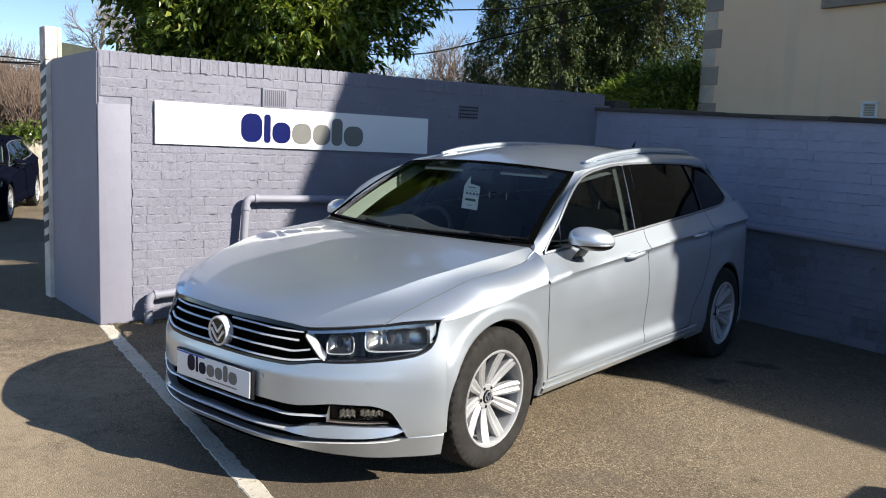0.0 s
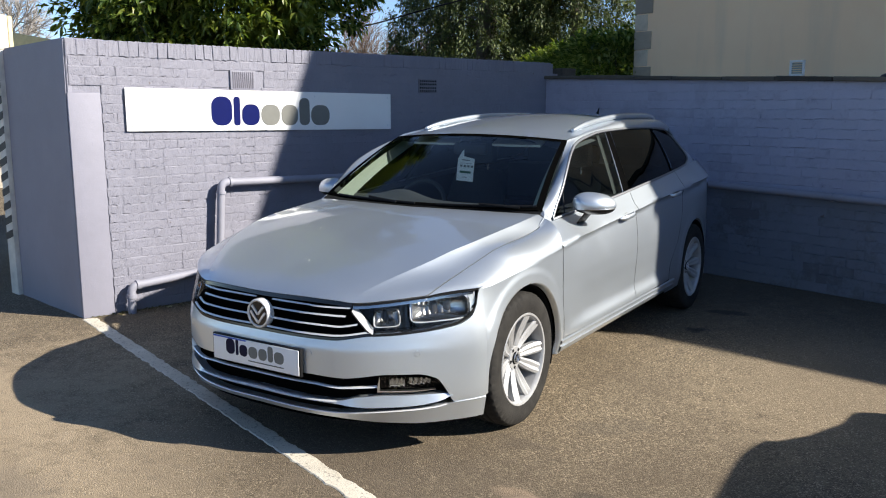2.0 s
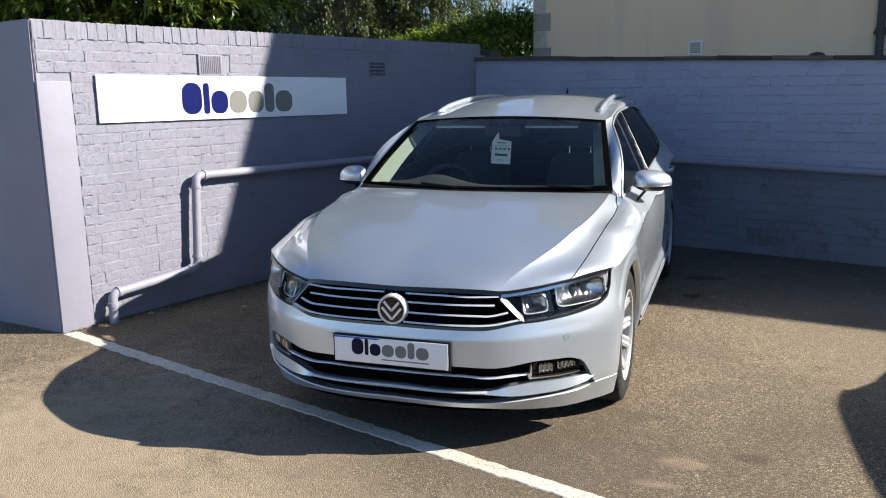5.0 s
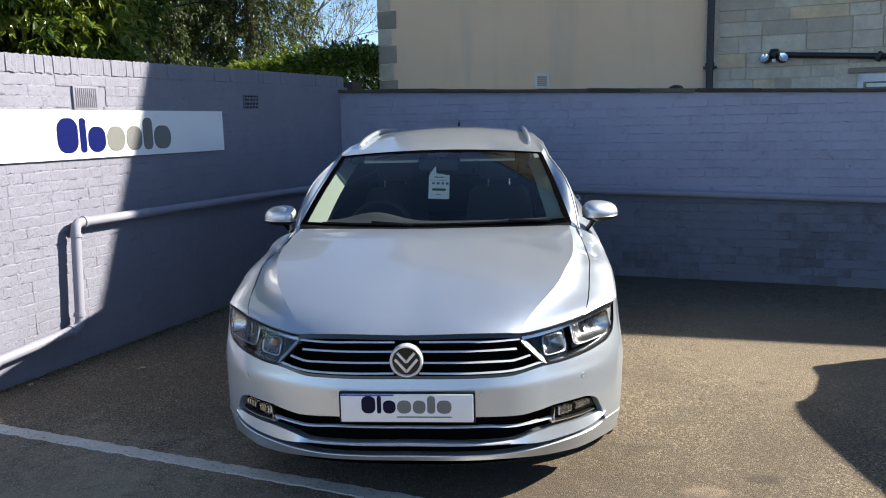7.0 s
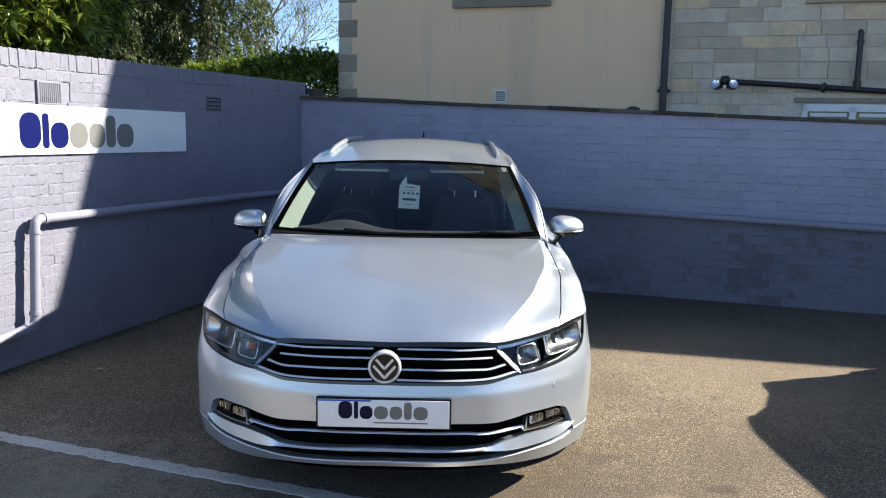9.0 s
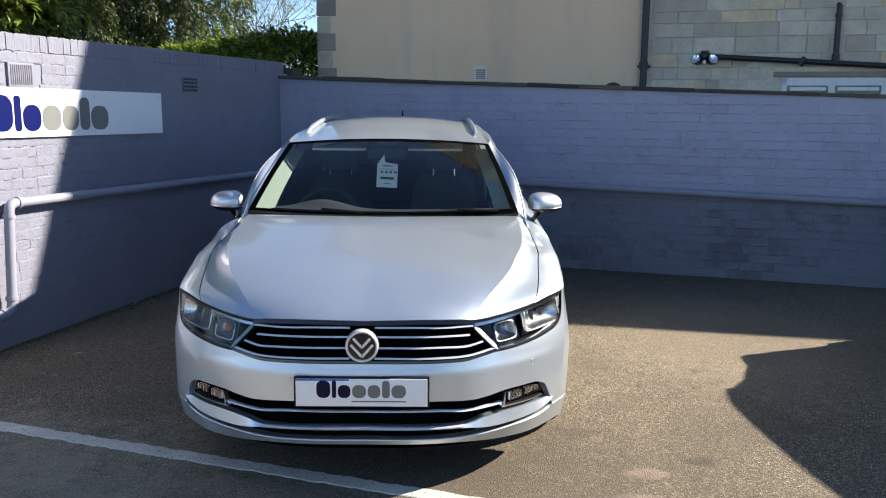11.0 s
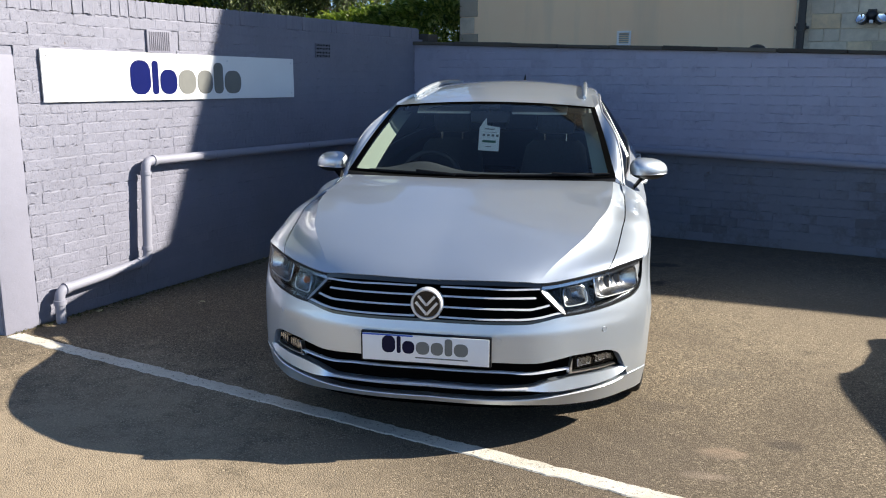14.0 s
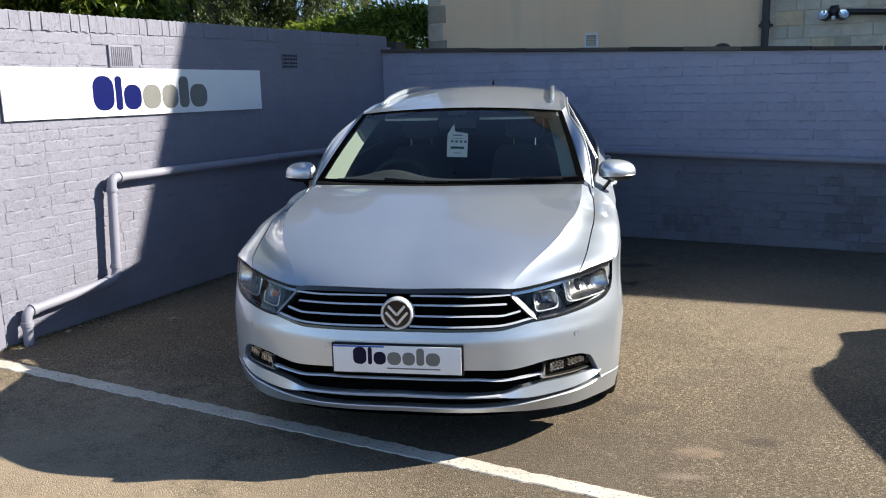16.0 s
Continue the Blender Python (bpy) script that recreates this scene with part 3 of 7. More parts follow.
def plan_half(y):
    """Half the body's width at y, at its widest height."""
    if y < 2.0:
        return min(smin((max(y + 0.905, 0) / 0.67) ** (1 / 3.0), 0.908), rear_plan(y))
    return rear_plan(y)


ARCH_F, ARCH_R, ARCH_Z, ARCH_RAD = -0.034, 2.75, 0.335, 0.360
char_line = curve([(-0.4, .735), (0.15, .80), (0.7, .853), (1.08, .878), (1.43, .897), (1.84, .926), (2.41, .943), (2.9, .973), (3.6, .99)])
low_profile = curve([(.14, -.07), (.20, -.034), (.25, -.018), (.30, -.007), (.335, 0), (.45, 0.001), (.62, -.002)])


win_line = curve([(.3, .915), (.5, .930), (1.2, .981), (1.95, 1.033), (2.46, 1.063), (3.0, 1.086), (3.6, 1.10)])


setback = curve([(.14, .06), (.17, .045), (.20, .03), (.24, .012), (.28, .002), (.38, 0), (.495, 0), (.53, .008), (.56, .014), (.60, .028), (.66, .048), (.71, .062), (.75, .07)])
belt_inset = curve([(.30, .133), (.5, .133), (1.0, .093), (1.5, .078), (2.0, .076), (2.5, .092), (3.0, .127), (3.6, .10)])


flare = curve([(.30, 0), (.345, .006), (.365, .005), (.40, -.007), (.43, -.013), (.50, -.010), (.60, -.002), (.66, 0)])


def side_x(y, z):
    zc, zw, w = char_line(y), win_line(y), plan_half(y)
    if y < 0.05:
        w -= setback(z) * 0.45 * min(1, max(0, (0.05 - y) / 0.42)) ** 1.2
    if z >= zc:
        t = min(1.3, (z - zc) / (zw - zc))
        return w - belt_inset(y) * t
    x = low_profile(z)
    if z > 0.62:
        t = (z - 0.62) / max(zc - 0.62, 0.02)
        depth = 0.019 * min(1, max(0, (y - 0.22) / 0.6))
        x = -0.002 * (1 - t) - depth * ((t / .92) ** 2.4 if t < .92 else max(0, (1 - t) / .08))
    if .30 < z < .66:
        x += flare(z) * min(1, max(0, (y - .34) / .35)) * min(1, max(0, (2.2 - y) / .3))
    # the proud rim of each wheel arch
    for yc in (ARCH_F, ARCH_R):
        d = math.hypot(y - yc, z - ARCH_Z) - ARCH_RAD
        if d < .075 and z > .25:
            x += .005 * min(1, (.075 - d) / .028) * min(1, (z - .25) / .1)
    return w + x


# front fascia: a plan line from the middle to the wheel arch
_ys = [-0.905 + 0.499 * (i / 400) ** 2.4 for i in range(401)]
_xs = [plan_half(y) if i else 0.0 for i, y in enumerate(_ys)]
_ds = np.concatenate([[0], np.cumsum(np.hypot(np.diff(_xs), np.diff(_ys)))])


_xn = [x - max(0, x - .6) + (max(0, math.sqrt(1 + 4 * .36 * max(0, x - .6)) - 1) / (2 * .36)) for x in _xs]


def plan_at(x):
    """The fascia's plan at half-width x (0 to the arch): place and outward normal."""
    s = float(np.interp(x, _xn, _ds))
    a, b = max(0, s - 0.004), min(_ds[-1], s + 0.004)
    pa = Vector((np.interp(a, _ds, _xs), np.interp(a, _ds, _ys), 0))
    pb = Vector((np.interp(b, _ds, _xs), np.interp(b, _ds, _ys), 0))
    d = (pb - pa).normalized()
    return Vector((np.interp(s, _ds, _xs), np.interp(s, _ds, _ys), 0)), Vector((d.y, -d.x, 0))


X_END = float(_xn[-1])


def fascia(x, z, off=0.0):
    p, n = plan_at(abs(x))
    p = p + n * (off - setback(z) * (1 - 0.55 * min(1, abs(x) / 0.87) ** 4))
    return Vector((p.x if x >= 0 else -p.x, p.y, z))


def x_steps(x0, x1, n):
    """n + 1 half-widths from x0 to x1, spaced evenly along the plan line."""
    s0, s1 = np.interp(x0, _xn, _ds), np.interp(x1, _xn, _ds)
    return [float(np.interp(lerp(s0, s1, i / n), _ds, _xn)) for i in range(n + 1)]


def add_band(bm, x0, x1, top, bot, off=0.0, depth=0.0, nx=30, nz=4, side=1, both=False, bulge=0.0, tilt=0.0):
    """A strip of the fascia between two heights; depth > 0 closes it to a solid bar."""
    if both:
        add_band(bm, x0, x1, top, bot, off, depth, nx, nz, 1, False, bulge, tilt)
        add_band(bm, x0, x1, top, bot, off, depth, nx, nz, -1, False, bulge, tilt)
        weld(bm)
        return
    xs = x_steps(x0, x1, nx)
    offs = off if callable(off) else (lambda x: off)

    def at(u, v):
        x = xs[round(u * nx)]
        return fascia(x * side, lerp(bot(x), top(x), v), offs(x) + bulge * math.sin(math.pi * v))
    if depth <= 0:
        add_grid(bm, at, nx, nz, side < 0)
        return

    def ring(u, v):
        k = round(v * 4)
        x = xs[round(u * nx)]
        z = (bot(x), top(x), top(x), bot(x), bot(x))[k]
        o = offs(x) - (0, tilt, depth, depth, 0)[k]
        return fascia(x * side, z, o)
    add_grid(bm, ring, nx, 4, side < 0)
    weld(bm, 0.0002)


z_hood = curve([(0, .706), (.235, .709), (.40, .704), (.475, .697), (.584, .706), (.717, .724), (.834, .744), (.88, .75)])
z_grille_bot = curve([(0, .545), (.395, .543), (.47, .553), (.547, .567)])
z_lamp_bot = steps([(.467, .660), (.549, .566), (.612, .568), (.73, .580), (.81, .600), (.838, .628), (.852, .668), (.858, .735)])
z_paint_top = curve([(0, .541), (.395, .539), (.547, .561), (.612, .563), (.73, .575), (.81, .594), (.84, .622), (.853, .666), (.860, .735), (.87, .752)])
z_paint_bot = curve([(0, .385), (.27, .386), (.444, .379), (.515, .387), (.6, .398), (.70, .395), (.752, .372), (.780, .31), (.795, .262), (.806, .246), (.82, .240), (.9, .238)])
z_blade_top = curve([(0, .284), (.40, .276), (.43, .278), (.494, .294), (.592, .304), (.70, .301), (.77, .297), (.795, .292)])
z_blade_bot = curve([(0, .273), (.40, .266), (.471, .257), (.532, .252), (.60, .254), (.70, .257), (.76, .268), (.795, .290)])
z_lip_top = curve([(0, .226), (.36, .222), (.6, .234), (.75, .242), (.79, .252), (.83, .255), (.9, .255)])
z_lip_bot = curve([(0, .203), (.36, .198), (.6, .178), (.77, .165), (.9, .165)])


def ws_base(x):
    return Vector((x, 0.30 + 0.145 * (x / 0.735) ** 2, 0.978 + .005 * (x / .735) ** 4))


def ws_top(x):
    return Vector((x, 0.955 + 0.077 * (x / 0.604) ** 2, 1.352 - 0.030 * (x / 0.604) ** 2))


hood_z = curve([(0, .706), (.02, .722), (.06, .746), (.15, .783), (.35, .848), (.6, .908), (.85, .957), (1, .972)])
crease_x = curve([(0, .4385), (.30, .618), (.42, .656), (.55, .694), (.70, .713), (.863, .722), (1, .723)])
crease_z = curve([(0, .698), (.02, .714), (.06, .741), (.15, .784), (.30, .838), (.42, .872), (.55, .900), (.70, .923), (.863, .944), (1, .964)])
shut_x = curve([(0, .703), (.05, .722), (.19, .745), (.374, .763), (.515, .776), (.807, .780), (.91, .778), (.96, .772), (1, .760)])
shut_z = curve([(0, .727), (.05, .752), (.19, .791), (.374, .834), (.515, .865), (.807, .889), (.91, .904), (.96, .921), (1, .948)])
HOOD_EDGE = .735


def hood_line(v):
    return Vector((shut_x(v), lerp(-.588, .30, v) + .11 * max(0, v - .6) ** 2 / .16, shut_z(v)))


def hood_raw(a, v):
    m = Vector((0, lerp(-.848, .288, v), hood_z(v)))
    c = Vector((crease_x(v), lerp(-.7925, .335, v) + .085 * max(0, v - .6) ** 2 / .16, crease_z(v)))
    if a <= .8:
        t = a / .8
        return Vector((c.x * t, lerp(m.y, c.y, t ** 2.4), lerp(m.z, c.z, t ** 2) + .003 * math.sin(math.pi * t)))
    t = (a - .8) / .2
    p = lerp(c, hood_line(v), t)
    return p + Vector((0, 0, -.007 * math.sin(math.pi * t) * math.sin(math.pi * min(1, v + .05))))


def hood(u, v):
    """u from -1 to 1 across, v from the nose to the windscreen."""
    a = abs(u)
    p = hood_raw(a, v)
    if v < .6:
        x0 = a / .8 * .46 if a <= .8 else lerp(.46, HOOD_EDGE, (a - .8) / .2)
        p = p + (fascia(x0, z_hood(x0), 0.004) - hood_raw(a, 0)) * (1 - v) ** 8
    return Vector((p.x if u >= 0 else -p.x, p.y, p.z))


def mirrored(fn, s):
    def g(u, v):
        p = fn(u, v)
        return Vector((p.x * s, p.y, p.z))
    return g


def roof_half(y):
    return .604 - .039 * min(1, max(0, (y - 1.03) / .5)) - .02 * max(0, (y - 1.6) / 1.5)


def roof_z(x, y):
    top = 1.355 + 0.118 * math.sin(min(1, max(0, (y - 0.9) / 1.3)) * math.pi / 2) - 0.05 * max(0, (y - 2.2) / 1.4) ** 2 - .05 * max(0, (y - 2.75) / .35) ** 2
    return top - 0.045 * (x / 0.55) ** 2


win_top = curve([(.45, .931), (.476, .941), (.539, 1.006), (.63, 1.080), (.695, 1.137), (.782, 1.196), (.936, 1.265), (1.14, 1.326), (1.294, 1.348), (1.45, 1.366), (1.63, 1.373),
                 (2.04, 1.379), (2.49, 1.372), (2.85, 1.355), (3.0, 1.334), (3.17, 1.29), (3.5, 1.21)])
rear_edge = curve([(0, 2.86), (.06, 2.97), (.15, 3.03), (.3, 3.045), (.5, 3.03), (.75, 3.0), (.92, 2.96), (1, 2.89)])
roof_side = curve([(.4, .705), (.6, .688), (.75, .672), (.9, .650), (1.1, .634), (1.3, .622), (1.7, .615), (2.2, .602), (2.6, .583), (3.0, .555), (3.5, .51)])


def glass_x(y, z):
    """The greenhouse's side: half-width at y and z between the window line and the roof."""
    zw = win_line(y)
    zt = max(win_top(max(.9, y)), 1.30)
    t = (z - zw) / max(zt - zw, 0.05)
    xb, xt = side_x(y, zw), roof_side(y)
    return lerp(xb, xt, t) + (.002 + .010 * max(0, min(1, (1.4 - y) / .5)) + .012 * max(0, min(1, (y - 1.8) / .6))) * math.sin(math.pi * max(0, min(1, t)))


def glass_pt(y, z, off=0.0):
    return Vector((glass_x(y, z) + off, y, z))


door_gap_a = lambda z: 0.345 + 0.03 * max(0, 0.81 - z)
door_gap_b = curve([(.34, 1.43), (.5, 1.445), (.69, 1.45), (.85, 1.44), (.93, 1.44), (1.01, 1.49)])
door_gap_c = curve([(.20, 2.07), (.36, 2.115), (.45, 2.15), (.6, 2.31), (.7, 2.36), (.8, 2.40), (.9, 2.415), (.97, 2.43), (1.07, 2.44)])


def wing_grid(bm, y_lo, y_hi, yc, top, z_lo, s, n=14, nr=22, start=None):
    """A side panel round a wheel arch: left of it, right of it and above it."""
    arc = lambda z: math.sqrt(max(0, ARCH_RAD ** 2 - (z - ARCH_Z) ** 2))
    zt = ARCH_Z + ARCH_RAD
    a0 = math.asin((z_lo - ARCH_Z) / ARCH_RAD)

    def zrow(v):
        return ARCH_Z + ARCH_RAD * math.sin(lerp(a0, math.pi / 2, v))

    def left(u, v):
        z = zrow(v)
        y = lerp(min(y_lo(z), yc - arc(z)), yc - arc(z), u)
        p = Vector((side_x(y, z), y, z))
        if start:
            q = start(z)
            k = max(0, 1 - (y - y_lo(z)) / .06) ** 1.5
            p += Vector((q.x - side_x(y_lo(z), z), q.y - y_lo(z), 0)) * k
        return Vector((s * p.x, p.y, z))

    def right(u, v):
        z = zrow(v)
        y = lerp(yc + arc(z), max(y_hi(z), yc + arc(z)), u)
        return Vector((s * side_x(y, z), y, z))

    def above(u, v):
        zz = lerp(zt, top(yc), v)
        y = lerp(y_lo(zz), yc, u * 2) if u <= 0.5 else lerp(yc, y_hi(zz), u * 2 - 1)
        z = lerp(zt, top(y), v)
        p = Vector((side_x(y, z), y, z))
        if start:
            q = start(z)
            k = max(0, 1 - (y - y_lo(z)) / .06) ** 1.5
            p += Vector((q.x - side_x(y_lo(z), z), q.y - y_lo(z), 0)) * k
        return Vector((s * p.x, p.y, z))
    add_grid(bm, left, n, nr, s < 0)
    add_grid(bm, right, n, nr, s < 0)
    add_grid(bm, above, n * 3, 14, s < 0)
    # the arch's inner lip
    def lip(u, v):
        a = lerp(a0, math.pi - a0, u)
        y, z = yc - ARCH_RAD * math.cos(a) * (1 - 0.03 * v), ARCH_Z + ARCH_RAD * math.sin(a) * (1 - 0.03 * v)
        x = side_x(y, z)
        if start and y < yc - .25:
            x = lerp(x, start(z).x, max(0, min(1, 1 - (y - yc + ARCH_RAD) / .06)) ** 1.5)
        return Vector((s * (x - 0.028 * v), y, z))
    add_grid(bm, lip, nr * 2, 2, s > 0)
    weld(bm)


def build_wheel(car, x, y, s):
    """A wheel on its side of the car: tyre, rim, brake disc."""
    w = new("wheel")
    w.parent = car
    w.location = (x * s, y, 0.325)
    bm = bmesh.new()
    prof = [(-.10, .222), (-.105, .25), (-.108, .285), (-.098, .312), (-.085, .322), (-.045, .3245), (-.042, .318), (-.034, .318), (-.031, .325),
            (-.004, .325), (-.003, .318), (.005, .318), (.006, .325), (.033, .325), (.036, .318), (.044, .318), (.047, .3245),
            (.085, .322), (.098, .312), (.108, .285), (.105, .25), (.10, .222)]
    add_lathe(bm, [(a * s, r) for a, r in prof], 144)
    # shoulder grooves
    for v in bm.verts:
        r = math.hypot(v.co.y, v.co.z)
        if r > .316 and abs(v.co.x) > .05 and round(math.atan2(v.co.z, v.co.y) / (2 * math.pi) * 144) % 3 == 0:
            v.co.y, v.co.z = v.co.y * (r - .006) / r, v.co.z * (r - .006) / r
    part("tyre", bm, TYRE, w, "black rubber tyre with worn tread", angle=35)
    bm = bmesh.new()
    add_lathe(bm, [(s * a, r) for a, r in [(.085, .203), (.05, .200), (-.09, .200), (-.10, .224)]], 48)
    part("barrel", bm, ALLOY, w, "silver inner barrel")
    bm = bmesh.new()
    add_lathe(bm, [(s * a, r) for a, r in [(.098, .226), (.104, .222), (.102, .214), (.092, .207), (.080, .205)]], 64)
    # ten spokes in five pairs
    for k in range(10):
        a = math.radians(36 * k + (2.5 if k % 2 else -2.5) + 6)
        c, sn = math.cos(a), math.sin(a)

        def spoke(u, v):
            r = lerp(0.045, 0.213, u)
            half = lerp(0.0150, 0.0265, u) * (1 + 0.28 * math.sin(math.pi * u))
            k2 = round(v * 6)
            t = (-1, -1, -.55, 0, .55, 1, 1)[k2] * half
            dome = lerp(0.050, 0.096, min(1, (r - 0.045) / 0.16)) - 0.006 * math.sin(math.pi * u)
            h = dome + (-.035, -.007, 0, -.006, 0, -.007, -.035)[k2]
            return Vector((s * h, r * c - t * sn, r * sn + t * c))
        add_grid(bm, spoke, 10, 6)
    add_lathe(bm, [(s * .01, .060), (s * .046, .059), (s * .053, .055), (s * .054, .030), (s * .054, .001)], 30)
    part("rim", bm, ALLOY, w, "silver ten-spoke alloy rim", angle=30)
    bm = bmesh.new()
    add_lathe(bm, [(s * .054, .031), (s * .061, .029), (s * .062, .001)], 24)
    cap = part("centre_cap", bm, BLACK, w, "round dark centre cap")
    bm = bmesh.new()
    add_lathe(bm, [(s * .0615, .027), (s * .065, .025), (s * .065, .022), (s * .0618, .020)], 24)
    add_tube(bm, [(s * .063, -.013, .012), (s * .063, 0, -.012), (s * .063, .013, .012)], .0028, 6)
    part("cap_ring", bm, SATIN, cap, "satin ring and mark")
    for k in range(5):
        a = math.radians(72 * k + 48)
        bm = bmesh.new()
        add_lathe(bm, [(s * .0545, .0085), (s * .0565, .0075), (s * .0565, .001)], 10, "X", (0, .046 * math.cos(a), .046 * math.sin(a)))
        part("wheel_bolt", bm, BLACK, w, "dark wheel bolt")
    bm = bmesh.new()
    add_lathe(bm, [(s * .01, .155), (s * .022, .155), (s * .022, .08), (s * .035, .075), (s * .035, .001)], 40)
    add_box(bm, s * -.03, s * .035, -.16, -.07, -.07, .09, .012)
    part("brake_disc", bm, DISC, w, "grey steel brake disc with caliper")


def build_car():
    car = thing("car", "silver metallic estate car parked on tarmac beside a painted wall", "car")
    # bonnet
    bm = bmesh.new()
    for a, b, n in ((-1, -.8, 12), (-.8, .8, 48), (.8, 1, 12)):
        add_grid(bm, lambda u, v: hood(lerp(a, b, u), v ** 1.35), n, 44)
    def front_fold(u, v):
        p = hood(u * 2 - 1, 0)
        return p + Vector((0, 0.012 * v, -0.012 * v))
    add_grid(bm, front_fold, 72, 1)
    for s in (1, -1):
        add_grid(bm, lambda u, v: mirrored(lambda a, b: hood(1, u) + Vector((-.006, 0, -.02)) * v, s)(0, 0), 30, 1)
    part("bonnet", bm, PAINT, car, "smooth silver bonnet with two long creases", angle=50)

    # front bumper
    bm = bmesh.new()
    add_band(bm, 0, X_END, z_paint_top, z_paint_bot, 0, 0, 110, 12, both=True)
    def top_fold(s):
        xs = x_steps(0, X_END, 110)
        def f(u, v):
            x = xs[round(u * 110)]
            return fascia(x * s, z_paint_top(x), -0.03 * v)
        return f
    def bot_fold(s):
        xs = x_steps(0, X_END, 110)
        def f(u, v):
            x = xs[round(u * 110)]
            return fascia(x * s, z_paint_bot(x), -0.03 * v)
        return f
    for s in (1, -1):
        add_grid(bm, top_fold(s), 110, 1)
        add_grid(bm, bot_fold(s), 110, 1)
    weld(bm)
    bumper = part("front_bumper", bm, PAINT, car, "", angle=50)
    bm = bmesh.new()
    add_band(bm, 0, X_END, z_lip_top, z_lip_bot, lambda x: .012 - .010 * min(1, max(0, (x - .70) / .1)), 0.05, 46, both=True)
    part("lower_lip", bm, PAINT, bumper, "", angle=30)
    bm = bmesh.new()
    add_band(bm, 0, .78, lambda x: z_lip_top(x) + .001, lambda x: z_lip_top(x) - .002, lambda x: .014 - .010 * min(1, max(0, (x - .70) / .1)), 0.012, 46, both=True, tilt=.003)
    part("chrome_strip", bm, BADGE, bumper, "thin bright chrome strip")
    for s in (1, -1):
        bm = bmesh.new()
        add_band(bm, 0, .795, z_blade_top, z_blade_bot, lambda x: .010 - .008 * min(1, max(0, (x - .66) / .15)), 0.05, 46, side=s, tilt=.012)
        part("blade", bm, PAINT, bumper, "silver splitter blade that widens to the side", angle=30)
    bm = bmesh.new()
    add_band(bm, 0, .41, lambda x: z_blade_top(x) + .001, lambda x: z_blade_top(x) - .003, 0.013, 0.02, 30, both=True, tilt=.004)
    part("chrome_strip", bm, BADGE, bumper, "thin bright chrome strip")
    # sheet added behind the openings; its near-black stands for their unlit depth
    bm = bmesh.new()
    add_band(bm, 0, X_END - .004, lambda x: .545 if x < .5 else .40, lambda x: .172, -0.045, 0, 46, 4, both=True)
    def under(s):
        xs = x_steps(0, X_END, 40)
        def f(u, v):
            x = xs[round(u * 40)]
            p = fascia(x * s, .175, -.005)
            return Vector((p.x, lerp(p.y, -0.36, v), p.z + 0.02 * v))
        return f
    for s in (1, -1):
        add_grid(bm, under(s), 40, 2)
    part("lower_backing", bm, DARK, bumper, "near-black backing sheet of the lower air intake")
    # lower intake: thin black bars and one chrome strip
    for zb in (.372,):
        bm = bmesh.new()
        xe = .55 if zb > .3 else .5
        add_band(bm, 0, xe, lambda x: zb + .004, lambda x: zb - .004, -0.03, 0.02, 30, both=True)
        part("intake_bar", bm, DARK, bumper, "black plastic intake bar")
    strip = curve([(0, .346), (.30, .343), (.422, .334), (.493, .338), (.571, .344)])
    bm = bmesh.new()
    add_band(bm, 0, .57, lambda x: strip(x) + .003, lambda x: strip(x) - .002, 0.0, 0.02, 36, both=True, tilt=.004)
    part("chrome_strip", bm, BADGE, bumper, "thin bright chrome strip")
    for s in (1, -1):
        # fog lamp in its black pocket
        bm = bmesh.new()
        add_band(bm, .585, .765, steps([(.585, .39), (.6, .389), (.70, .384), (.765, .36)]), steps([(.585, .331), (.70, .332), (.765, .340)]), -.008, 0, 16, 4, side=s)
        fog = part("fog_lamp", bm, LENS, bumper, "clear fog lamp lens in a black pocket")
        fog.visible_shadow = False
        for x0, x1 in ((.612, .668), (.678, .742)):
            bm = bmesh.new()
            add_band(bm, x0, x1, lambda x: .372 - .1 * max(0, x - .69), lambda x: .338 + .07 * max(0, x - .62), lambda x: -.022 + .010 * math.sin(x * 420), 0, 28, 4, side=s)
            part("reflector", bm, FOGBOWL, fog, "ribbed bright reflector", angle=180)
        bm = bmesh.new()
        add_band(bm, .572, .752, steps([(.572, .326), (.70, .321), (.752, .322)]), steps([(.572, .320), (.70, .316), (.752, .319)]), -.006, .02, 16, side=s)
        add_band(bm, .572, .580, steps([(.572, .345), (.580, .385)]), steps([(.572, .322), (.580, .322)]), .002, .02, 4, side=s)
        part("chrome_surround", bm, SATIN, fog)
        # parking sensors
        for px, pz in ((.293, .476), (.70, .487)):
            bm = bmesh.new()
            add_lathe(bm, [(0, .0125), (.003, .0118), (.003, .0108), (-.0003, .0102), (-.0003, .0005)], 20, "Y")
            c, n = fascia(px * s, pz, 0.0015), plan_at(px)[1]
            for v in bm.verts:
                v.co = c + Vector((n.x * s, n.y, 0)) * -v.co.y + Vector((-n.y * s, n.x, 0)) * v.co.x + Vector((0, 0, v.co.z))
            part("parking_sensor", bm, PAINT, bumper, "small round parking sensor")

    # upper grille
    # near-black sheet in place of the unlit depth behind the bars
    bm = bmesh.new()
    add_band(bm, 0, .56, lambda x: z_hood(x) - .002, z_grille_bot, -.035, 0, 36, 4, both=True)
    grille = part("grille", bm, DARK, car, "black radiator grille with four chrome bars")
    c_bars = [([(0, .678), (.2, .677), (.348, .673), (.463, .674)], .463), ([(0, .643), (.236, .641), (.44, .639)], .445),
              ([(0, .602), (.349, .598), (.42, .596), (.445, .599), (.497, .609)], .497), ([(0, .563), (.38, .559), (.415, .560), (.545, .579)], .545)]
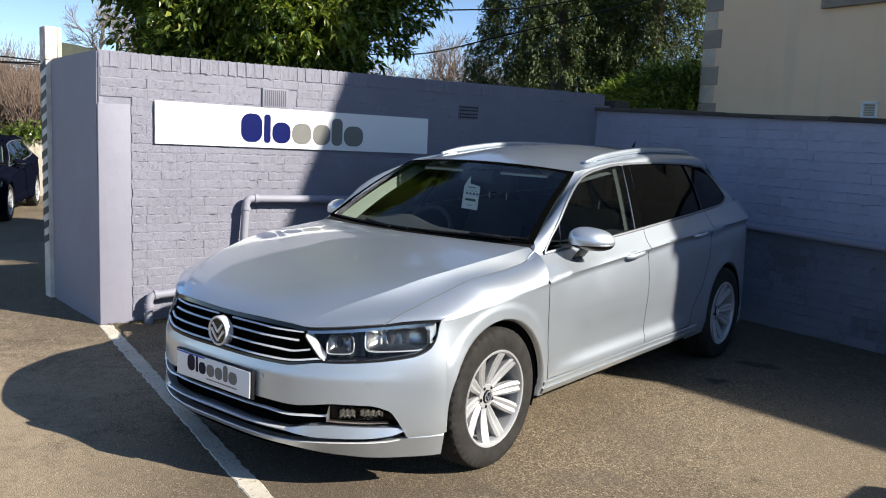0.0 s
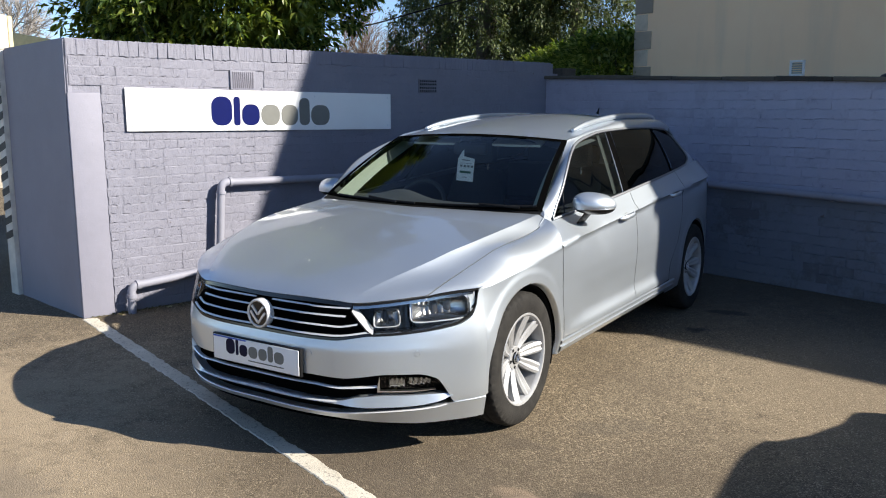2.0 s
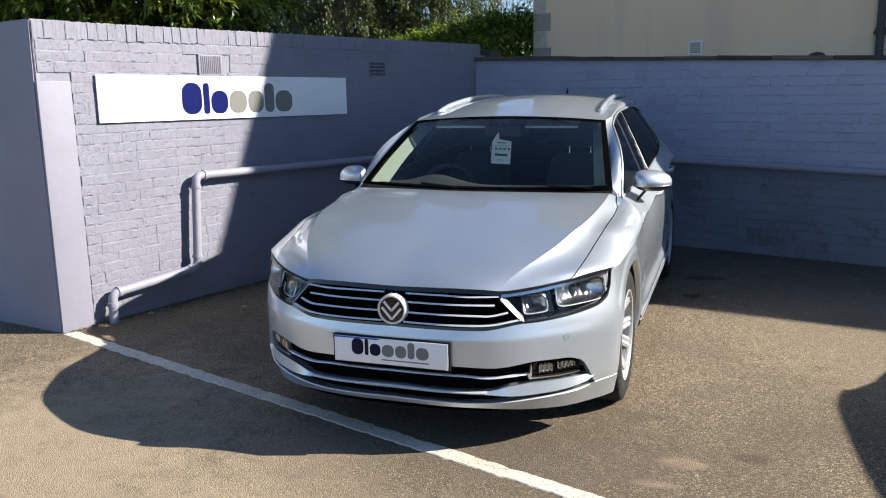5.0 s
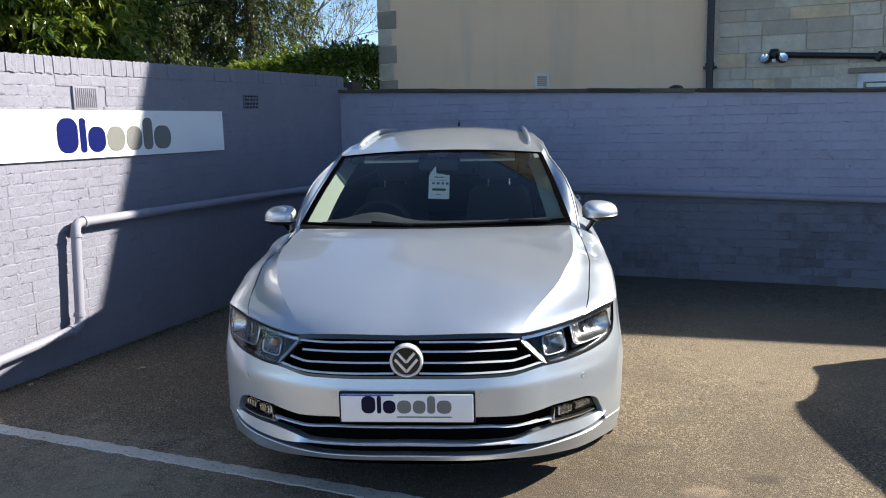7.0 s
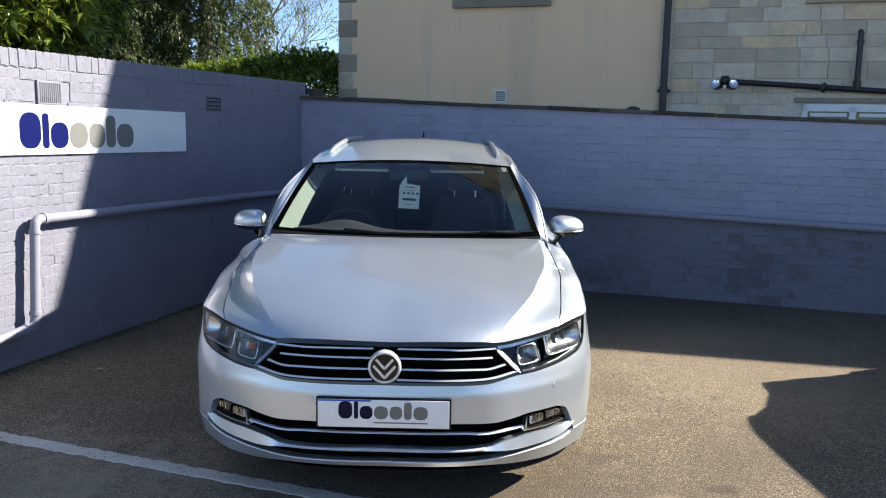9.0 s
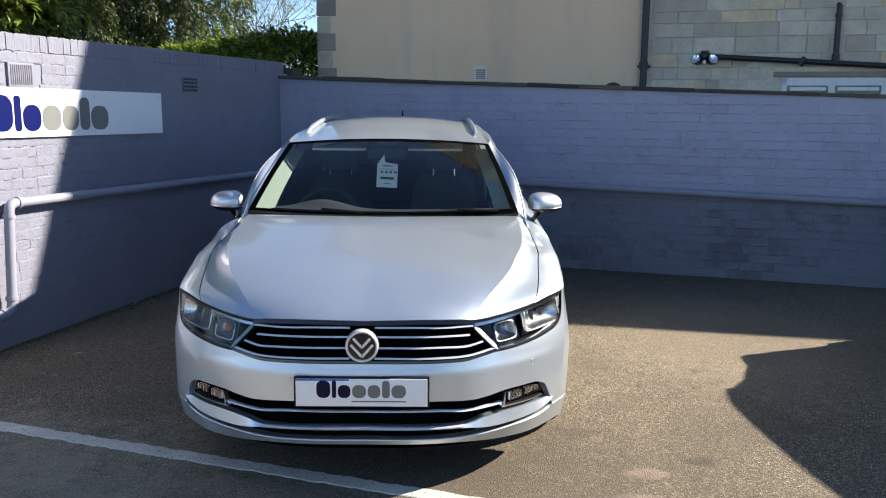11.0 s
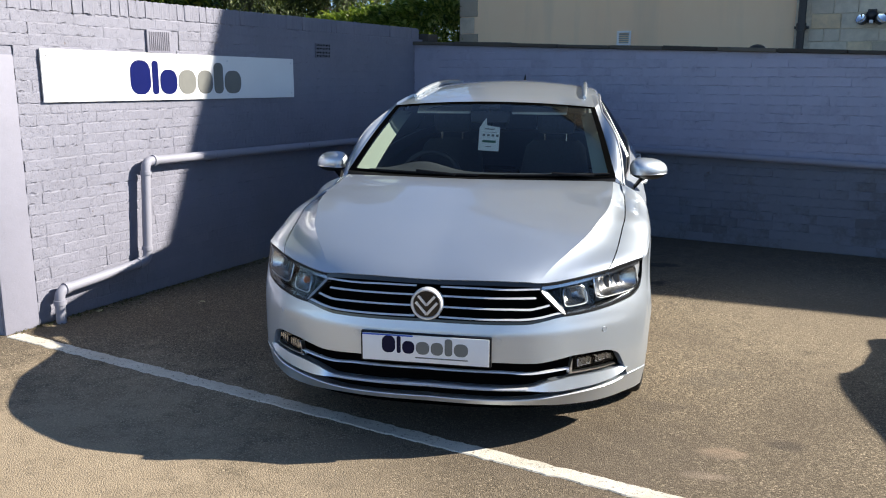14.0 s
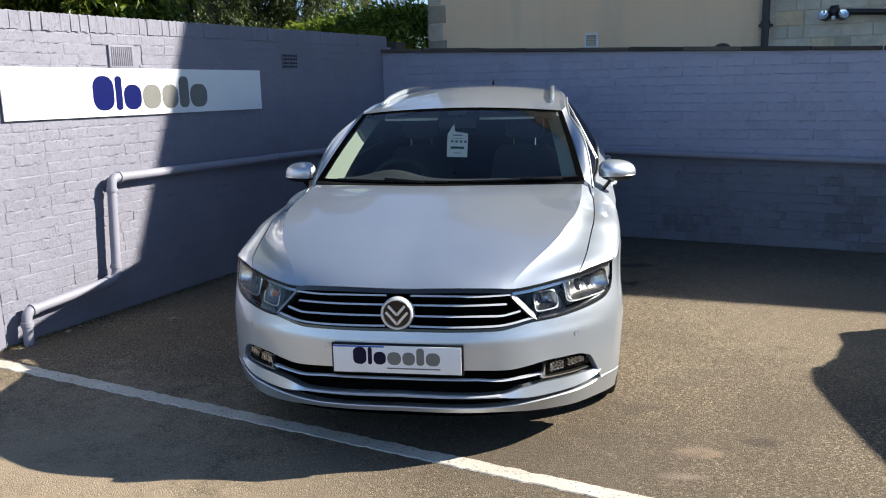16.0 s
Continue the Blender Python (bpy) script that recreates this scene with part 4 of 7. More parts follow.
    for pts, xe in c_bars:
        f = curve(pts)
        for s in (1, -1):
            bm = bmesh.new()
            add_band(bm, 0.05, xe, lambda x: f(x) + .0030, lambda x: f(x) - .0026, .002, .008, 26, side=s, tilt=.003)
            part("chrome_bar", bm, BADGE, grille, "bright chrome grille bar")
            bm = bmesh.new()
            add_band(bm, 0.0, xe, lambda x: f(x) - .007, lambda x: f(x) - .014, -.018, .012, 26, side=s)
            part("black_bar", bm, DARK, grille, "black grille slat")
    bm = bmesh.new()
    add_band(bm, 0, .55, lambda x: z_grille_bot(x) + .008, lambda x: z_grille_bot(x) - .004, .000, .02, 26, both=True)
    add_band(bm, 0, .47, lambda x: z_hood(x) - .004, lambda x: z_hood(x) - .02, .001, .02, 26, both=True)
    part("black_surround", bm, GLOSSBLACK, grille, "gloss black frame")
    # round badge: ring and plain slanted bars
    by, bz, br = fascia(0, .612, .016).y, .612, .066
    bm = bmesh.new()
    add_lathe(bm, [(by + .03, br), (by - .001, br), (by - .007, br - .004), (by - .007, br - .009), (by, br - .012)], 40, "Y", (0, 0, bz))
    badge = part("badge", bm, BADGE, grille, "round chrome badge with plain bars")
    bm = bmesh.new()
    add_lathe(bm, [(by - .001, br - .011), (by - .002, .001)], 40, "Y", (0, 0, bz))
    part("badge_field", bm, GLOSSBLACK, badge, "dark badge field")
    for x0, z0, x1, z1 in ((-.034, .034, 0, -.004), (.034, .034, 0, -.004), (-.044, .008, 0, -.042), (.044, .008, 0, -.042)):
        bm = bmesh.new()
        d = Vector((x1 - x0, 0, z1 - z0))
        w = Vector((-d.z, 0, d.x)).normalized() * .0055
        a, b = Vector((x0, by - .002, bz + z0)), Vector((x1, by - .002, bz + z1))
        vs = [bm.verts.new(p) for p in (a - w, a + w, b + w, b - w)]
        vs2 = [bm.verts.new(p + Vector((0, -.005, 0))) for p in (a - w * .8, a + w * .8, b + w * .8, b - w * .8)]
        bm.faces.new(vs2)
        for i in range(4):
            bm.faces.new((vs[i], vs[(i + 1) % 4], vs2[(i + 1) % 4], vs2[i]))
        part("badge_bar", bm, BADGE, badge, "", smooth=False)

    # plate with plain bars in place of its trade name
    bm = bmesh.new()
    add_box(bm, -.268, .268, -.918, -.900, .370, .495, .004)
    plate = part("plate_holder", bm, BLACK, car, "black holder of the front plate")
    bm = bmesh.new()
    add_box(bm, -.260, .260, -.922, -.917, .376, .489, .0015)
    part("plate", bm, WHITE, plate, "white plate with navy and grey bars")
    bm = bmesh.new()
    add_box(bm, -.259, -.05, -.9235, -.9215, .482, .488)
    part("blue_strip", bm, plain("blue_strip", (.03, .09, .45), .4), plate, "blue strip")
    x = -.178
    for w, tall, col in BARS:
        bm = bmesh.new()
        glyph(bm, x, w * .00119, .411, .071 if tall else .053, -.9215, .0015)
        part("printed_bar", bm, DARKNAVY if col else GREYPRINT, plate, "", smooth=False)
        x += w * .00119 + .0065
    bm = bmesh.new()
    add_box(bm, -.04, .175, -.9232, -.9215, .394, .399)
    part("printed_line", bm, GREYPRINT, plate, "thin grey line of print")

    # headlamps
    for s in (1, -1):
        z_lt = lambda x: z_hood(x) - .010
        bm = bmesh.new()
        add_band(bm, .467, .858, lambda x: z_lt(x) + .004, lambda x: z_lamp_bot(x) - .006, -.06, 0, 30, 4, side=s)
        for f in (z_lt, z_lamp_bot):
            add_band(bm, .467, .858, lambda x: f(x) + .004, lambda x: f(x) - .004, .001, .06, 30, side=s)
        lamp = part("headlamp", bm, BLACK, car, "clear headlamp with twin chrome reflectors")
        bm = bmesh.new()
        add_band(bm, .469, .857, z_lt, z_lamp_bot, 0.001, 0, 30, 6, side=s)
        part("lens", bm, LENS, lamp, "clear plastic lens").visible_shadow = False
        bm = bmesh.new()
        add_band(bm, .545, .835, lambda x: z_lt(x) - .018, lambda x: z_lamp_bot(x) + .012, lambda x: -.045 + .006 * math.sin(x * 160), 0, 60, 6, side=s)
        part("bezel", bm, BEZEL, lamp, "grey ribbed bezel")
        # bright light guide along the inner and lower edge
        bm = bmesh.new()
        add_band(bm, .472, .558, lambda x: z_lamp_bot(min(x, .55)) + .034 - 1.1 * max(0, x - .55), lambda x: z_lamp_bot(x) + .002, -.001, .03, 12, side=s, tilt=.018)
        part("light_guide", bm, GUIDE, lamp, "bright white light guide")
        bm = bmesh.new()
        add_band(bm, .566, .846, lambda x: z_lamp_bot(x) + .012, lambda x: z_lamp_bot(x) + .004, -.001, .03, 24, side=s, tilt=.012)
        part("lower_strip", bm, STRIP, lamp, "slim grey lower strip")
        bm = bmesh.new()
        add_band(bm, .475, .85, lambda x: z_lt(x) - .006, lambda x: z_lt(x) - .018, -.007, .03, 24, side=s)
        part("chrome_strip", bm, STRIP, lamp, "slim satin strip")
        for x0, x1, z0, z1 in ((.560, .652, .598, .672), (.685, .842, .614, .722)):
            bm = bmesh.new()
            def frame_pt(u, v, e=0):
                a = u * 2 * math.pi
                c, sn = math.cos(a), math.sin(a)
                sq = (abs(c) ** 5 + abs(sn) ** 5) ** (-1 / 5)
                xc, zc, hx, hz = (x0 + x1) / 2, (z0 + z1) / 2, (x1 - x0) / 2, (z1 - z0) / 2
                k = (1.0, .93, .90, .5, .12)[round(v * 4)]
                o = (-.012, -.010, -.016, -.042, -.050)[round(v * 4)]
                xx = xc + hx * c * sq * k
                return fascia(xx * s, zc + hz * sn * sq * k + .06 * (xx - xc), o)
            add_grid(bm, frame_pt, 28, 4)
            weld(bm, .0003)
            part("reflector", bm, BOWL, lamp, "bright reflector bowl", angle=30)
            bm = bmesh.new()
            mx, hx, mz, hz = (x0 + x1) / 2, (x1 - x0) * .43, (z0 + z1) / 2, (z1 - z0) * .43
            bow = lambda x: -.034 + .014 * abs((x - mx) / hx) ** 1.5 + .0022 * abs(math.sin((x - x0) * 190))
            add_band(bm, mx - hx, mx + hx, lambda x: mz + hz + .06 * (x - mx), lambda x: mz - hz + .06 * (x - mx), bow, 0, 110, 6, side=s, bulge=-.016)
            part("fluted_reflector", bm, FLUTED, lamp, "fluted bright reflector")
            # bright rim along the bowl's foot and up its two sides
            bm = bmesh.new()
            rim = []
            for i in range(25):
                a = math.pi * (.93 + 1.14 * i / 24)
                c, sn = math.cos(a), math.sin(a)
                sq = (abs(c) ** 6 + abs(sn) ** 6) ** (-1 / 6)
                xx = mx + (x1 - x0) / 2 * c * sq
                rim.append(fascia(xx * s, mz + (z1 - z0) / 2 * sn * sq + .06 * (xx - mx), -.008))
            add_tube(bm, rim, .0024, 6)
            part("bowl_rim", bm, BADGE, lamp, "bright rim of the bowl")
        bm = bmesh.new()
        add_band(bm, .826, .853, lambda x: z_lt(x) - .010, lambda x: z_lamp_bot(x) + .012, lambda x: -.008 - .6 * max(0, .853 - x), 0, 14, 4, side=s)
        part("side_reflector", bm, REFLECTOR, lamp, "satin side reflector")
        if s < 0:
            bm = bmesh.new()
            bmesh.ops.create_uvsphere(bm, u_segments=12, v_segments=8, radius=.016)
            for v in bm.verts:
                v.co += fascia(-.605, .640, -.024)
            part("indicator_bulb", bm, AMBER, lamp, "amber bulb")

    # wings, doors, quarters, sills
    for s in (1, -1):
        bm = bmesh.new()
        shoulder = curve([(-.405, .742), (-.2, .765), (.15, .80), (.335, .816)])
        wing_grid(bm, lambda z: -.405, lambda z: (.327 if z > .80 else door_gap_a(z) - .003), ARCH_F, shoulder, .262, s, start=lambda z: fascia(X_END, z, 0))
        def wing_raw(u, v):
            y1 = lerp(-.405, ARCH_F, u * 2) if u <= .5 else lerp(ARCH_F, .327, u * 2 - 1)
            g = hood_line((y1 + .405) / .732) + Vector((.005, 0, -.001))
            zz = shoulder(y1)
            sp = Vector((side_x(y1, zz), y1, zz))
            a = v * math.pi / 2
            rx, rz = lerp(v, math.sin(a), .75), lerp(v, 1 - math.cos(a), .75)
            return Vector((lerp(g.x, sp.x, rx), lerp(g.y, sp.y, v), lerp(g.z, sp.z, rz)))

        def wing_top(u, v):
            p = wing_raw(u, v)
            x0 = lerp(HOOD_EDGE + .004, X_END, v)
            k = max(0, 1 - (u * 2 * (ARCH_F + .405)) / .06) ** 1.5
            p = p + (fascia(x0, lerp(z_hood(x0) - .004, shoulder(-.405), v), .002 * (1 - v)) - wing_raw(0, v)) * lerp((1 - u) ** 7, k, v)
            return Vector((s * p.x, p.y, p.z))
        add_grid(bm, wing_top, 42, 14, s < 0)

        def wing_heel(u, v):
            z = lerp(win_line(.33), .816, v)
            return lerp(wing_top(1, v), Vector((s * side_x(.33, z), .327, z)), u)
        add_grid(bm, wing_heel, 4, 14, s < 0)
        weld(bm)

        # the corner between bonnet, windscreen pillar and door
        def corner(u, v):
            y = lerp(.327, .475, u)
            b = Vector((side_x(y, win_line(y)), y, win_line(y)))
            a = lerp(hood_line(1) + Vector((.004, .004, .002)), ws_base(.742) + Vector((0, .0, -.004)), u)
            p = lerp(a, b, v)
            return Vector((s * p.x, p.y, p.z + .006 * math.sin(math.pi * v)))
        add_grid(bm, corner, 6, 6, s < 0)
        add_grid(bm, lambda u, v: mirrored(lambda a, b: lerp(hood_line(1) + Vector((.004, .004, .0)), lerp(Vector((.726, .43, .965)), ws_base(.742) + Vector((0, 0, -.004)), u), v), s)(0, 0), 3, 4)
        part("front_wing", bm, PAINT, car, "", angle=85)

        def panel(y0, y1, z_lo, z_hi, nu=24, nv=26):
            def f(u, v):
                z = lerp(z_lo, z_hi(lerp(y0(.6), y1(.6), u)), v)
                y = lerp(y0(z), y1(z), u)
                z = lerp(z_lo, z_hi(y), v)
                return Vector((s * side_x(y, z), y, z))
            return f
        bm = bmesh.new()
        add_grid(bm, panel(lambda z: door_gap_a(z) + .003, lambda z: door_gap_b(z) - .003, .340, win_line), 24, 46, s < 0)
        fd = part("front_door", bm, PAINT, car, "", angle=55)
        bm = bmesh.new()
        add_grid(bm, panel(lambda z: door_gap_b(z) + .003, lambda z: door_gap_c(z) - .003, .340, win_line), 24, 46, s < 0)
        rd = part("rear_door", bm, PAINT, car, "", angle=55)
        bm = bmesh.new()
        wing_grid(bm, lambda z: door_gap_c(z) + .003, lambda z: 3.55, ARCH_R, win_line, .245, s)
        part("rear_quarter", bm, PAINT, car, "", angle=55)
        bm = bmesh.new()
        sill = steps([(.24, -.10), (.255, -.035), (.268, -.012), (.285, -.004), (.298, .002), (.302, -.006), (.312, -.006), (.318, .004), (.330, .006), (.336, -.004)])
        zs = (.24, .246, .252, .258, .264, .272, .285, .292, .298, .302, .307, .312, .318, .324, .330, .336)
        def sill_pt(u, v):
            z = zs[round(v * 15)]
            y = lerp(.33, 2.20, u)
            return Vector((s * (.912 + sill(z) * 1.0), y, z))
        add_grid(bm, sill_pt, 20, 15)
        add_grid(bm, lambda u, v: Vector((s * lerp(.55, .812, v), lerp(.33, 2.20, u), .24)), 20, 1)
        part("sill", bm, PAINT, car, "silver side sill with two sharp ridges", angle=25)
        # handles
        for hy, dd in ((1.24, fd), (2.18, rd)):
            bm = bmesh.new()
            def grip(u, v):
                y = hy + lerp(-.105, .105, u)
                z = char_line(y) - .010 + .006 * u
                a = v * 2 * math.pi
                r = .014 * (1 - abs(2 * u - 1) ** 6 * .6)
                o = .030 * (1 - abs(2 * u - 1) ** 4)
                return Vector((s * (side_x(y, z) + o + .008 * math.cos(a)), y, z + r * math.sin(a)))
            add_grid(bm, grip, 16, 10, closed_u=False)
            weld(bm)
            part("handle", bm, PAINT, dd, "silver pull handle")
            # flat oval behind the grip; the recess's shadow is put into its grey
            bm = bmesh.new()
            add_grid(bm, lambda u, v: Vector((s * (side_x(hy, char_line(hy) - .01) + .001 + .001), hy + .085 * (u * 2 - 1), char_line(hy) - .012 + .022 * (v * 2 - 1) * math.sqrt(max(0, 1 - (2 * u - 1) ** 2)))), 16, 2)
            part("handle_recess", bm, plain("recess_shadow_grey", (.2, .2, .2), .5, .6), dd, "flat grey oval for the shadow in the handle recess")
        # windows of the front door, the rear door and the load bay
        def pane(y_of, z_lo, z_hi):
            def f(u, v):
                ya = y_of(u, 0.5)
                z = lerp(z_lo(ya), z_hi(ya), v)
                y = y_of(u, v)
                z = lerp(z_lo(y), z_hi(y), v)
                return mirrored(lambda a, b: glass_pt(y, z, -.004), s)(0, 0)
            return f
        lo = lambda y: win_line(y) + .010
        hi = lambda y: max(win_top(y) - .010, win_line(y) + .011)
        panes = [("front_window", lambda u, v: lerp(.48, 1.382 + .175 * v, u), lo, hi, SIDEGLASS, fd),
                 ("rear_window", lambda u, v: lerp(1.475 + .17 * v, 2.37 + .12 * v, u), lo, hi, PRIVACY, rd),
                 ("quarter_window", lambda u, v: lerp(2.395 + .12 * v, rear_edge(v), u), lo, hi, PRIVACY, car)]
        for nm, y_of, a, b, mat, par in panes:
            bm = bmesh.new()
            add_grid(bm, pane(y_of, a, b), 24, 14)
            part(nm, bm, mat, par, "dark tinted side glass" if mat is PRIVACY else "clear side glass").visible_shadow = mat is PRIVACY
        # black pillars between them
        for nm, e0, e1, off in (("b_pillar", lambda v: 1.385 + .165 * v, lambda v: 1.482 + .16 * v, .002), ("c_pillar_trim", lambda v: 2.36 + .12 * v, lambda v: 2.404 + .12 * v, -.002)):
            bm = bmesh.new()
            def pil(u, v):
                y = lerp(e0(v), e1(v), u)
                z = lerp(win_line(y) + .008, win_top(y) - .002, v)
                return mirrored(lambda a, b: glass_pt(y, z, off), s)(0, 0)
            add_grid(bm, pil, 4, 10)
            pillar = part(nm, bm, DARK, car, "black window pillar")
            # reflections on the gloss pillar edges, added as thin satin tubes
            for e in ((e0, e1) if nm == "b_pillar" else (e1,)):
                bm = bmesh.new()
                add_tube(bm, [mirrored(lambda a, b: glass_pt(e(k / 6), lerp(win_line(e(k / 6)) + .012, win_top(e(k / 6)) - .012, k / 6), .0), s)(0, 0) for k in range(7)], .0028 if e is e0 else .0014, 6)
                part("edge_strip", bm, SATIN if e is e0 else STRIP, pillar, "thin satin tube as the glint on the pillar's edge")
        bm = bmesh.new()
        add_tube(bm, [mirrored(lambda a, b: glass_pt(lerp(.640, .650, v), lerp(win_line(.640), win_top(.650) - .012, v), -.006), s)(0, 0) for v in (0, .25, .5, .75, 1)], .0035, 8)
        part("quarter_bar", bm, BEZEL, fd, "slim dark bar of the front quarter light")
        # bright trim round the side windows
        outline = []
        on = lambda y, z, o: mirrored(lambda a, b: glass_pt(y, z, o), s)(0, 0)
        for i in range(25):
            y = lerp(.48, 2.80, i / 24)
            outline.append(on(y, win_line(y) + .005, .004))
        for i in range(15):
            v = i / 14
            y = rear_edge(v) + .006
            outline.append(on(y, lerp(win_line(y) + .006, win_top(y) - .002, v), .003))
        for i in range(1, 44):
            y = lerp(2.85, .49, i / 43)
            outline.append(on(y, win_top(y) - .005, .003))
        bm = bmesh.new()
        add_tube(bm, outline, .0075, 8, closed=True)
        part("window_trim", bm, SURROUND, car, "thin chrome window surround")
        # windscreen pillar and roof edge, one sweep above the windows
        def inner(t):
            if t < .4:
                return lerp(ws_base(.735), ws_top(.604), t / .4)
            k = (t - .4) / .6
            y = lerp(ws_top(.604).y, 3.06, k)
            e = max(0, 1 - (y - ws_top(.604).y) / .25) ** 2
            return Vector((roof_half(y), y, roof_z(roof_half(y), y) + (ws_top(.604).z + .002 - roof_z(.604, ws_top(.604).y)) * e))
        def outer(t):
            y = lerp(.46, 1.25, (t / .4) ** .9) if t < .4 else lerp(1.25, 3.06, (t - .4) / .6)
            return glass_pt(y, max(win_top(y), win_line(y)) + .002)
        def side_frame(u, v):
            p = lerp(outer(u), inner(u), v)
            n = Vector((.75, -.2 * max(0, 1 - u * 2), .62)).normalized()
            q = p + n * lerp(.006, .012, min(1, u * 2)) * math.sin(math.pi * v) ** 1.1
            return mirrored(lambda a, b: q, s)(0, 0)
        bm = bmesh.new()
        add_grid(bm, side_frame, 80, 10)
        part("windscreen_pillar", bm, PAINT, car, "silver windscreen pillar and roof edge")
        # rear pillar behind the glass
        def dp(u, v):
            y = lerp(rear_edge(v) + .006, lerp(3.46, 3.10, v), u)
            z = lerp(win_line(y), win_top(y) + .004, v)
            return mirrored(lambda a, b: glass_pt(y, z, -.04 * u ** 3), s)(0, 0)
        bm = bmesh.new()
        add_grid(bm, dp, 16, 14)
        part("rear_pillar", bm, PAINT, car, "silver rear pillar")
        # roof rail, closer in towards the rear
        rail_x = lambda y: lerp(.535, .487, (y - 1.26) / 1.64)
        rail = []
        for i in range(33):
            t = i / 32
            y = lerp(1.26, 2.90, t)
            lift = .006 * min(1, math.sin(math.pi * t) * 4.2) ** .7
            x = rail_x(y)
            rail.append((s * x, y, roof_z(x, y) + .012 + lift))
        bm = bmesh.new()
        add_tube(bm, rail, [.010 + .008 * min(1, 8 * min(i, 32 - i) / 32) for i in range(33)], 10)
        for (a, b) in ((1.26, 1.40), (2.76, 2.90)):
            add_grid(bm, lambda u, v: Vector((s * (rail_x(lerp(a, b, u)) + .010 * (2 * (v > .5) - 1)), lerp(a, b, u), roof_z(rail_x(lerp(a, b, u)), lerp(a, b, u)) - .006 + .03 * (u if a < 2 else 1 - u) * (1 - abs(2 * v - 1)))), 8, 2)
        part("roof_rail", bm, PAINT, car, "satin silver roof rail")
        # door mirror
        mir = new("door_mirror")
        mir.parent = car
        mir.location = (s * .916, .715, .999)
        def shell(u, v, k=1.0):
            a, b = u * 2 * math.pi, lerp(-math.pi / 2, math.pi / 2, v)
            c, sn, cb = math.cos(a), math.sin(a), math.cos(b)
            x = .104 * math.copysign(abs(c) ** .8, c) * cb ** .85
            z = (.064 if sn > 0 else .055) * math.copysign(abs(sn) ** .85, sn) * cb ** .85
            yy = math.sin(b)
            yy *= .098 if yy < 0 else .045
            z -= .12 * x * (1 if z > 0 else .3)
            return Vector((s * x * k, yy * k + .40 * x, z * k))
        bm = bmesh.new()
        add_grid(bm, shell, 40, 22)
        weld(bm, .0005)
        bmesh.ops.bisect_plane(bm, geom=bm.verts[:] + bm.edges[:] + bm.faces[:], plane_co=(0, 0, -.018), plane_no=(0, 0, 1), clear_inner=True)
        part("mirror_cap", bm, PAINT, mir, "silver upper cap", angle=60)
        bm = bmesh.new()
        add_grid(bm, lambda u, v: shell(u, v, .985), 40, 22)
        weld(bm, .0005)
        part("mirror_base", bm, BLACK, mir, "black lower shell")
        bm = bmesh.new()
        add_tube(bm, [Vector((s * .100 * math.cos(math.pi * (1 + i / 20)), -.092 * abs(math.sin(math.pi * i / 20)) ** .8 + .036 * math.cos(math.pi * (1 + i / 20)), -.020)) for i in range(21)], .0028, 6)
        part("chrome_line", bm, SATIN, mir, "thin bright line under the cap")
        bm = bmesh.new()
        def foot(u, v):
            a = u * 2 * math.pi
            p = lerp(Vector((-.015, -.005, -.022)), Vector((-.088, -.01, -.118)), v)
            r = lerp(.062, .058, v)
            return Vector((s * (p.x + .030 * math.sin(a)), p.y + r * math.cos(a), p.z + .026 * math.sin(a)))
        add_grid(bm, foot, 18, 8)
        weld(bm, .0005)
        part("mirror_foot", bm, BLACK, mir, "black mirror foot")

    # roof
    bm = bmesh.new()
    def roof(u, v):
        x = lerp(-.604, .604, u)
        y0 = ws_top(x).y
        y = lerp(y0, 3.12 - .06 * (x / .55) ** 2, v)
        x0, x = x, x / .604 * roof_half(y)
        k = max(0, 1 - (y - y0) / .25) ** 2
        return Vector((x, y, roof_z(x, y) + (ws_top(x0).z + .002 - roof_z(x0, y0)) * k))
    add_grid(bm, roof, 30, 50)
    part("roof", bm, PAINT, car, "silver roof", angle=60)
    bm = bmesh.new()
    add_tube(bm, [(0, 2.93, roof_z(0, 2.93) - .005), (0, 2.96, roof_z(0, 2.93) + .03), (0, 2.98, roof_z(0, 2.93) + .062)], [.022, .008, .003], 10)
    part("aerial", bm, BLACK, car, "short black roof aerial")
    # windscreen with its dark border
    def screen(u, v, inset=0.0):
        x = (u * 2 - 1)
        p = lerp(ws_base(.735 * x), ws_top(.604 * x), v)
        return p + Vector((0, -.022, .026)) * math.sin(math.pi * v) * (1 - .5 * x * x)
    bm = bmesh.new()
    add_grid(bm, screen, 40, 24)
    ws = part("windscreen", bm, GLASS, car, "clear laminated windscreen")
    ws.visible_shadow = False
    bm = bmesh.new()
    out = Vector((0, -.0015, .002))
    for a, b in ((0, .024), (.976, 1)):
        add_grid(bm, lambda u, v: screen(lerp(a, b, u), v) + out, 3, 24)
    add_grid(bm, lambda u, v: screen(u, lerp(.965, 1, v)) + out, 40, 2)
    add_grid(bm, lambda u, v: screen(u, lerp(0, .035, v)) + out, 40, 2)
    part("black_border", bm, DARK, ws, "black printed border")
    # scuttle and wipers
    bm = bmesh.new()
    add_grid(bm, lambda u, v: ws_base(.735 * (2 * u - 1)) + Vector((0, lerp(-.03, .03, v), lerp(-.018, .004, v))), 30, 3)
    part("scuttle", bm, BLACK, car, "black scuttle panel")
    def on_screen(x, v, h):
        return screen(x / lerp(.735, .604, v) * .5 + .5, v) + Vector((0, -.5, .85)) * h
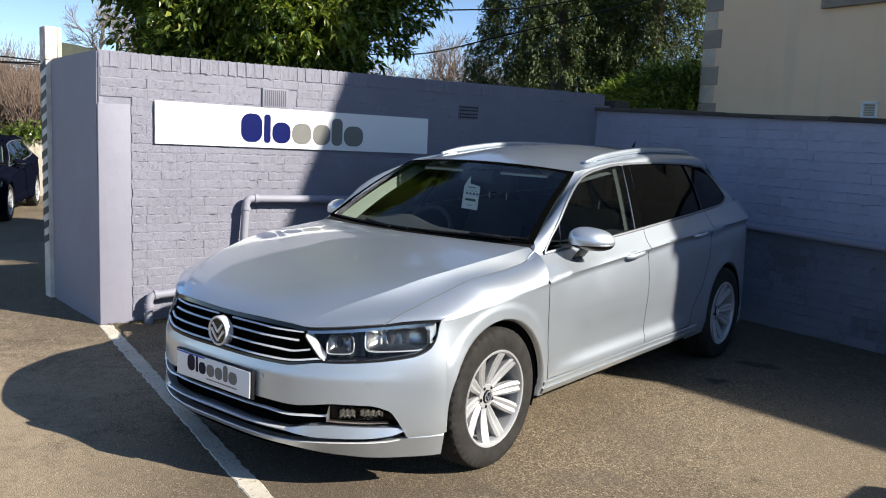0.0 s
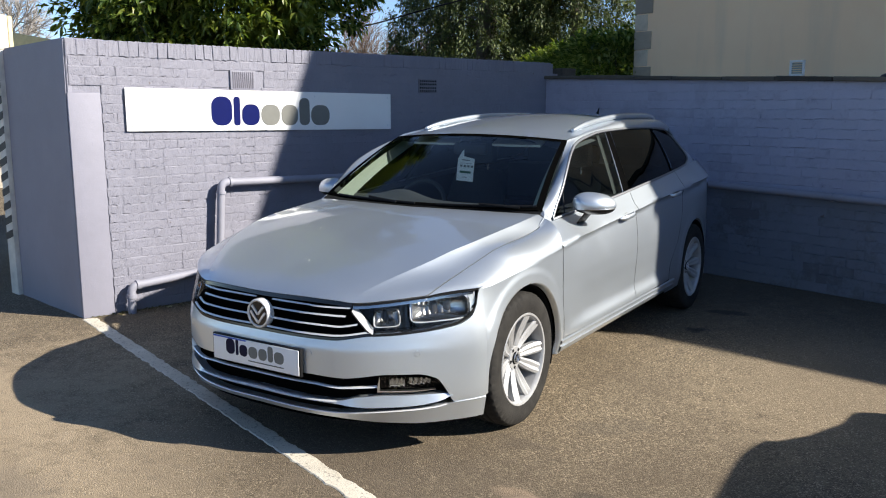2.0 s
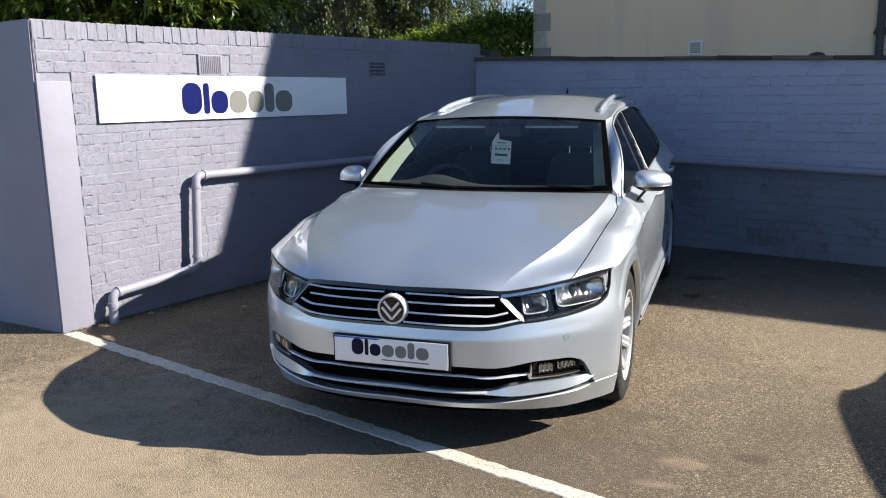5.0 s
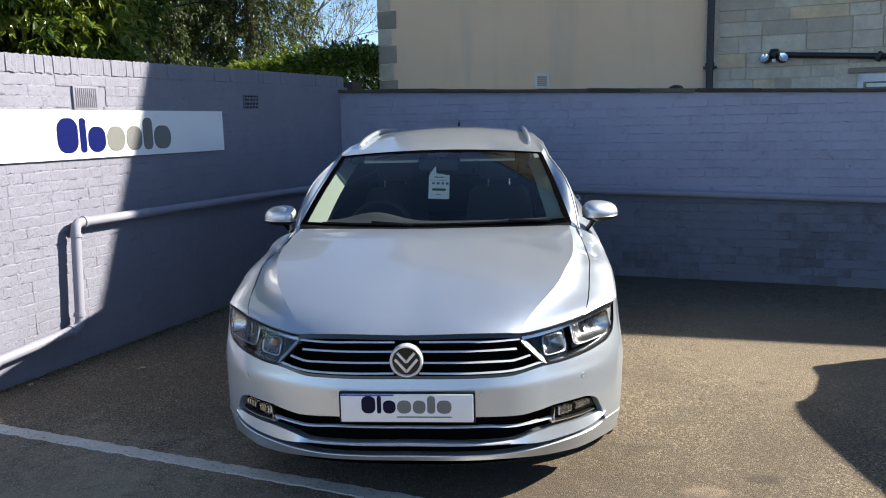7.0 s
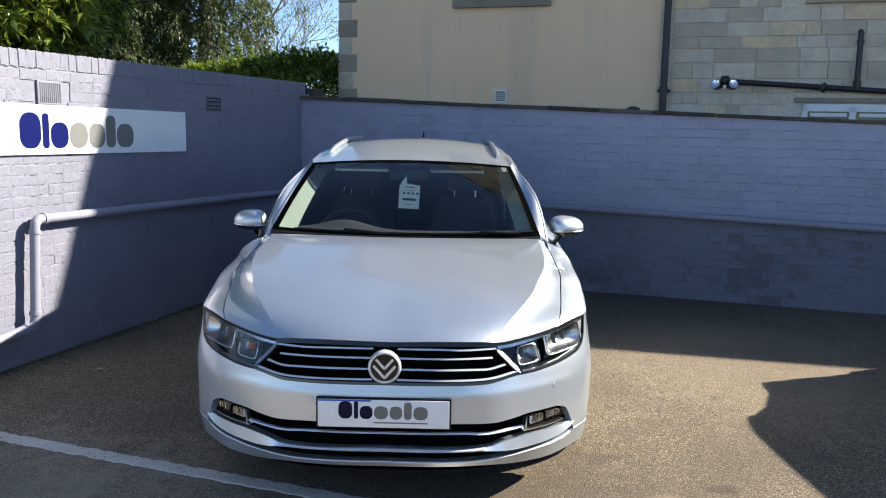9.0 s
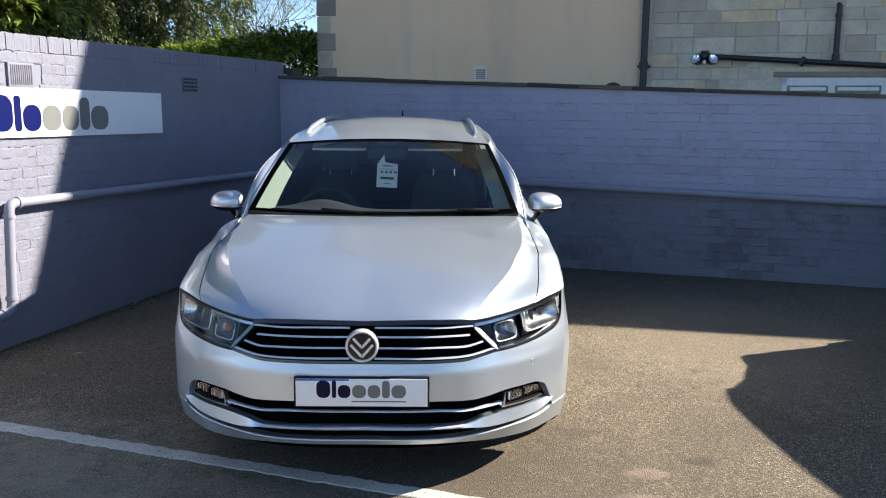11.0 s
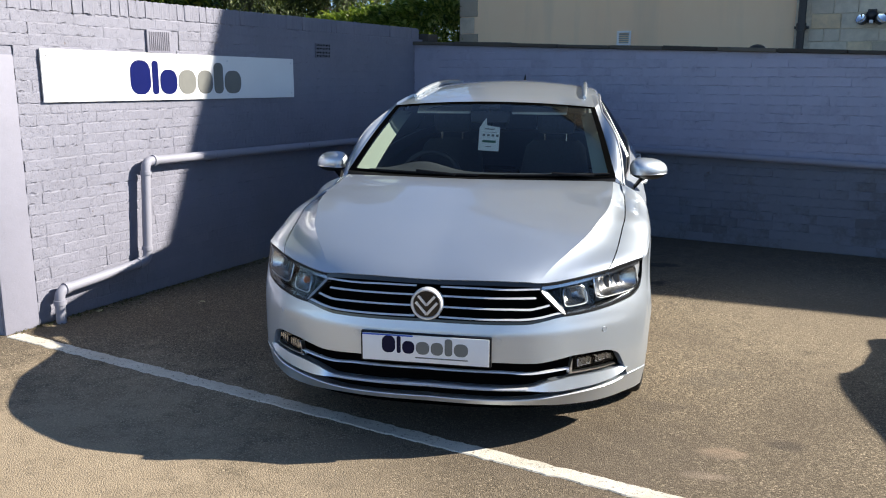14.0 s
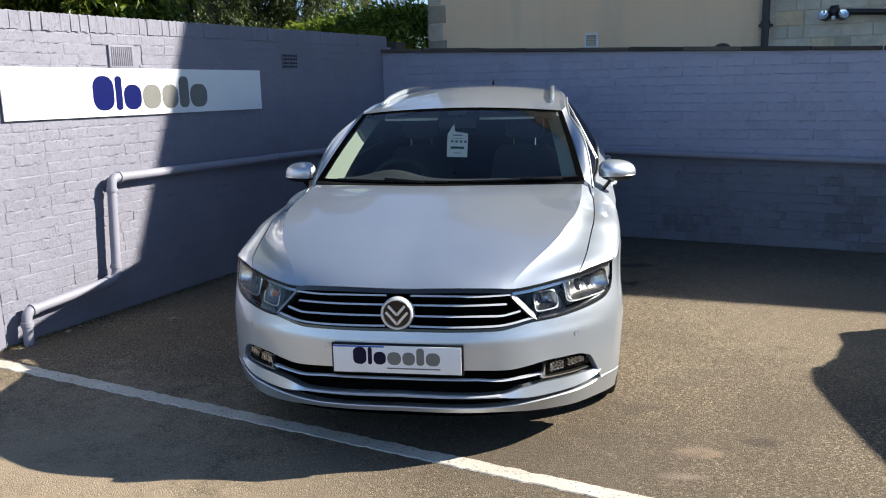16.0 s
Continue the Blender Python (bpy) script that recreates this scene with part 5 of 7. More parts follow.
    for x0, x1, va, vb in ((.70, .16, .085, .055), (.02, -.60, .05, .07)):
        bm = bmesh.new()
        pts = [on_screen(lerp(x0, x1, i / 10), lerp(va, vb, i / 10) * .35, .008) for i in range(11)]
        add_tube(bm, pts, .006, 6)
        add_tube(bm, [on_screen(lerp(x0, x1, .55) + .22 * (1 - i / 5), .005 + .03 * i / 5, .014) for i in range(6)], .007, 6)
        part("wiper", bm, BLACK, car, "black windscreen wiper")
    # rear: tailgate, bumper, lamps, kept plain as they face the wall
    bm = bmesh.new()
    def tail(u, v):
        x = (u * 2 - 1)
        z = lerp(.42, 1.36, v)
        y = lerp(3.66, 3.12, max(0, (v - .35) / .65) ** 1.25) if v > .35 else 3.66
        w = lerp(.72, .56, max(0, (v - .5) * 2)) if v > .5 else .72
        return Vector((x * w, y - .10 * abs(x) ** 3, z))
    add_grid(bm, tail, 20, 16)
    part("tailgate", bm, PAINT, car, "silver tailgate")
    bm = bmesh.new()
    def rb(u, v):
        a = (u * 2 - 1)
        z = lerp(.20, .62, v)
        k = abs(a)
        if k > .45:
            y = lerp(3.62, 3.11, (k - .45) / .55)
            x = plan_half(y)
        else:
            y, x = 3.62 + .10 * (1 - (k / .45) ** 2), k / .45 * plan_half(3.62)
        return Vector((math.copysign(x + .002, a), y, z))
    add_grid(bm, rb, 40, 6)
    part("rear_bumper", bm, PAINT, car, "")
    for s in (1, -1):
        bm = bmesh.new()
        add_grid(bm, lambda u, v: Vector((s * (plan_half(lerp(3.40, 3.56, u)) + .003), lerp(3.40, 3.56, u), lerp(.74, .90, v))), 12, 4)
        part("tail_lamp", bm, REDLENS, car, "red tail lamp")
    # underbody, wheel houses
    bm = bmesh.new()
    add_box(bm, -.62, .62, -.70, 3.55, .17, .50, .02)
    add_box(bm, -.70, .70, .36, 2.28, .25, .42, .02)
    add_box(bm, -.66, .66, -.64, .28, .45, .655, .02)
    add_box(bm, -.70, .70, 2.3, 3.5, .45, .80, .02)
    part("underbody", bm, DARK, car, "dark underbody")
    for s in (1, -1):
        for yc in (ARCH_F, ARCH_R):
            bm = bmesh.new()
            add_grid(bm, lambda u, v: Vector((s * lerp(.875, .60, v), yc - (ARCH_RAD - .012) * math.cos(lerp(-.35, math.pi + .35, u)), ARCH_Z + (ARCH_RAD - .012) * math.sin(lerp(-.35, math.pi + .35, u)))), 24, 2)
            part("wheel_housing", bm, BLACK, car, "black plastic wheel housing")
    # cabin sides behind the panels
    bm = bmesh.new()
    for s in (1, -1):
        add_grid(bm, lambda u, v: Vector((s * (side_x(lerp(.35, 3.4, u), lerp(.715, win_line(lerp(.35, 3.4, u)), v)) - .05), lerp(.35, 3.4, u), lerp(.715, win_line(lerp(.35, 3.4, u)), v))), 24, 4)
        add_grid(bm, lambda u, v: Vector((s * (side_x(lerp(.36, 2.25, u), .5) - .05), lerp(.36, 2.25, u), lerp(.345, .72, v))), 10, 2)
        add_grid(bm, lambda u, v: Vector((s * (glass_x(lerp(.4, 3.4, u), win_line(lerp(.4, 3.4, u))) - lerp(.012, .15, v)), lerp(.4, 3.4, u), win_line(lerp(.4, 3.4, u)) + .002)), 24, 1)
    part("door_trim", bm, TRIM, car, "dark door lining")

    # cabin
    bm = bmesh.new()
    def dash(u, v):
        x = (u * 2 - 1) * .74
        prof = [(.28, .955), (.42, .972), (.60, .972), (.74, .955), (.82, .90), (.84, .80), (.80, .55)]
        k = v * 6
        i = min(5, int(k))
        y, z = lerp(prof[i][0], prof[i + 1][0], k - i), lerp(prof[i][1], prof[i + 1][1], k - i)
        hump = .055 * math.exp(-((x + .37) / .17) ** 2) * math.exp(-((y - .72) / .12) ** 2)
        return Vector((x, y + .22 * (x / .75) ** 2 * (1 - v), z + hump))
    add_grid(bm, dash, 40, 18)
    part("dashboard", bm, TRIM, car, "dark moulded dashboard")
    bm = bmesh.new()
    ring = []
    rot = Euler((radians(-24), 0, 0)).to_matrix()
    for k in range(28):
        a = 2 * math.pi * k / 28
        ring.append(Vector((-.37, .93, .875)) + rot @ Vector((.185 * math.cos(a), 0, .185 * math.sin(a))))
    add_tube(bm, ring, .016, 8, closed=True)
    hub = [Vector((-.37, .92, .865))]
    for a in (0, math.pi, -math.pi / 2):
        add_tube(bm, [hub[0], Vector((-.37, .93, .875)) + rot @ Vector((.18 * math.cos(a), 0, .18 * math.sin(a)))], .018, 8)
    bmesh.ops.create_uvsphere(bm, u_segments=14, v_segments=8, radius=.085, matrix=Matrix.Translation((-.37, .90, .875)) @ Matrix.Diagonal((1.15, .5, .9, 1)))
    part("steering_wheel", bm, TRIM, car, "dark steering wheel")
    for sx in (-.375, .340):
        bm = bmesh.new()
        add_box(bm, sx - .25, sx + .25, 1.08, 1.60, .42, .60, .06)
        def back(u, v):
            a = u * 2 * math.pi
            z = lerp(.55, 1.075, v)
            w = lerp(.25, .19, v ** 2) * (1 if v < .95 else .8)
            c, sn = math.cos(a), math.sin(a)
            q = (abs(c) ** 3 + abs(sn) ** 3) ** (-1 / 3)
            return Vector((sx + w * c * q, 1.52 + .21 * v + .07 * sn * q, z))
        add_grid(bm, back, 24, 12)
        seat = part("front_seat", bm, CLOTH, car, "dark cloth front seat")
        bm = bmesh.new()
        add_box(bm, sx - .13, sx + .13, 1.67, 1.77, 1.115, 1.28, .045)
        part("head_restraint", bm, CLOTH, seat, "dark head restraint")
        for dx in (-.073, .073):
            bm = bmesh.new()
            add_tube(bm, [(sx + dx, 1.695, 1.045), (sx + dx, 1.70, 1.13)], .0065, 8)
            part("restraint_post", bm, CHROME, seat, "chrome post")
    bm = bmesh.new()
    add_box(bm, -.62, .62, 2.55, 2.75, .5, 1.08, .06)
    for x in (-.36, 0, .36):
        add_box(bm, x - .13, x + .13, 2.66, 2.75, 1.07, 1.22, .04)
    add_box(bm, -.62, .62, 2.1, 2.6, .42, .58, .05)
    part("rear_seat", bm, CLOTH, car, "dark rear bench with head restraints")
    bm = bmesh.new()
    def lining(u, v):
        x = lerp(-.60, .60, u)
        y = lerp(ws_top(x).y + .03, 3.05, v)
        return Vector((x, y, roof_z(min(.5, abs(x)), y) - .035 - .05 * (abs(x) / .6) ** 4))
    add_grid(bm, lining, 16, 20)
    part("headlining", bm, plain("grey_headlining", (.10, .11, .115), .9, 0, .1, 60), car, "grey headlining")
    for s in (1, -1):
        bm = bmesh.new()
        def inner(u, v):
            a = screen(.5 + s * lerp(.492, .428, u), v)
            return a + Vector((0, .035 + .06 * u, -.03 - .02 * u))
        add_grid(bm, inner, 5, 16)
        part("pillar_lining", bm, LIGHTTRIM, car, "pale pillar lining")
        bm = bmesh.new()
        def bl(u, v):
            y = lerp(1.335 + .165 * v, 1.39 + .165 * v, u)
            z = lerp(win_line(y), win_top(y) - .01, v)
            return mirrored(lambda a, b: glass_pt(y, z, -.045), s)(0, 0)
        add_grid(bm, bl, 3, 8)
        part("pillar_lining", bm, plain("grey_cabin_lining", (.04, .046, .044), .8), car, "grey pillar lining")
        bm = bmesh.new()
        c = Vector((s * .29 - .012, 1.075, 1.316))
        add_box(bm, -.165, .165, -.075, .075, -.009, .009, .008, m=Matrix.Translation(c) @ Euler((radians(25), 0, 0)).to_matrix().to_4x4())
        part("sun_visor", bm, VISOR, car, "pale folded sun visor")
    bm = bmesh.new()
    add_box(bm, -.115, .115, -.02, .02, -.034, .034, .015, m=Matrix.Translation((-.01, .965, 1.262)) @ Euler((radians(-8), 0, 0)).to_matrix().to_4x4())
    add_tube(bm, [(-.01, .96, 1.29), (-.01, .955, 1.335)], .014, 8)
    add_box(bm, -.07, .05, .92, 1.0, 1.31, 1.335, .008)
    part("rear_view_mirror", bm, TRIM, car, "black rear-view mirror")
    for s in (1, -1):
        build_wheel(car, .784, -.034, s)
        build_wheel(car, .780, 2.757, s)
    return car


# widths in millimetres and tall or low, navy or grey, of the blocks that stand for the trade name
BARS = [(46, 1, 1), (14, 1, 1), (42, 0, 1), (46, 0, 0), (42, 0, 0), (26, 1, 0), (48, 0, 0)]


def rounded_outline(x, w, z, h):
    """Corners of a plain upright block with well-rounded ends."""
    r = min(w, h) * .42
    out = []
    for cx, cz, a0 in ((x + w - r, z + r, -90), (x + w - r, z + h - r, 0), (x + r, z + h - r, 90), (x + r, z + r, 180)):
        for k in range(6):
            a = radians(a0 + 18 * k)
            out.append((cx + r * math.cos(a), cz + r * math.sin(a)))
    return out


def raised(bm, lo, hi):
    a, b = [bm.verts.new(p) for p in lo], [bm.verts.new(p) for p in hi]
    bm.faces.new(b)
    for i in range(len(a)):
        k = (i + 1) % len(a)
        bm.faces.new((a[i], a[k], b[k], b[i]))


def glyph(bm, x, w, z, h, y, d):
    """A plain block facing -Y."""
    out = rounded_outline(x, w, z, h)
    raised(bm, [(p, y, q) for p, q in out], [(p, y - d, q) for p, q in out])


car = build_car()
car.location.x = -.008

# ---- fittings on the walls ----
def at_wall(ob, m):
    ob.matrix_world = m
    return ob


# white sign board with plain blocks in place of the trade name
sign = at_wall(tagged(new("sign_board"), "white sign board with navy and grey blocks on lilac brick", "sign"), LW)
bm = bmesh.new()
SB = [(.392, 1.340), (2.812, 1.315), (2.812, 1.630), (.392, 1.655)]
lo = [bm.verts.new((.012, y, z)) for y, z in SB]
hi = [bm.verts.new((.022, y, z)) for y, z in SB]
bm.faces.new(hi)
for i in range(4):
    bm.faces.new((lo[i], lo[(i + 1) % 4], hi[(i + 1) % 4], hi[i]))
part("board", bm, plain("white_sign_board", (.82, .82, .81), .3, 0, .02, 3), sign, "glossy white board", smooth=False)


def sign_block(bm, y, w, z, h):
    out = rounded_outline(y, w, z, h)
    raised(bm, [(.021, p, q) for p, q in out], [(.0245, p, q) for p, q in out])


y = 1.055
for w, tall, navy in ((.195, 1, 1), (.062, 1, 1), (.175, 0, 1), (.190, 0, 0), (.175, 0, 0), (.110, 1, 0), (.205, 0, 0)):
    bm = bmesh.new()
    sign_block(bm, y, w * .90, 1.372 - .0103 * (y - 1), .225 if tall else .168)
    part("block", bm, NAVY if navy else GREYPRINT, sign, smooth=False)
    y += w * .90 + .015
for yy, zz in ((.43, 1.615), (.43, 1.375), (1.2, 1.61), (1.21, 1.362), (2.0, 1.602), (2.0, 1.352), (2.775, 1.595), (2.775, 1.352)):
    bm = bmesh.new()
    add_lathe(bm, [(.020, .007), (.025, .006), (.0265, .001)], 10, "X", (0, yy, zz))
    part("screw", bm, SATIN, sign, "small screw cap")

# louvred vent and pierced air brick
# slots are raised strips; the shade inside them is put into this colour
SLOT = plain("slot_shade", (.105, .10, .125), .8, 0, .2, 30)
vent = at_wall(tagged(new("louvre_vent"), "lilac painted metal vent with upright slots", "vent"), LW)
bm = bmesh.new()
add_box(bm, -.01, .010, 1.235, 1.455, 1.648, 1.800, .004)
part("frame", bm, WALLPAINT, vent, "painted vent plate")
for k in range(11):
    bm = bmesh.new()
    add_box(bm, .0095, .0125, 1.254 + k * .0172, 1.2625 + k * .0172, 1.662, 1.787)
    part("slot", bm, SLOT, vent, smooth=False)
brickvent = at_wall(tagged(new("air_brick"), "dark pierced air brick in the lilac wall", "vent"), LW)
for j in range(2):
    bm = bmesh.new()
    add_box(bm, -.01, .006, 3.165, 3.385, 1.648 + .063 * j, 1.708 + .063 * j, .003)
    part("grid", bm, plain("grey_air_brick", (.16, .16, .19), .8), brickvent, "grey clay grid", smooth=False)
    for i in range(9):
        for k in range(2):
            bm = bmesh.new()
            # flat near-black diamond; the hole's darkness is colour, not depth
            c = Vector((.0075, 3.182 + .0232 * i, 1.664 + .063 * j + .028 * k))
            v = [bm.verts.new(c + Vector((0, dy, dz))) for dy, dz in ((-.009, 0), (0, -.011), (.009, 0), (0, .011))]
            bm.faces.new(v)
            part("hole", bm, DARK, brickvent, smooth=False)


def bend(points, r=.05, n=6):
    """Rounds the corners of a line of points."""
    pts = [Vector(p) for p in points]
    out = [pts[0]]
    for a, b, c in zip(pts, pts[1:], pts[2:]):
        p, q = b + (a - b).normalized() * r, b + (c - b).normalized() * r
        for i in range(n + 1):
            t = i / n
            out.append(p * (1 - t) ** 2 + b * 2 * t * (1 - t) + q * t * t)
    return out + [pts[-1]]


# drain pipe along both walls
pipe = tagged(new("drain_pipe"), "lilac painted drain pipe with elbows along the walls", "pipe")
w = lambda x, y, z: LW @ Vector((x, y, z))
run = [w(.078, .325, -.02), w(.078, .327, .205), w(.078, 1.042, .255), w(.074, 1.085, .930), w(.070, 4.94, .862)]
bm = bmesh.new()
add_tube(bm, bend(run, .055), .031, 16)
part("pipe", bm, PIPEPAINT, pipe, "lilac painted pipe")
for p, q in (((.078, .326, .115), (.078, .326, .145)), ((.078, .365, .208), (.078, .395, .210)), ((.078, .955, .249), (.078, .985, .251)), ((.077, 1.045, .325), (.077, 1.047, .350)),
             ((.074, 1.080, .840), (.074, 1.082, .862)), ((.074, 1.15, .929), (.074, 1.175, .9285))):
    bm = bmesh.new()
    add_tube(bm, [w(*p), w(*q)], .0375, 16)
    part("collar", bm, PIPEPAINT, pipe, "pipe collar")
for yy in (1.75, 2.9, 4.1):
    bm = bmesh.new()
    zz = .930 - (yy - 1.085) * .0176
    add_tube(bm, [w(.071, yy, zz), w(.071, yy + .02, zz)], .0355, 16)
    add_box(bm, -.005, .05, yy, yy + .02, zz - .01, zz + .01, m=LW)
    part("bracket", bm, PIPEPAINT, pipe, "pipe bracket")
b = lambda x, y, z: BW @ Vector((x, y, z))
bm = bmesh.new()
add_tube(bm, [w(.070, 4.90, .8625), b(.09, -.075, .872), b(.25, -.06, .868), b(5, -.06, .768), b(10, -.06, .66)], .031, 16)
part("pipe", bm, PIPEPAINT, pipe, "lilac painted pipe")
for xx in (1.6, 3.2, 4.75, 6.3):
    bm = bmesh.new()
    zz = .873 - .0211 * xx
    add_tube(bm, [b(xx, -.06, zz), b(xx + .02, -.06, zz)], .036, 16)
    add_box(bm, xx, xx + .02, -.05, .01, zz - .01, zz + .01, m=BW)
    part("bracket", bm, PIPEPAINT, pipe, "pipe bracket")

# striped guard post at the wall's end, with an old white gatepost above
POST = Matrix.Translation((-3.955, .30, 0)) @ Matrix.Rotation(math.atan2(.213, -1.118) + math.pi, 4, "Z")
post = at_wall(tagged(new("guard_post"), "white post with slanting black warning stripes", "post"), POST)
bm = bmesh.new()
add_box(bm, -.075, .075, -.03, .22, -.05, 1.955, .01)
part("post", bm, plain("dirty_white_paint", (.62, .60, .55), .6, 0, .18, 9, .2), post, "dirty white painted post")
for k in range(13):
    z = .44 + k * .118
    bm = bmesh.new()
    v = [bm.verts.new(p) for p in ((-.076, -.033, z), (.076, -.033, z + .045), (.076, -.033, z + .103), (-.076, -.033, z + .058))]
    bm.faces.new(v)
    thicken(bm, .003)
    part("stripe", bm, plain("black_stripe", (.02, .02, .02), .6, 0, .3), post, "black stripe", smooth=False)
gate = at_wall(tagged(new("gate_post"), "old flaking white and yellow masonry gatepost top", "post"), POST)
bm = bmesh.new()
add_box(bm, -.080, .080, -.034, .062, 1.955, 2.225, .014)
part("pier", bm, plain("flaking_white_paint", (.56, .51, .46), .8, 0, .35, 14, .5), gate, "flaking white pier")
bm = bmesh.new()
add_box(bm, -.075, .080, .0625, .095, 1.955, 2.218, .006)
part("edge", bm, plain("cream_yellow_paint", (.72, .62, .33), .7, 0, .1), gate, "pale yellow edge")
bm = bmesh.new()
prism(bm, [(-5.6, 1.25), (-4.6, 1.55), (-4.7, 1.75), (-5.7, 1.45)], 0, [2.26, 2.08, 2.08, 2.26])
tagged(obj_from("yellow_wall", bm, plain("yellow_masonry", (.72, .62, .33), .8, 0, .1), smooth=False), "low pale yellow wall beyond the yard", "wall", kind="structure")

# price tag hung on the rear-view mirror of the silver car
tag = thing("price_tag", "white hanging price card with small printed marks", "tag", at=Matrix.Translation((-.016, .885, 1.068)) @ Euler((radians(-6), radians(2), radians(-5))).to_matrix().to_4x4())
bm = bmesh.new()
out = [(-.062, 0), (.062, 0), (.062, .140), (-.018, .150), (-.022, .192), (-.036, .176), (-.062, .132)]
lo = [bm.verts.new((x, .001, z)) for x, z in out]
hi = [bm.verts.new((x, -.001, z)) for x, z in out]
bm.faces.new(hi)
bm.faces.new(lo[::-1])
for i in range(len(out)):
    bm.faces.new((lo[i], lo[(i + 1) % len(out)], hi[(i + 1) % len(out)], hi[i]))
part("card", bm, PAPER, tag, "white card", smooth=False)
marks = [(-.040 + .027 * k, .085, .016, .013, INK) for k in range(4)] + [(-.040, .048, .082, .014, GREENINK), (-.03, .125, .06, .006, INK), (-.018, .022, .036, .004, INK), (-.045, .108, .09, .002, INK)]
for x, z, w_, h_, mat in marks:
    bm = bmesh.new()
    add_box(bm, x, x + w_, -.0022, -.0009, z, z + h_)
    part("printed_mark", bm, mat, tag, smooth=False)

# dark cap on the coping
cap = at_wall(tagged(new("pipe_cap"), "black domed cap behind the coping", "cap"), BW)
bm = bmesh.new()
add_lathe(bm, [(1.0, .06), (1.705, .06), (1.74, .075), (1.765, .062), (1.78, .03), (1.783, .001)], 16, "Z", (3.40, .34, 0))
part("dome", bm, BLACKIRON, cap, "black dome")

# ---- dark car beyond the wall's end, and one parked beside the bay that throws its shadow in ----
SILVER = PAINT
PAINT = plain("dark_blue_paint", (0.004, 0.005, 0.011), 0.12, 0.0, 0.1)
PAINT.node_tree.nodes["Principled BSDF"].inputs["Specular IOR Level"].default_value = 0.0
far_car = build_car()
PAINT = SILVER
tagged(far_car, "dark blue estate car parked beyond the wall's end", "car")
far_car.matrix_world = pose(-12.85, 2.94, -.36, 0, 0, 55.7)
near_car = copy_thing(far_car, pose(4.91, -1.93, 0, 0, 0, 5))
for ob in list(near_car.children_recursive):
    ob.visible_shadow = True
    if ob.name.startswith("roof_rail"):
        bpy.data.objects.remove(ob)
tagged(near_car, "dark blue estate car parked beside the bay", "car")


# ---- plants ----
def leaf_mesh(name, where, away, length, width, mat, parent=None, label="", droop=0.35, fold=0.25, curl=0.2):
    """Many leaves in one mesh: where (n, 3), away (n, 3) the way each one points, length and width (n)."""
    n = len(where)
    rng = np.random.default_rng(len(where))
    d = away / np.linalg.norm(away, axis=1, keepdims=True)
    d[:, 2] -= droop * rng.random(n)
    d /= np.linalg.norm(d, axis=1, keepdims=True)
    up = np.tile((0, 0, 1.0), (n, 1)) + rng.normal(0, .45, (n, 3))
    side = np.cross(d, up)
    side /= np.linalg.norm(side, axis=1, keepdims=True) + 1e-9
    nor = np.cross(side, d)
    L, W = length[:, None], width[:, None]
    v = np.stack([where, where + d * L * .42 + side * W * .5 + nor * W * fold, where + d * L * .42 - side * W * .5 + nor * W * fold,
                  where + d * L * .45, where + d * L - nor * L * curl * rng.random((n, 1))], 1).reshape(-1, 3)
    i = np.arange(n)[:, None] * 5
    f = np.concatenate([i + np.array([[0, 3, 1]]), i + np.array([[0, 2, 3]]), i + np.array([[1, 3, 4]]), i + np.array([[3, 2, 4]])], 1).reshape(-1, 3)
    me = bpy.data.meshes.new(name)
    me.from_pydata(v.tolist(), [], f.tolist())
    me.materials.append(mat)
    ob = new(name, me)
    if parent:
        ob.parent = parent
    return tagged(ob, label)


def leaf_material(name, stops, shine=0.35, glow=0.3, young=None):
    m = Mat(name, shine)
    c = m.ramp(m.island(), stops)
    if young:
        c = m.mix(m.ramp(m.noise(1.1, 2, 0.5), [(0.52, (0, 0, 0)), (0.60, (0.85, 0.85, 0.85))]), c, m.mix(m.island(), young, (0.16, 0.24, 0.04)))
    c = m.mix(0.25, c, m.ramp(m.noise(3), [(0.3, (0.02, 0.035, 0.008)), (0.7, (0.12, 0.15, 0.03))]))
    m.colour(c)
    t = m.node("ShaderNodeBsdfTranslucent", Color=m.mix(1.0, c, (1.0, 1.0, 0.35), "MULTIPLY"))
    mx = m.t.nodes.new("ShaderNodeMixShader")
    mx.inputs[0].default_value = glow
    m.t.links.new(m.b.outputs[0], mx.inputs[1])
    m.t.links.new(t.outputs[0], mx.inputs[2])
    m.t.links.new(mx.outputs[0], m.t.nodes["Material Output"].inputs[0])
    return m.m


LAUREL = leaf_material("laurel_leaf", [(0.0, (0.022, 0.05, 0.012)), (0.35, (0.085, 0.15, 0.032)), (0.75, (0.22, 0.31, 0.06)), (1.0, (0.48, 0.49, 0.11))], 0.27, 0.48, (0.36, 0.40, 0.06))
HEDGELEAF = leaf_material("hedge_leaf", [(0.0, (0.035, 0.07, 0.014)), (0.5, (0.13, 0.21, 0.04)), (1.0, (0.40, 0.47, 0.13))], 0.2, 0.5)
CONIFER = leaf_material("conifer_spray", [(0.0, (0.014, 0.028, 0.010)), (0.55, (0.040, 0.066, 0.020)), (0.85, (0.11, 0.14, 0.038)), (1.0, (0.20, 0.22, 0.06))], 0.6, 0.25)
WILLOW = leaf_material("pale_leaf", [(0.0, (0.10, 0.15, 0.05)), (1.0, (0.24, 0.30, 0.10))], 0.5, 0.3)
BARK = plain("grey_bark", (0.11, 0.095, 0.08), 0.9, 0, 0.3, 20, 0.5)
TWIG = plain("brown_twig", (0.13, 0.092, 0.07), 0.9, 0, 0.25, 4)
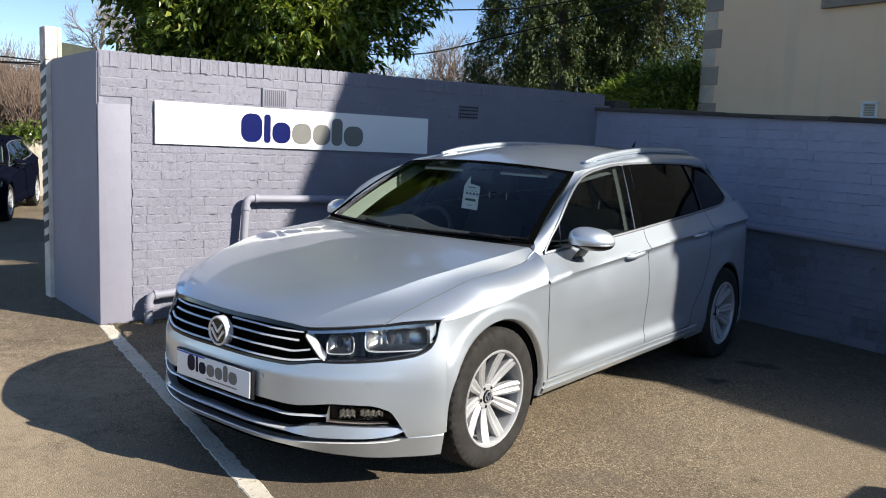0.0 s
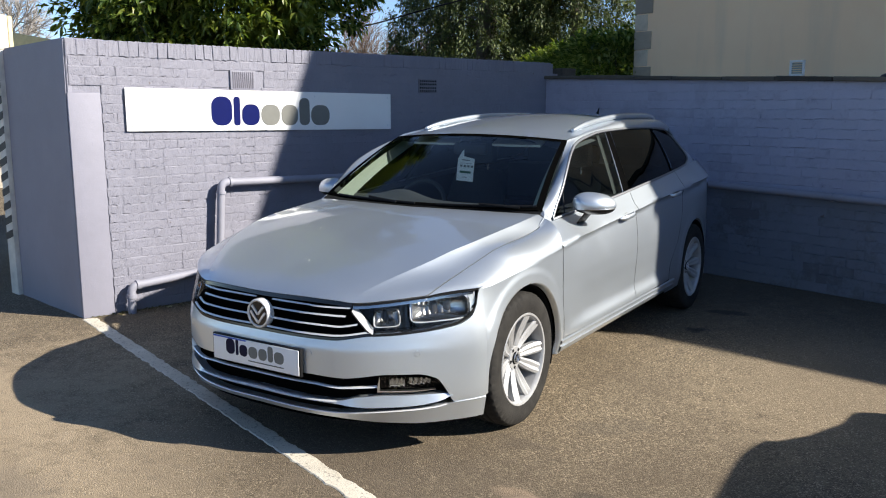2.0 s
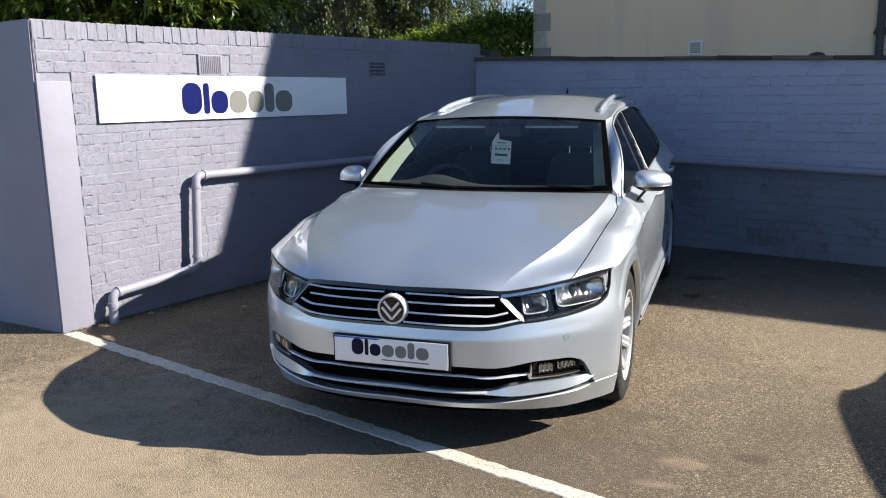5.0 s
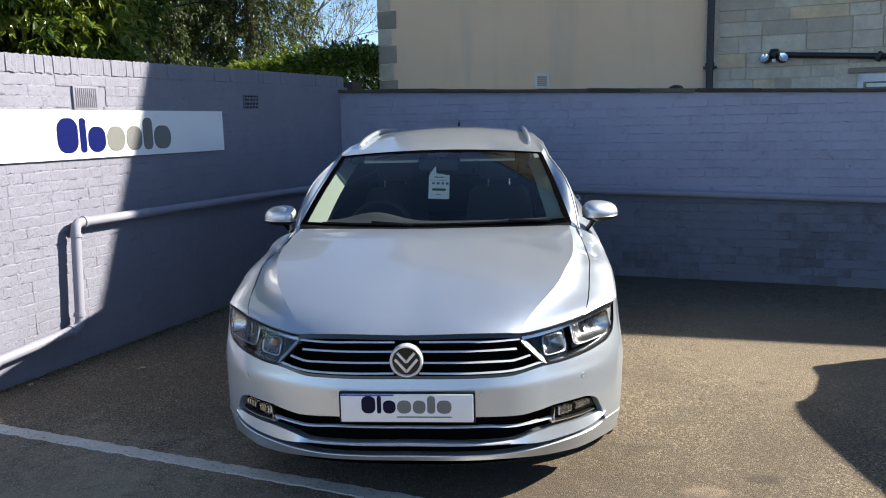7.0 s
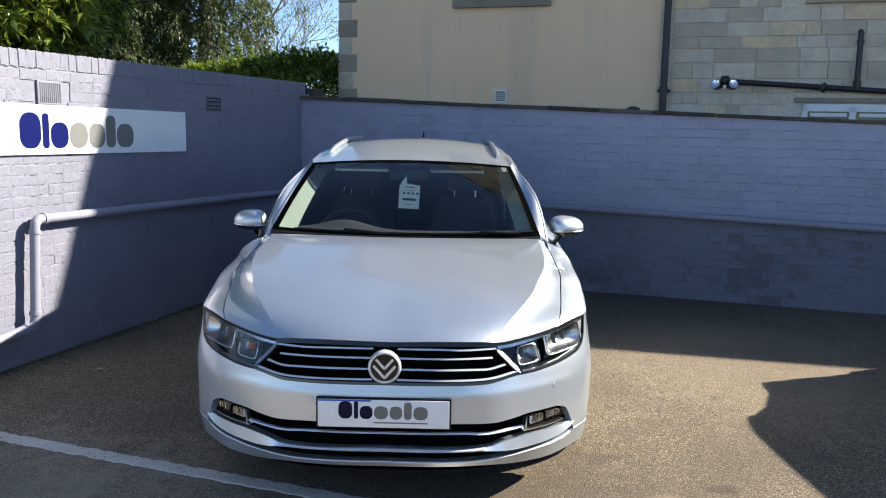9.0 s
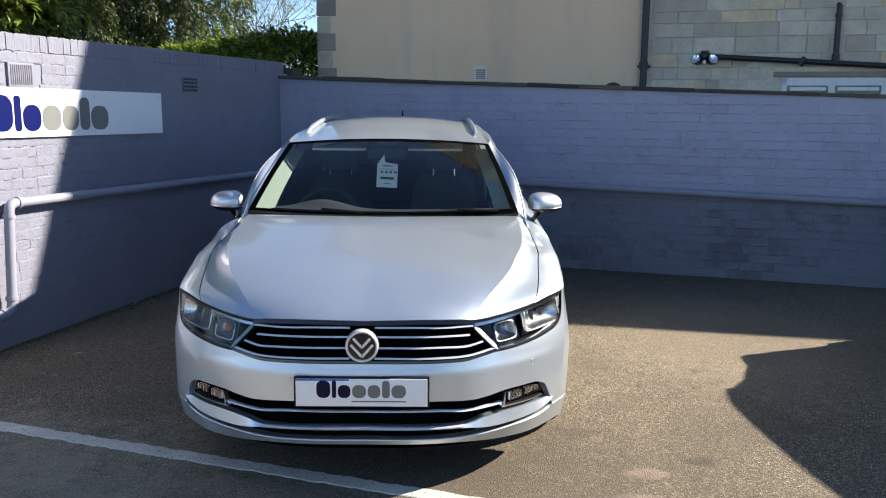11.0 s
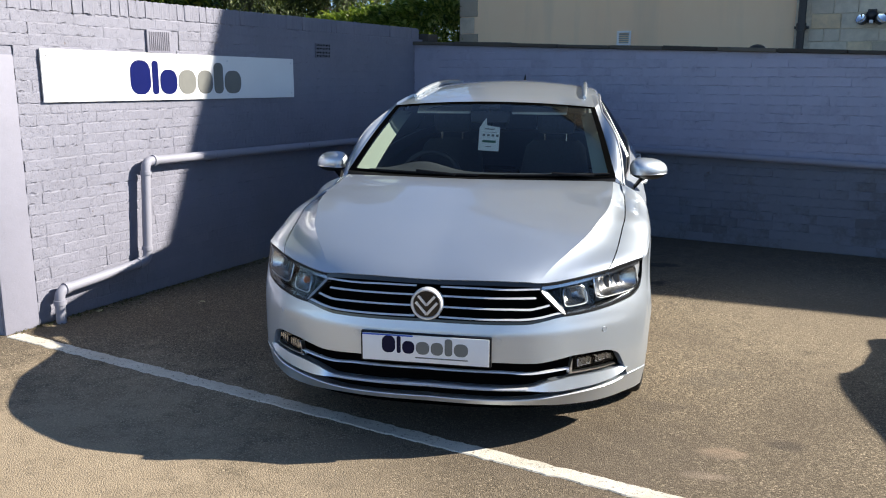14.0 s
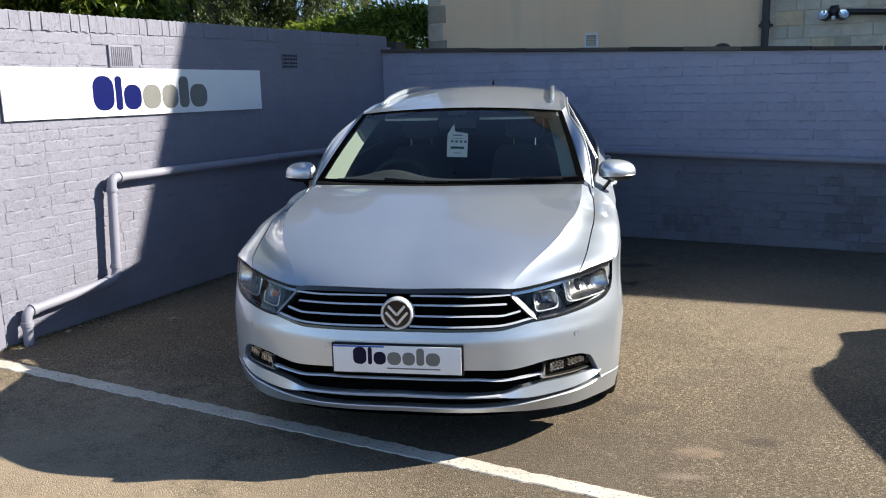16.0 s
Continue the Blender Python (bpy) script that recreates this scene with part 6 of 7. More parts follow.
PALETWIG = plain("grey_twig", (0.27, 0.25, 0.23), 0.9, 0, 0.25, 4)


def limb_tree(bm, base, height, levels, rng, spread=0.55, r0=0.1, lean=(0, 0, 1), tips=None, kids=4, shrink=.62, drop=0.0, thin=.003):
    """Tapered trunk with limbs that fork again; collects the tips."""
    def grow(p, d, length, r, lev):
        pts, n = [p], 5 if lev else 6
        for i in range(n):
            d = (d + Vector(rng.normal(0, .10, 3)) + Vector((0, 0, .05 - drop * (1 if lev else 0)))).normalized()
            pts.append(pts[-1] + d * length / n)
        add_tube(bm, pts, [max(thin, r * (1 - .55 * i / n)) for i in range(n + 1)], 7 if lev < 2 else (4 if lev < 4 else 3), caps=False)
        if lev >= levels:
            if tips is not None:
                tips.append((pts[-1], d))
            return
        for k in range(kids):
            j = rng.integers(2, n + 1)
            a = rng.uniform(0, 2 * math.pi)
            o = d.orthogonal().normalized()
            q = Matrix.Rotation(a, 3, d) @ o
            nd = (d + q * rng.uniform(spread * .7, spread * 1.5)).normalized()
            grow(pts[j], nd, length * rng.uniform(shrink * .8, shrink * 1.15), r * .55, lev + 1)
    grow(Vector(base), Vector(lean).normalized(), height, r0, 0)


def laurel_tree():
    """The big evergreen behind the left wall."""
    rng = np.random.default_rng(4)
    tree = thing("laurel_tree", "large evergreen laurel with glossy sunlit leaves behind the wall", "tree", at=Matrix.Translation(LW @ Vector((-1.75, 1.75, 0))))
    base = tree.matrix_world.translation
    bm = bmesh.new()
    tips = []
    for k in range(4):
        limb_tree(bm, (rng.uniform(-.3, .3), rng.uniform(-.4, .4), 0), 1.0, 3, rng, .5, .045, (rng.uniform(-.4, .4), rng.uniform(-.4, .4), 1), tips, 4, .7)
    part("trunk", bm, BARK, tree, "grey branching trunk")
    # leafy twigs fill an uneven crown
    M = (LWI.to_3x3()).inverted()
    where, away, ln = [], [], []
    for k in range(21000):
        u, v, w_ = rng.uniform(-1, 1), rng.uniform(-1, 1), rng.uniform(-1, 1)
        r = math.sqrt(u * u + v * v + w_ * w_)
        if r > 1 or r < .42:
            continue
        lump = 1 + .22 * noise.noise(Vector((u * 2.1, v * 2.1, w_ * 2.1)) * 1.3)
        x, yy, z = u * 1.30 * lump, v * 1.58 * lump + .40, 2.85 + w_ * 1.60 * lump
        if yy > .85 and z < 1.95 + (yy - .85) * .75:
            continue
        if z < 1.35 or (x > 1.42 and z < 2.2):
            continue
        if noise.noise(Vector((x, yy, z)) * 1.9) > (.36 if yy < .7 else .36 - .45 * min(1, yy - .7)):
            continue
        c = np.array(M @ Vector((x, yy, 0))) + (0, 0, z)
        d = np.array(M @ Vector((u, v, 0))) * .9 + (0, 0, w_ * .5 - .15) + rng.normal(0, .35, 3)
        d /= np.linalg.norm(d)
        m_ = rng.integers(9, 17)
        s = rng.uniform(-.12, .14, m_)[:, None]
        a = rng.normal(0, 1, (m_, 3))
        a -= (a @ d)[:, None] * d
        a /= np.linalg.norm(a, axis=1, keepdims=True)
        where.append(c + d * s + a * .012)
        away.append(a * .75 + d * .65)
        ln.append(rng.uniform(.06, .115, m_))
    where, away, ln = np.concatenate(where), np.concatenate(away), np.concatenate(ln)
    leaf_mesh("crown", where, away, ln, ln * rng.uniform(.32, .42, len(ln)), LAUREL, tree, "dense crown of long glossy leaves", .5)
    return tree


def conifer(x, y, r, h, seed, label):
    rng = np.random.default_rng(seed)
    tree = thing("conifer_tree", label, "tree", "dark conifers", at=Matrix.Translation((x, y, 0)))
    bm = bmesh.new()
    add_tube(bm, [(0, 0, 0), (.05, 0, h * .5), (0, .05, h * .96)], [.22, .14, .02], 10)
    for k in range(60):
        z, a = rng.uniform(.5, h * .9), rng.uniform(0, 6.28)
        rr = r * (1 - .75 * (z / h) ** 1.6) * .85
        add_tube(bm, [(0, 0, z), (math.cos(a) * rr * .5, math.sin(a) * rr * .5, z + .1), (math.cos(a) * rr, math.sin(a) * rr, z + .35)], [.03, .02, .006], 5, caps=False)
    part("trunk", bm, BARK, tree, "dark trunk with boughs")
    where, away, ln = [], [], []
    n = 5200 if r > 1.8 else 3600
    for k in range(n):
        # feathery clumps, drooping at their ends, round a dark core
        z = h * rng.random() ** .9
        a = rng.uniform(0, 2 * math.pi)
        lump = 1 + .34 * noise.noise(Vector((math.cos(a) * 1.9, math.sin(a) * 1.9, z * .95 + seed))) + .22 * noise.noise(Vector((math.cos(a) * 4.2, math.sin(a) * 4.2, z * 1.9 + seed)))
        rr = r * (1 - .72 * (z / h) ** 1.7) * lump * (rng.uniform(.66, 1.0) ** .5 if k % 5 else rng.uniform(.3, .75))
        out = np.array((math.cos(a), math.sin(a), 0))
        c = out * rr + (0, 0, z)
        m_ = 36
        along = rng.random(m_) ** .7
        side = rng.normal(0, 1, (m_, 3)) * (.10 * (1.15 - along))[:, None]
        where.append(c + out * (along * .30 - .12)[:, None] + np.array((0, 0, 1)) * (.12 * along - .26 * along ** 2)[:, None] + side)
        away.append(out * .6 + np.array((0, 0, 1)) * (.35 - 1.0 * along)[:, None] + rng.normal(0, .5, (m_, 3)))
        ln.append(rng.uniform(.06, .11, m_))
    where, away, ln = np.concatenate(where), np.concatenate(away), np.concatenate(ln)
    leaf_mesh("crown", where, away, ln, ln * rng.uniform(.26, .40, len(ln)), CONIFER, tree, "dense dark green sprays with gaps", .5, .1)
    return tree


laurel_tree()
conifer(-7.0, 13.2, 2.0, 9.5, 11, "tall dark conifer with dense drooping sprays")
conifer(-5.0, 13.7, 1.45, 8.6, 12, "tall dark conifer behind the hedge")
conifer(-8.4, 16.0, 1.5, 9.0, 14, "slim dark conifer at the back")


def hedge():
    rng = np.random.default_rng(8)
    h = thing("laurel_hedge", "clipped laurel hedge with pale sunlit top shoots", "hedge")
    a, b = np.array((-1.32, 7.42)), np.array((-6.6, 14.8))
    d = (b - a) / np.linalg.norm(b - a)
    nrm = np.array((-d[1], d[0]))
    where, away, ln = [], [], []
    L = np.linalg.norm(b - a)
    for k in range(8500):
        s, t = rng.random() * L, rng.uniform(-1, 1)
        top = 2.41 + .09 * noise.noise(Vector((s * 1.3, 0, 0))) + .07 * noise.noise(Vector((s * 4.1, 3, 0)))
        if rng.random() < .45:
            z, t = top - .16 * rng.random() ** 2, t
        else:
            z, t = rng.uniform(.9, top), math.copysign(1 - .12 * rng.random(), t)
        c = np.array((*(a + d * s + nrm * t * .6), z))
        w_ = np.array((*(nrm * t), .9 if z > top - .2 else .35))
        m_ = 6
        where.append(c + rng.normal(0, .05, (m_, 3)))
        away.append(w_ + rng.normal(0, .55, (m_, 3)))
        ln.append(rng.uniform(.065, .12, m_))
    for k in range(2600):
        s = rng.random() * (.25 if k < 900 else L)
        c = np.array((*(a + d * s + nrm * rng.uniform(-.6, .6)), rng.uniform(.8, 2.34)))
        where.append(c + rng.normal(0, .05, (5, 3)))
        away.append(rng.normal(0, 1, (5, 3)) - np.array((*d, 0)))
        ln.append(rng.uniform(.06, .115, 5))
    for s, hh in ((3.6, .42), (3.05, .36), (5.2, .2), (1.4, .22), (2.1, .18), (6.3, .2), (.6, .2), (7.4, .25)):
        top = 2.42
        for k in range(26):
            z = top + hh * k / 26
            where.append(np.array([[*(a + d * s), z]]) + rng.normal(0, .012, (2, 3)))
            away.append(np.concatenate([rng.normal(0, 1, (2, 2)), np.full((2, 1), .9)], 1))
            ln.append(rng.uniform(.06, .10, 2))
    where, away, ln = np.concatenate(where), np.concatenate(away), np.concatenate(ln)
    leaf_mesh("foliage", where, away, ln, ln * .4, HEDGELEAF, h, "dense small glossy leaves", .2)
    bm = bmesh.new()
    for k in range(26):
        p = a + d * (L * (k + .5) / 26)
        add_tube(bm, [(p[0], p[1], 0), (p[0] + rng.normal(0, .1), p[1] + rng.normal(0, .1), 1.2), (p[0] + rng.normal(0, .2), p[1] + rng.normal(0, .2), 2.3)], [.04, .03, .01], 6, caps=False)
    part("stems", bm, BARK, h, "brown stems")


hedge()


def bare_tree(x, y, height, seed, mat, label, levels=4, kids=4, r0=.14, spread=.5, drop=0.0, leaves=None, name="bare_tree"):
    rng = np.random.default_rng(seed)
    tree = thing(name, label, "tree", at=Matrix.Translation((x, y, 0)))
    bm = bmesh.new()
    tips = []
    limb_tree(bm, (0, 0, 0), height, levels, rng, spread, r0, (rng.uniform(-.1, .1), rng.uniform(-.1, .1), 1), tips, kids, .62, drop, .006 if x < -20 else .003)
    part("trunk", bm, mat, tree, "bare forking branches")
    if leaves:
        where = np.array([np.array(p) + rng.normal(0, .10, 3) for p, d in tips for k in range(10)])
        away = rng.normal(0, 1, where.shape)
        ln = rng.uniform(.06, .12, len(where))
        leaf_mesh("crown", where, away, ln, ln * .3, leaves, tree, "thin pale leaves", .4)
    return tree


bare_tree(-5.0, 19.5, 3.7, 21, BARK, "thin shrubby tree with pale young leaves", 4, 4, .06, .55, 0, WILLOW, "young_tree")
bare_tree(-4.4, 20.8, 3.5, 22, BARK, "thin shrubby tree with pale young leaves", 4, 4, .05, .5, 0, WILLOW, "young_tree")
bare_tree(-9.5, 15.4, 4.0, 23, TWIG, "bare birch with hanging twigs", 5, 5, .05, .6, .30)
bare_tree(-36.8, 19.0, 3.7, 24, PALETWIG, "bare winter tree with fine spreading branches", 5, 5, .2, .6)
for k, (x, y, hh) in enumerate(((-24.2, 26.9, 3.0), (-23.1, 28.0, 3.3), (-22.0, 28.5, 3.1), (-20.9, 29.4, 3.0), (-27, 31, 2.4), (-24.4, 32.8, 3.0), (-22.5, 34.5, 2.6), (-29, 30, 2.0), (-25.8, 34.6, 2.4))):
    bare_tree(x, y, hh, 40 + k, TWIG, "bare brown thicket tree", 4, 6, .08, .7)


def far_wood_object():
    rng = np.random.default_rng(31)
    bm = bmesh.new()
    for k in range(240):
        x, y = rng.uniform(-66, -44), rng.uniform(8, 29)
        z0 = 3.4 * ((-44 - x) / 22) ** 1.2
        hgt = rng.uniform(3.6, 6.6) * (1.0 - .35 * abs(y - 19) / 11)
        for j in range(40):
            a, e = rng.uniform(0, 6.28), rng.uniform(.1, .8)
            p = Vector((x + rng.normal(0, .3), y + rng.normal(0, .3), z0 - .2))
            q = p + Vector((math.cos(a) * e, math.sin(a) * e, 1)) * hgt * rng.uniform(.45, 1.05) / math.sqrt(1 + .6 * e * e)
            add_tube(bm, [p, p.lerp(q, .5) + Vector(rng.normal(0, .15, 3)), q], [.04, .024, .007], 3, caps=False)
    tagged(obj_from("far_woodland", bm, TWIG), "far leafless brown woodland on a rise", "woodland", kind="stuff")
    bm = bmesh.new()
    def slope(u, v):
        x, y = lerp(-43, -75, u), lerp(2, 40, v)
        return Vector((x, y, -.05 + 3.6 * u ** 1.1 * (1 + .2 * noise.noise(Vector((x * .2, y * .2, 0))))))
    add_grid(bm, slope, 16, 20)
    tagged(obj_from("rise", bm, plain("leaf_litter", (.14, .10, .07), .95, 0, .35, .8, .3)), "brown leaf-littered rise", "ground", kind="structure")


far_wood_object()

# fence with ivy far beyond the wall's end
fence = tagged(new("board_fence"), "pale weathered board fence with ivy along its top", "fence")
a, b_ = Vector((-17.6, 3.6, 0)), Vector((-15.6, 8.2, 0))
for k in range(26):
    p, q = a.lerp(b_, k / 26), a.lerp(b_, (k + .94) / 26)
    d = (q - p).normalized()
    n = Vector((-d.y, d.x, 0)) * .012
    bm = bmesh.new()
    prism(bm, [tuple((p - n).xy), tuple((q - n).xy), tuple((q + n).xy), tuple((p + n).xy)], 0, [1.36 + .01 * (k % 3)] * 4)
    part("board", bm, plain("weathered_board", (.42, .38, .31), .85, 0, .2, 8) if k == 0 else bpy.data.materials["weathered_board"], fence, smooth=False)
fence.location.z = -.34
rng = np.random.default_rng(5)
wh = np.array([[*(a.lerp(b_, rng.random()).xy), 1.30 + .30 * rng.random() ** 1.3] for k in range(2600)]) + rng.normal(0, .07, (2600, 3))
ln = rng.uniform(.07, .13, 2600)
leaf_mesh("ivy", wh, rng.normal(0, 1, (2600, 3)), ln, ln * .7, HEDGELEAF, fence, "ivy along the top", .3)

# overhead cables
for pts_, r in (([(-11.2, 4.6, 3.57), (-8.6, 6.2, 2.95), (-6.52, 7.38, 2.76), (-5.19, 8.45, 3.14), (-1.1, 7.6, 3.6)], .012), ([(-13.5, 3.0, 3.9), (-8.5, 6.0, 3.45), (-5.76, 8.02, 3.53), (-4.37, 8.99, 3.71), (-1.0, 9.6, 4.3)], .012),
                ([(-25, -3, 3.4), (-11.81, 3.34, 2.47), (-11.6, 3.81, 2.37), (-9.5, 15.4, 2.6)], .012)):
    bm = bmesh.new()
    f = [Vector(p) for p in pts_]
    smooth_pts = []
    for i in range(len(f) - 1):
        p0, p1, p2, p3 = f[max(0, i - 1)], f[i], f[i + 1], f[min(len(f) - 1, i + 2)]
        for j in range(8):
            t = j / 8
            smooth_pts.append(.5 * ((2 * p1) + (p2 - p0) * t + (2 * p0 - 5 * p1 + 4 * p2 - p3) * t * t + (3 * p1 - p0 - 3 * p2 + p3) * t ** 3))
    add_tube(bm, smooth_pts + [f[-1]], r, 6)
    tagged(obj_from("overhead_cable", bm, BLACK), "thin black overhead cable", "cable", "overhead cables")

# fallen leaves on the tarmac
DRYLEAF = plain("dry_leaf", (.42, .36, .20), .7, 0, .3, 20)
for k, (x, y, s, r) in enumerate(((-1.97, .94, .055, 20), (-2.31, 1.99, .05, 80), (-2.26, 2.09, .045, 140), (-2.12, 2.33, .05, 10), (-2.52, .62, .05, 60), (-2.46, .74, .045, 200), (-2.19, 2.32, .04, 300))):
    bm = bmesh.new()
    prof = [(0, 0), (.35, .26), (.7, .2), (1, 0)]
    mid = [bm.verts.new((t * s, 0, .006 + .006 * math.sin(3 * t))) for t, w_ in prof]
    l = [bm.verts.new((t * s, w_ * s, .012 + .008 * math.sin(3 * t + k))) for t, w_ in prof[1:3]]
    r_ = [bm.verts.new((t * s, -w_ * s, .008 + .01 * math.sin(2 * t + k))) for t, w_ in prof[1:3]]
    for sd in (l, r_):
        bm.faces.new((mid[0], mid[1], sd[0]))
        bm.faces.new((mid[1], mid[2], sd[1], sd[0]))
        bm.faces.new((mid[2], mid[3], sd[1]))
    ob = obj_from("fallen_leaf", bm, DRYLEAF)
    ob.matrix_world = pose(x, y, 0, 0, 0, r)
    tagged(ob, "dry curled yellow leaf on the tarmac", "leaf", "fallen leaves")



# grit, moss and leaf litter along the foot of the left wall
rng = np.random.default_rng(17)
n = 1800
along, off = rng.uniform(.05, 4.9, n), np.abs(rng.normal(0, .045, n)) + .012
litter_at = np.array([tuple(LW @ Vector((o, y, .003 + .008 * rng.random()))) for o, y in zip(off, along)])
flat = rng.normal(0, 1, (n, 3)) * (1, 1, .12)
ln = rng.uniform(.006, .024, n)
LITTER = leaf_material("foot_litter", [(0.0, (0.05, 0.045, 0.02)), (0.4, (0.10, 0.085, 0.04)), (0.75, (0.16, 0.12, 0.06)), (1.0, (0.09, 0.12, 0.035))], 0.9, 0.05)
litter = leaf_mesh("wall_foot_litter", litter_at, flat, ln, ln * .7, LITTER, None, "", .1, .1)
tagged(litter, "brown grit, moss and crumbled leaves along the wall's foot", "litter", kind="stuff")
# ---- bricks, blocks, stones and copings ----
def brick_mesh(name, w, h, d, rng, mat, rag=.004, shut_lo=.6, shut_hi=.45, shut_end=.4):
    """A worn brick face: bevelled, with uneven edges; X is proud of the wall, Y along it."""
    bm = bmesh.new()
    add = lambda x, y, z: bm.verts.new((x, y, z))
    n = 8 if w > .15 else 4
    ys = [w * i / n for i in range(n + 1)]
    # paint has closed most joints; the rest are open cracks
    def edge(shut):
        return (d - .0012, -.0012) if rng.random() < shut else (-.005, rng.uniform(0, rag * .55))
    lo, hi = [edge(shut_lo) for y in ys], [edge(shut_hi) for y in ys]
    outer_lo = [add(e[0], y + rng.uniform(-.002, .002), e[1]) for e, y in zip(lo, ys)]
    outer_hi = [add(e[0], y + rng.uniform(-.002, .002), h - e[1]) for e, y in zip(hi, ys)]
    b = .0045
    inner_lo = [add(d + rng.uniform(-.0015, .0012), min(max(y, b), w - b), b + rng.uniform(-.001, rag)) for y in ys]
    inner_hi = [add(d + rng.uniform(-.0015, .0012), min(max(y, b), w - b), h - b - rng.uniform(-.001, rag)) for y in ys]
    for i in range(n):
        bm.faces.new((outer_lo[i], outer_lo[i + 1], inner_lo[i + 1], inner_lo[i]))
        bm.faces.new((inner_lo[i], inner_lo[i + 1], inner_hi[i + 1], inner_hi[i]))
        bm.faces.new((inner_hi[i], inner_hi[i + 1], outer_hi[i + 1], outer_hi[i]))
    for o, i, sgn in ((0, 0, -1), (-1, -1, 1)):
        if rng.random() < shut_end:
            for v in (outer_lo[o], outer_hi[o]):
                v.co.x, v.co.y = d - .001, v.co.y + sgn * .002
    bm.faces.new((outer_lo[0], inner_lo[0], inner_hi[0], outer_hi[0]))
    bm.faces.new((outer_lo[-1], outer_hi[-1], inner_hi[-1], inner_lo[-1]))
    me = bpy.data.meshes.new(name)
    bmesh.ops.recalc_face_normals(bm, faces=bm.faces)
    bm.to_mesh(me)
    bm.free()
    me.materials.append(mat)
    return me


def lay(parent, name, kinds, places, near, joined_mat, turn=None):
    """places: (kind, y, z, lift) on a wall; those for which near(y, z) holds, up to 300, become parts; the rest is one joined mesh."""
    rng = random.Random(3)
    picked = sorted((p for p in places if near(p[1], p[2]) is not None), key=lambda p: near(p[1], p[2]))[:300]
    chosen = set(id(p) for p in picked)
    V, F = [], []
    for p in places:
        me = kinds[p[0]][rng.randrange(len(kinds[p[0]]))]
        m = Matrix.Translation((p[3], p[1], p[2]))
        if turn:
            m = turn @ m
        if id(p) in chosen:
            ob = new(name, me)
            ob.parent = parent
            ob.matrix_parent_inverse = Matrix()
            ob.matrix_basis = m
        else:
            o = len(V)
            V += [tuple(m @ v.co) for v in me.vertices]
            F += [tuple(o + i for i in f.vertices) for f in me.polygons]
    me = bpy.data.meshes.new(name + "work")
    me.from_pydata(V, [], F)
    me.materials.append(joined_mat)
    ob = new(name + "work", me)
    ob.parent = parent
    tagged(ob, "painted brickwork", kind="stuff")


rng = random.Random(7)
GAUGE = .0665
kinds = {"s": [brick_mesh("brick", .2165, GAUGE - .0012, .0018, rng, BRICKPAINT, .008, .84, .78, .76) for k in range(9)],
         "h": [brick_mesh("brick", .1045, GAUGE - .0012, .0018, rng, BRICKPAINT, .008, .84, .78, .76) for k in range(6)],
         "a": [brick_mesh("brick", .2165, GAUGE - .0012, .0012, rng, BRICKPAINT, .006, .97, .93) for k in range(6)],
         "b": [brick_mesh("brick", .1045, GAUGE - .0012, .0012, rng, BRICKPAINT, .006, .97, .93) for k in range(5)],
         "t": [brick_mesh("brick", .0705, .112, .003, rng, BRICKPAINT) for k in range(6)]}
places = []
for c in range(28):
    z = .006 + c * GAUGE
    y = .232 - (.11 if c % 2 else 0) if z < 1.62 else .012
    y = max(y, .014) if z > 1.6 else y
    while y < WALL_LEN - .1:
        kind = "h" if (c % 4 == 0 and rng.random() < .7) or rng.random() < .22 else "s"
        w = .106 if kind == "h" else .218
        if z < 1.62 and y < .215:
            y = .226
            continue
        inside_vent = (1.235 < y + w and y < 1.455 and 1.64 < z + .06 and z < 1.80) or (3.165 < y + w and y < 3.385 and 1.645 < z + .06 and z < 1.775)
        if not inside_vent:
            if rng.random() < (.9 if z < .5 else .25):
                kind = "b" if kind == "h" else "a"
            places.append((kind, y + .003, z + .005 * noise.noise(Vector((y * 2, z * 2, 0))), rng.uniform(-.0020, .0016)))
        y += w
y = .01
while y < WALL_LEN - .05:
    places.append(("t", y, WALL_H - .115, rng.uniform(-.004, .004)))
    y += .0725
lay(wall_left, "brick", kinds, places, lambda y, z: abs(y - .9) * .8 + abs(z - 1.1) * .5, BRICKJOINED)

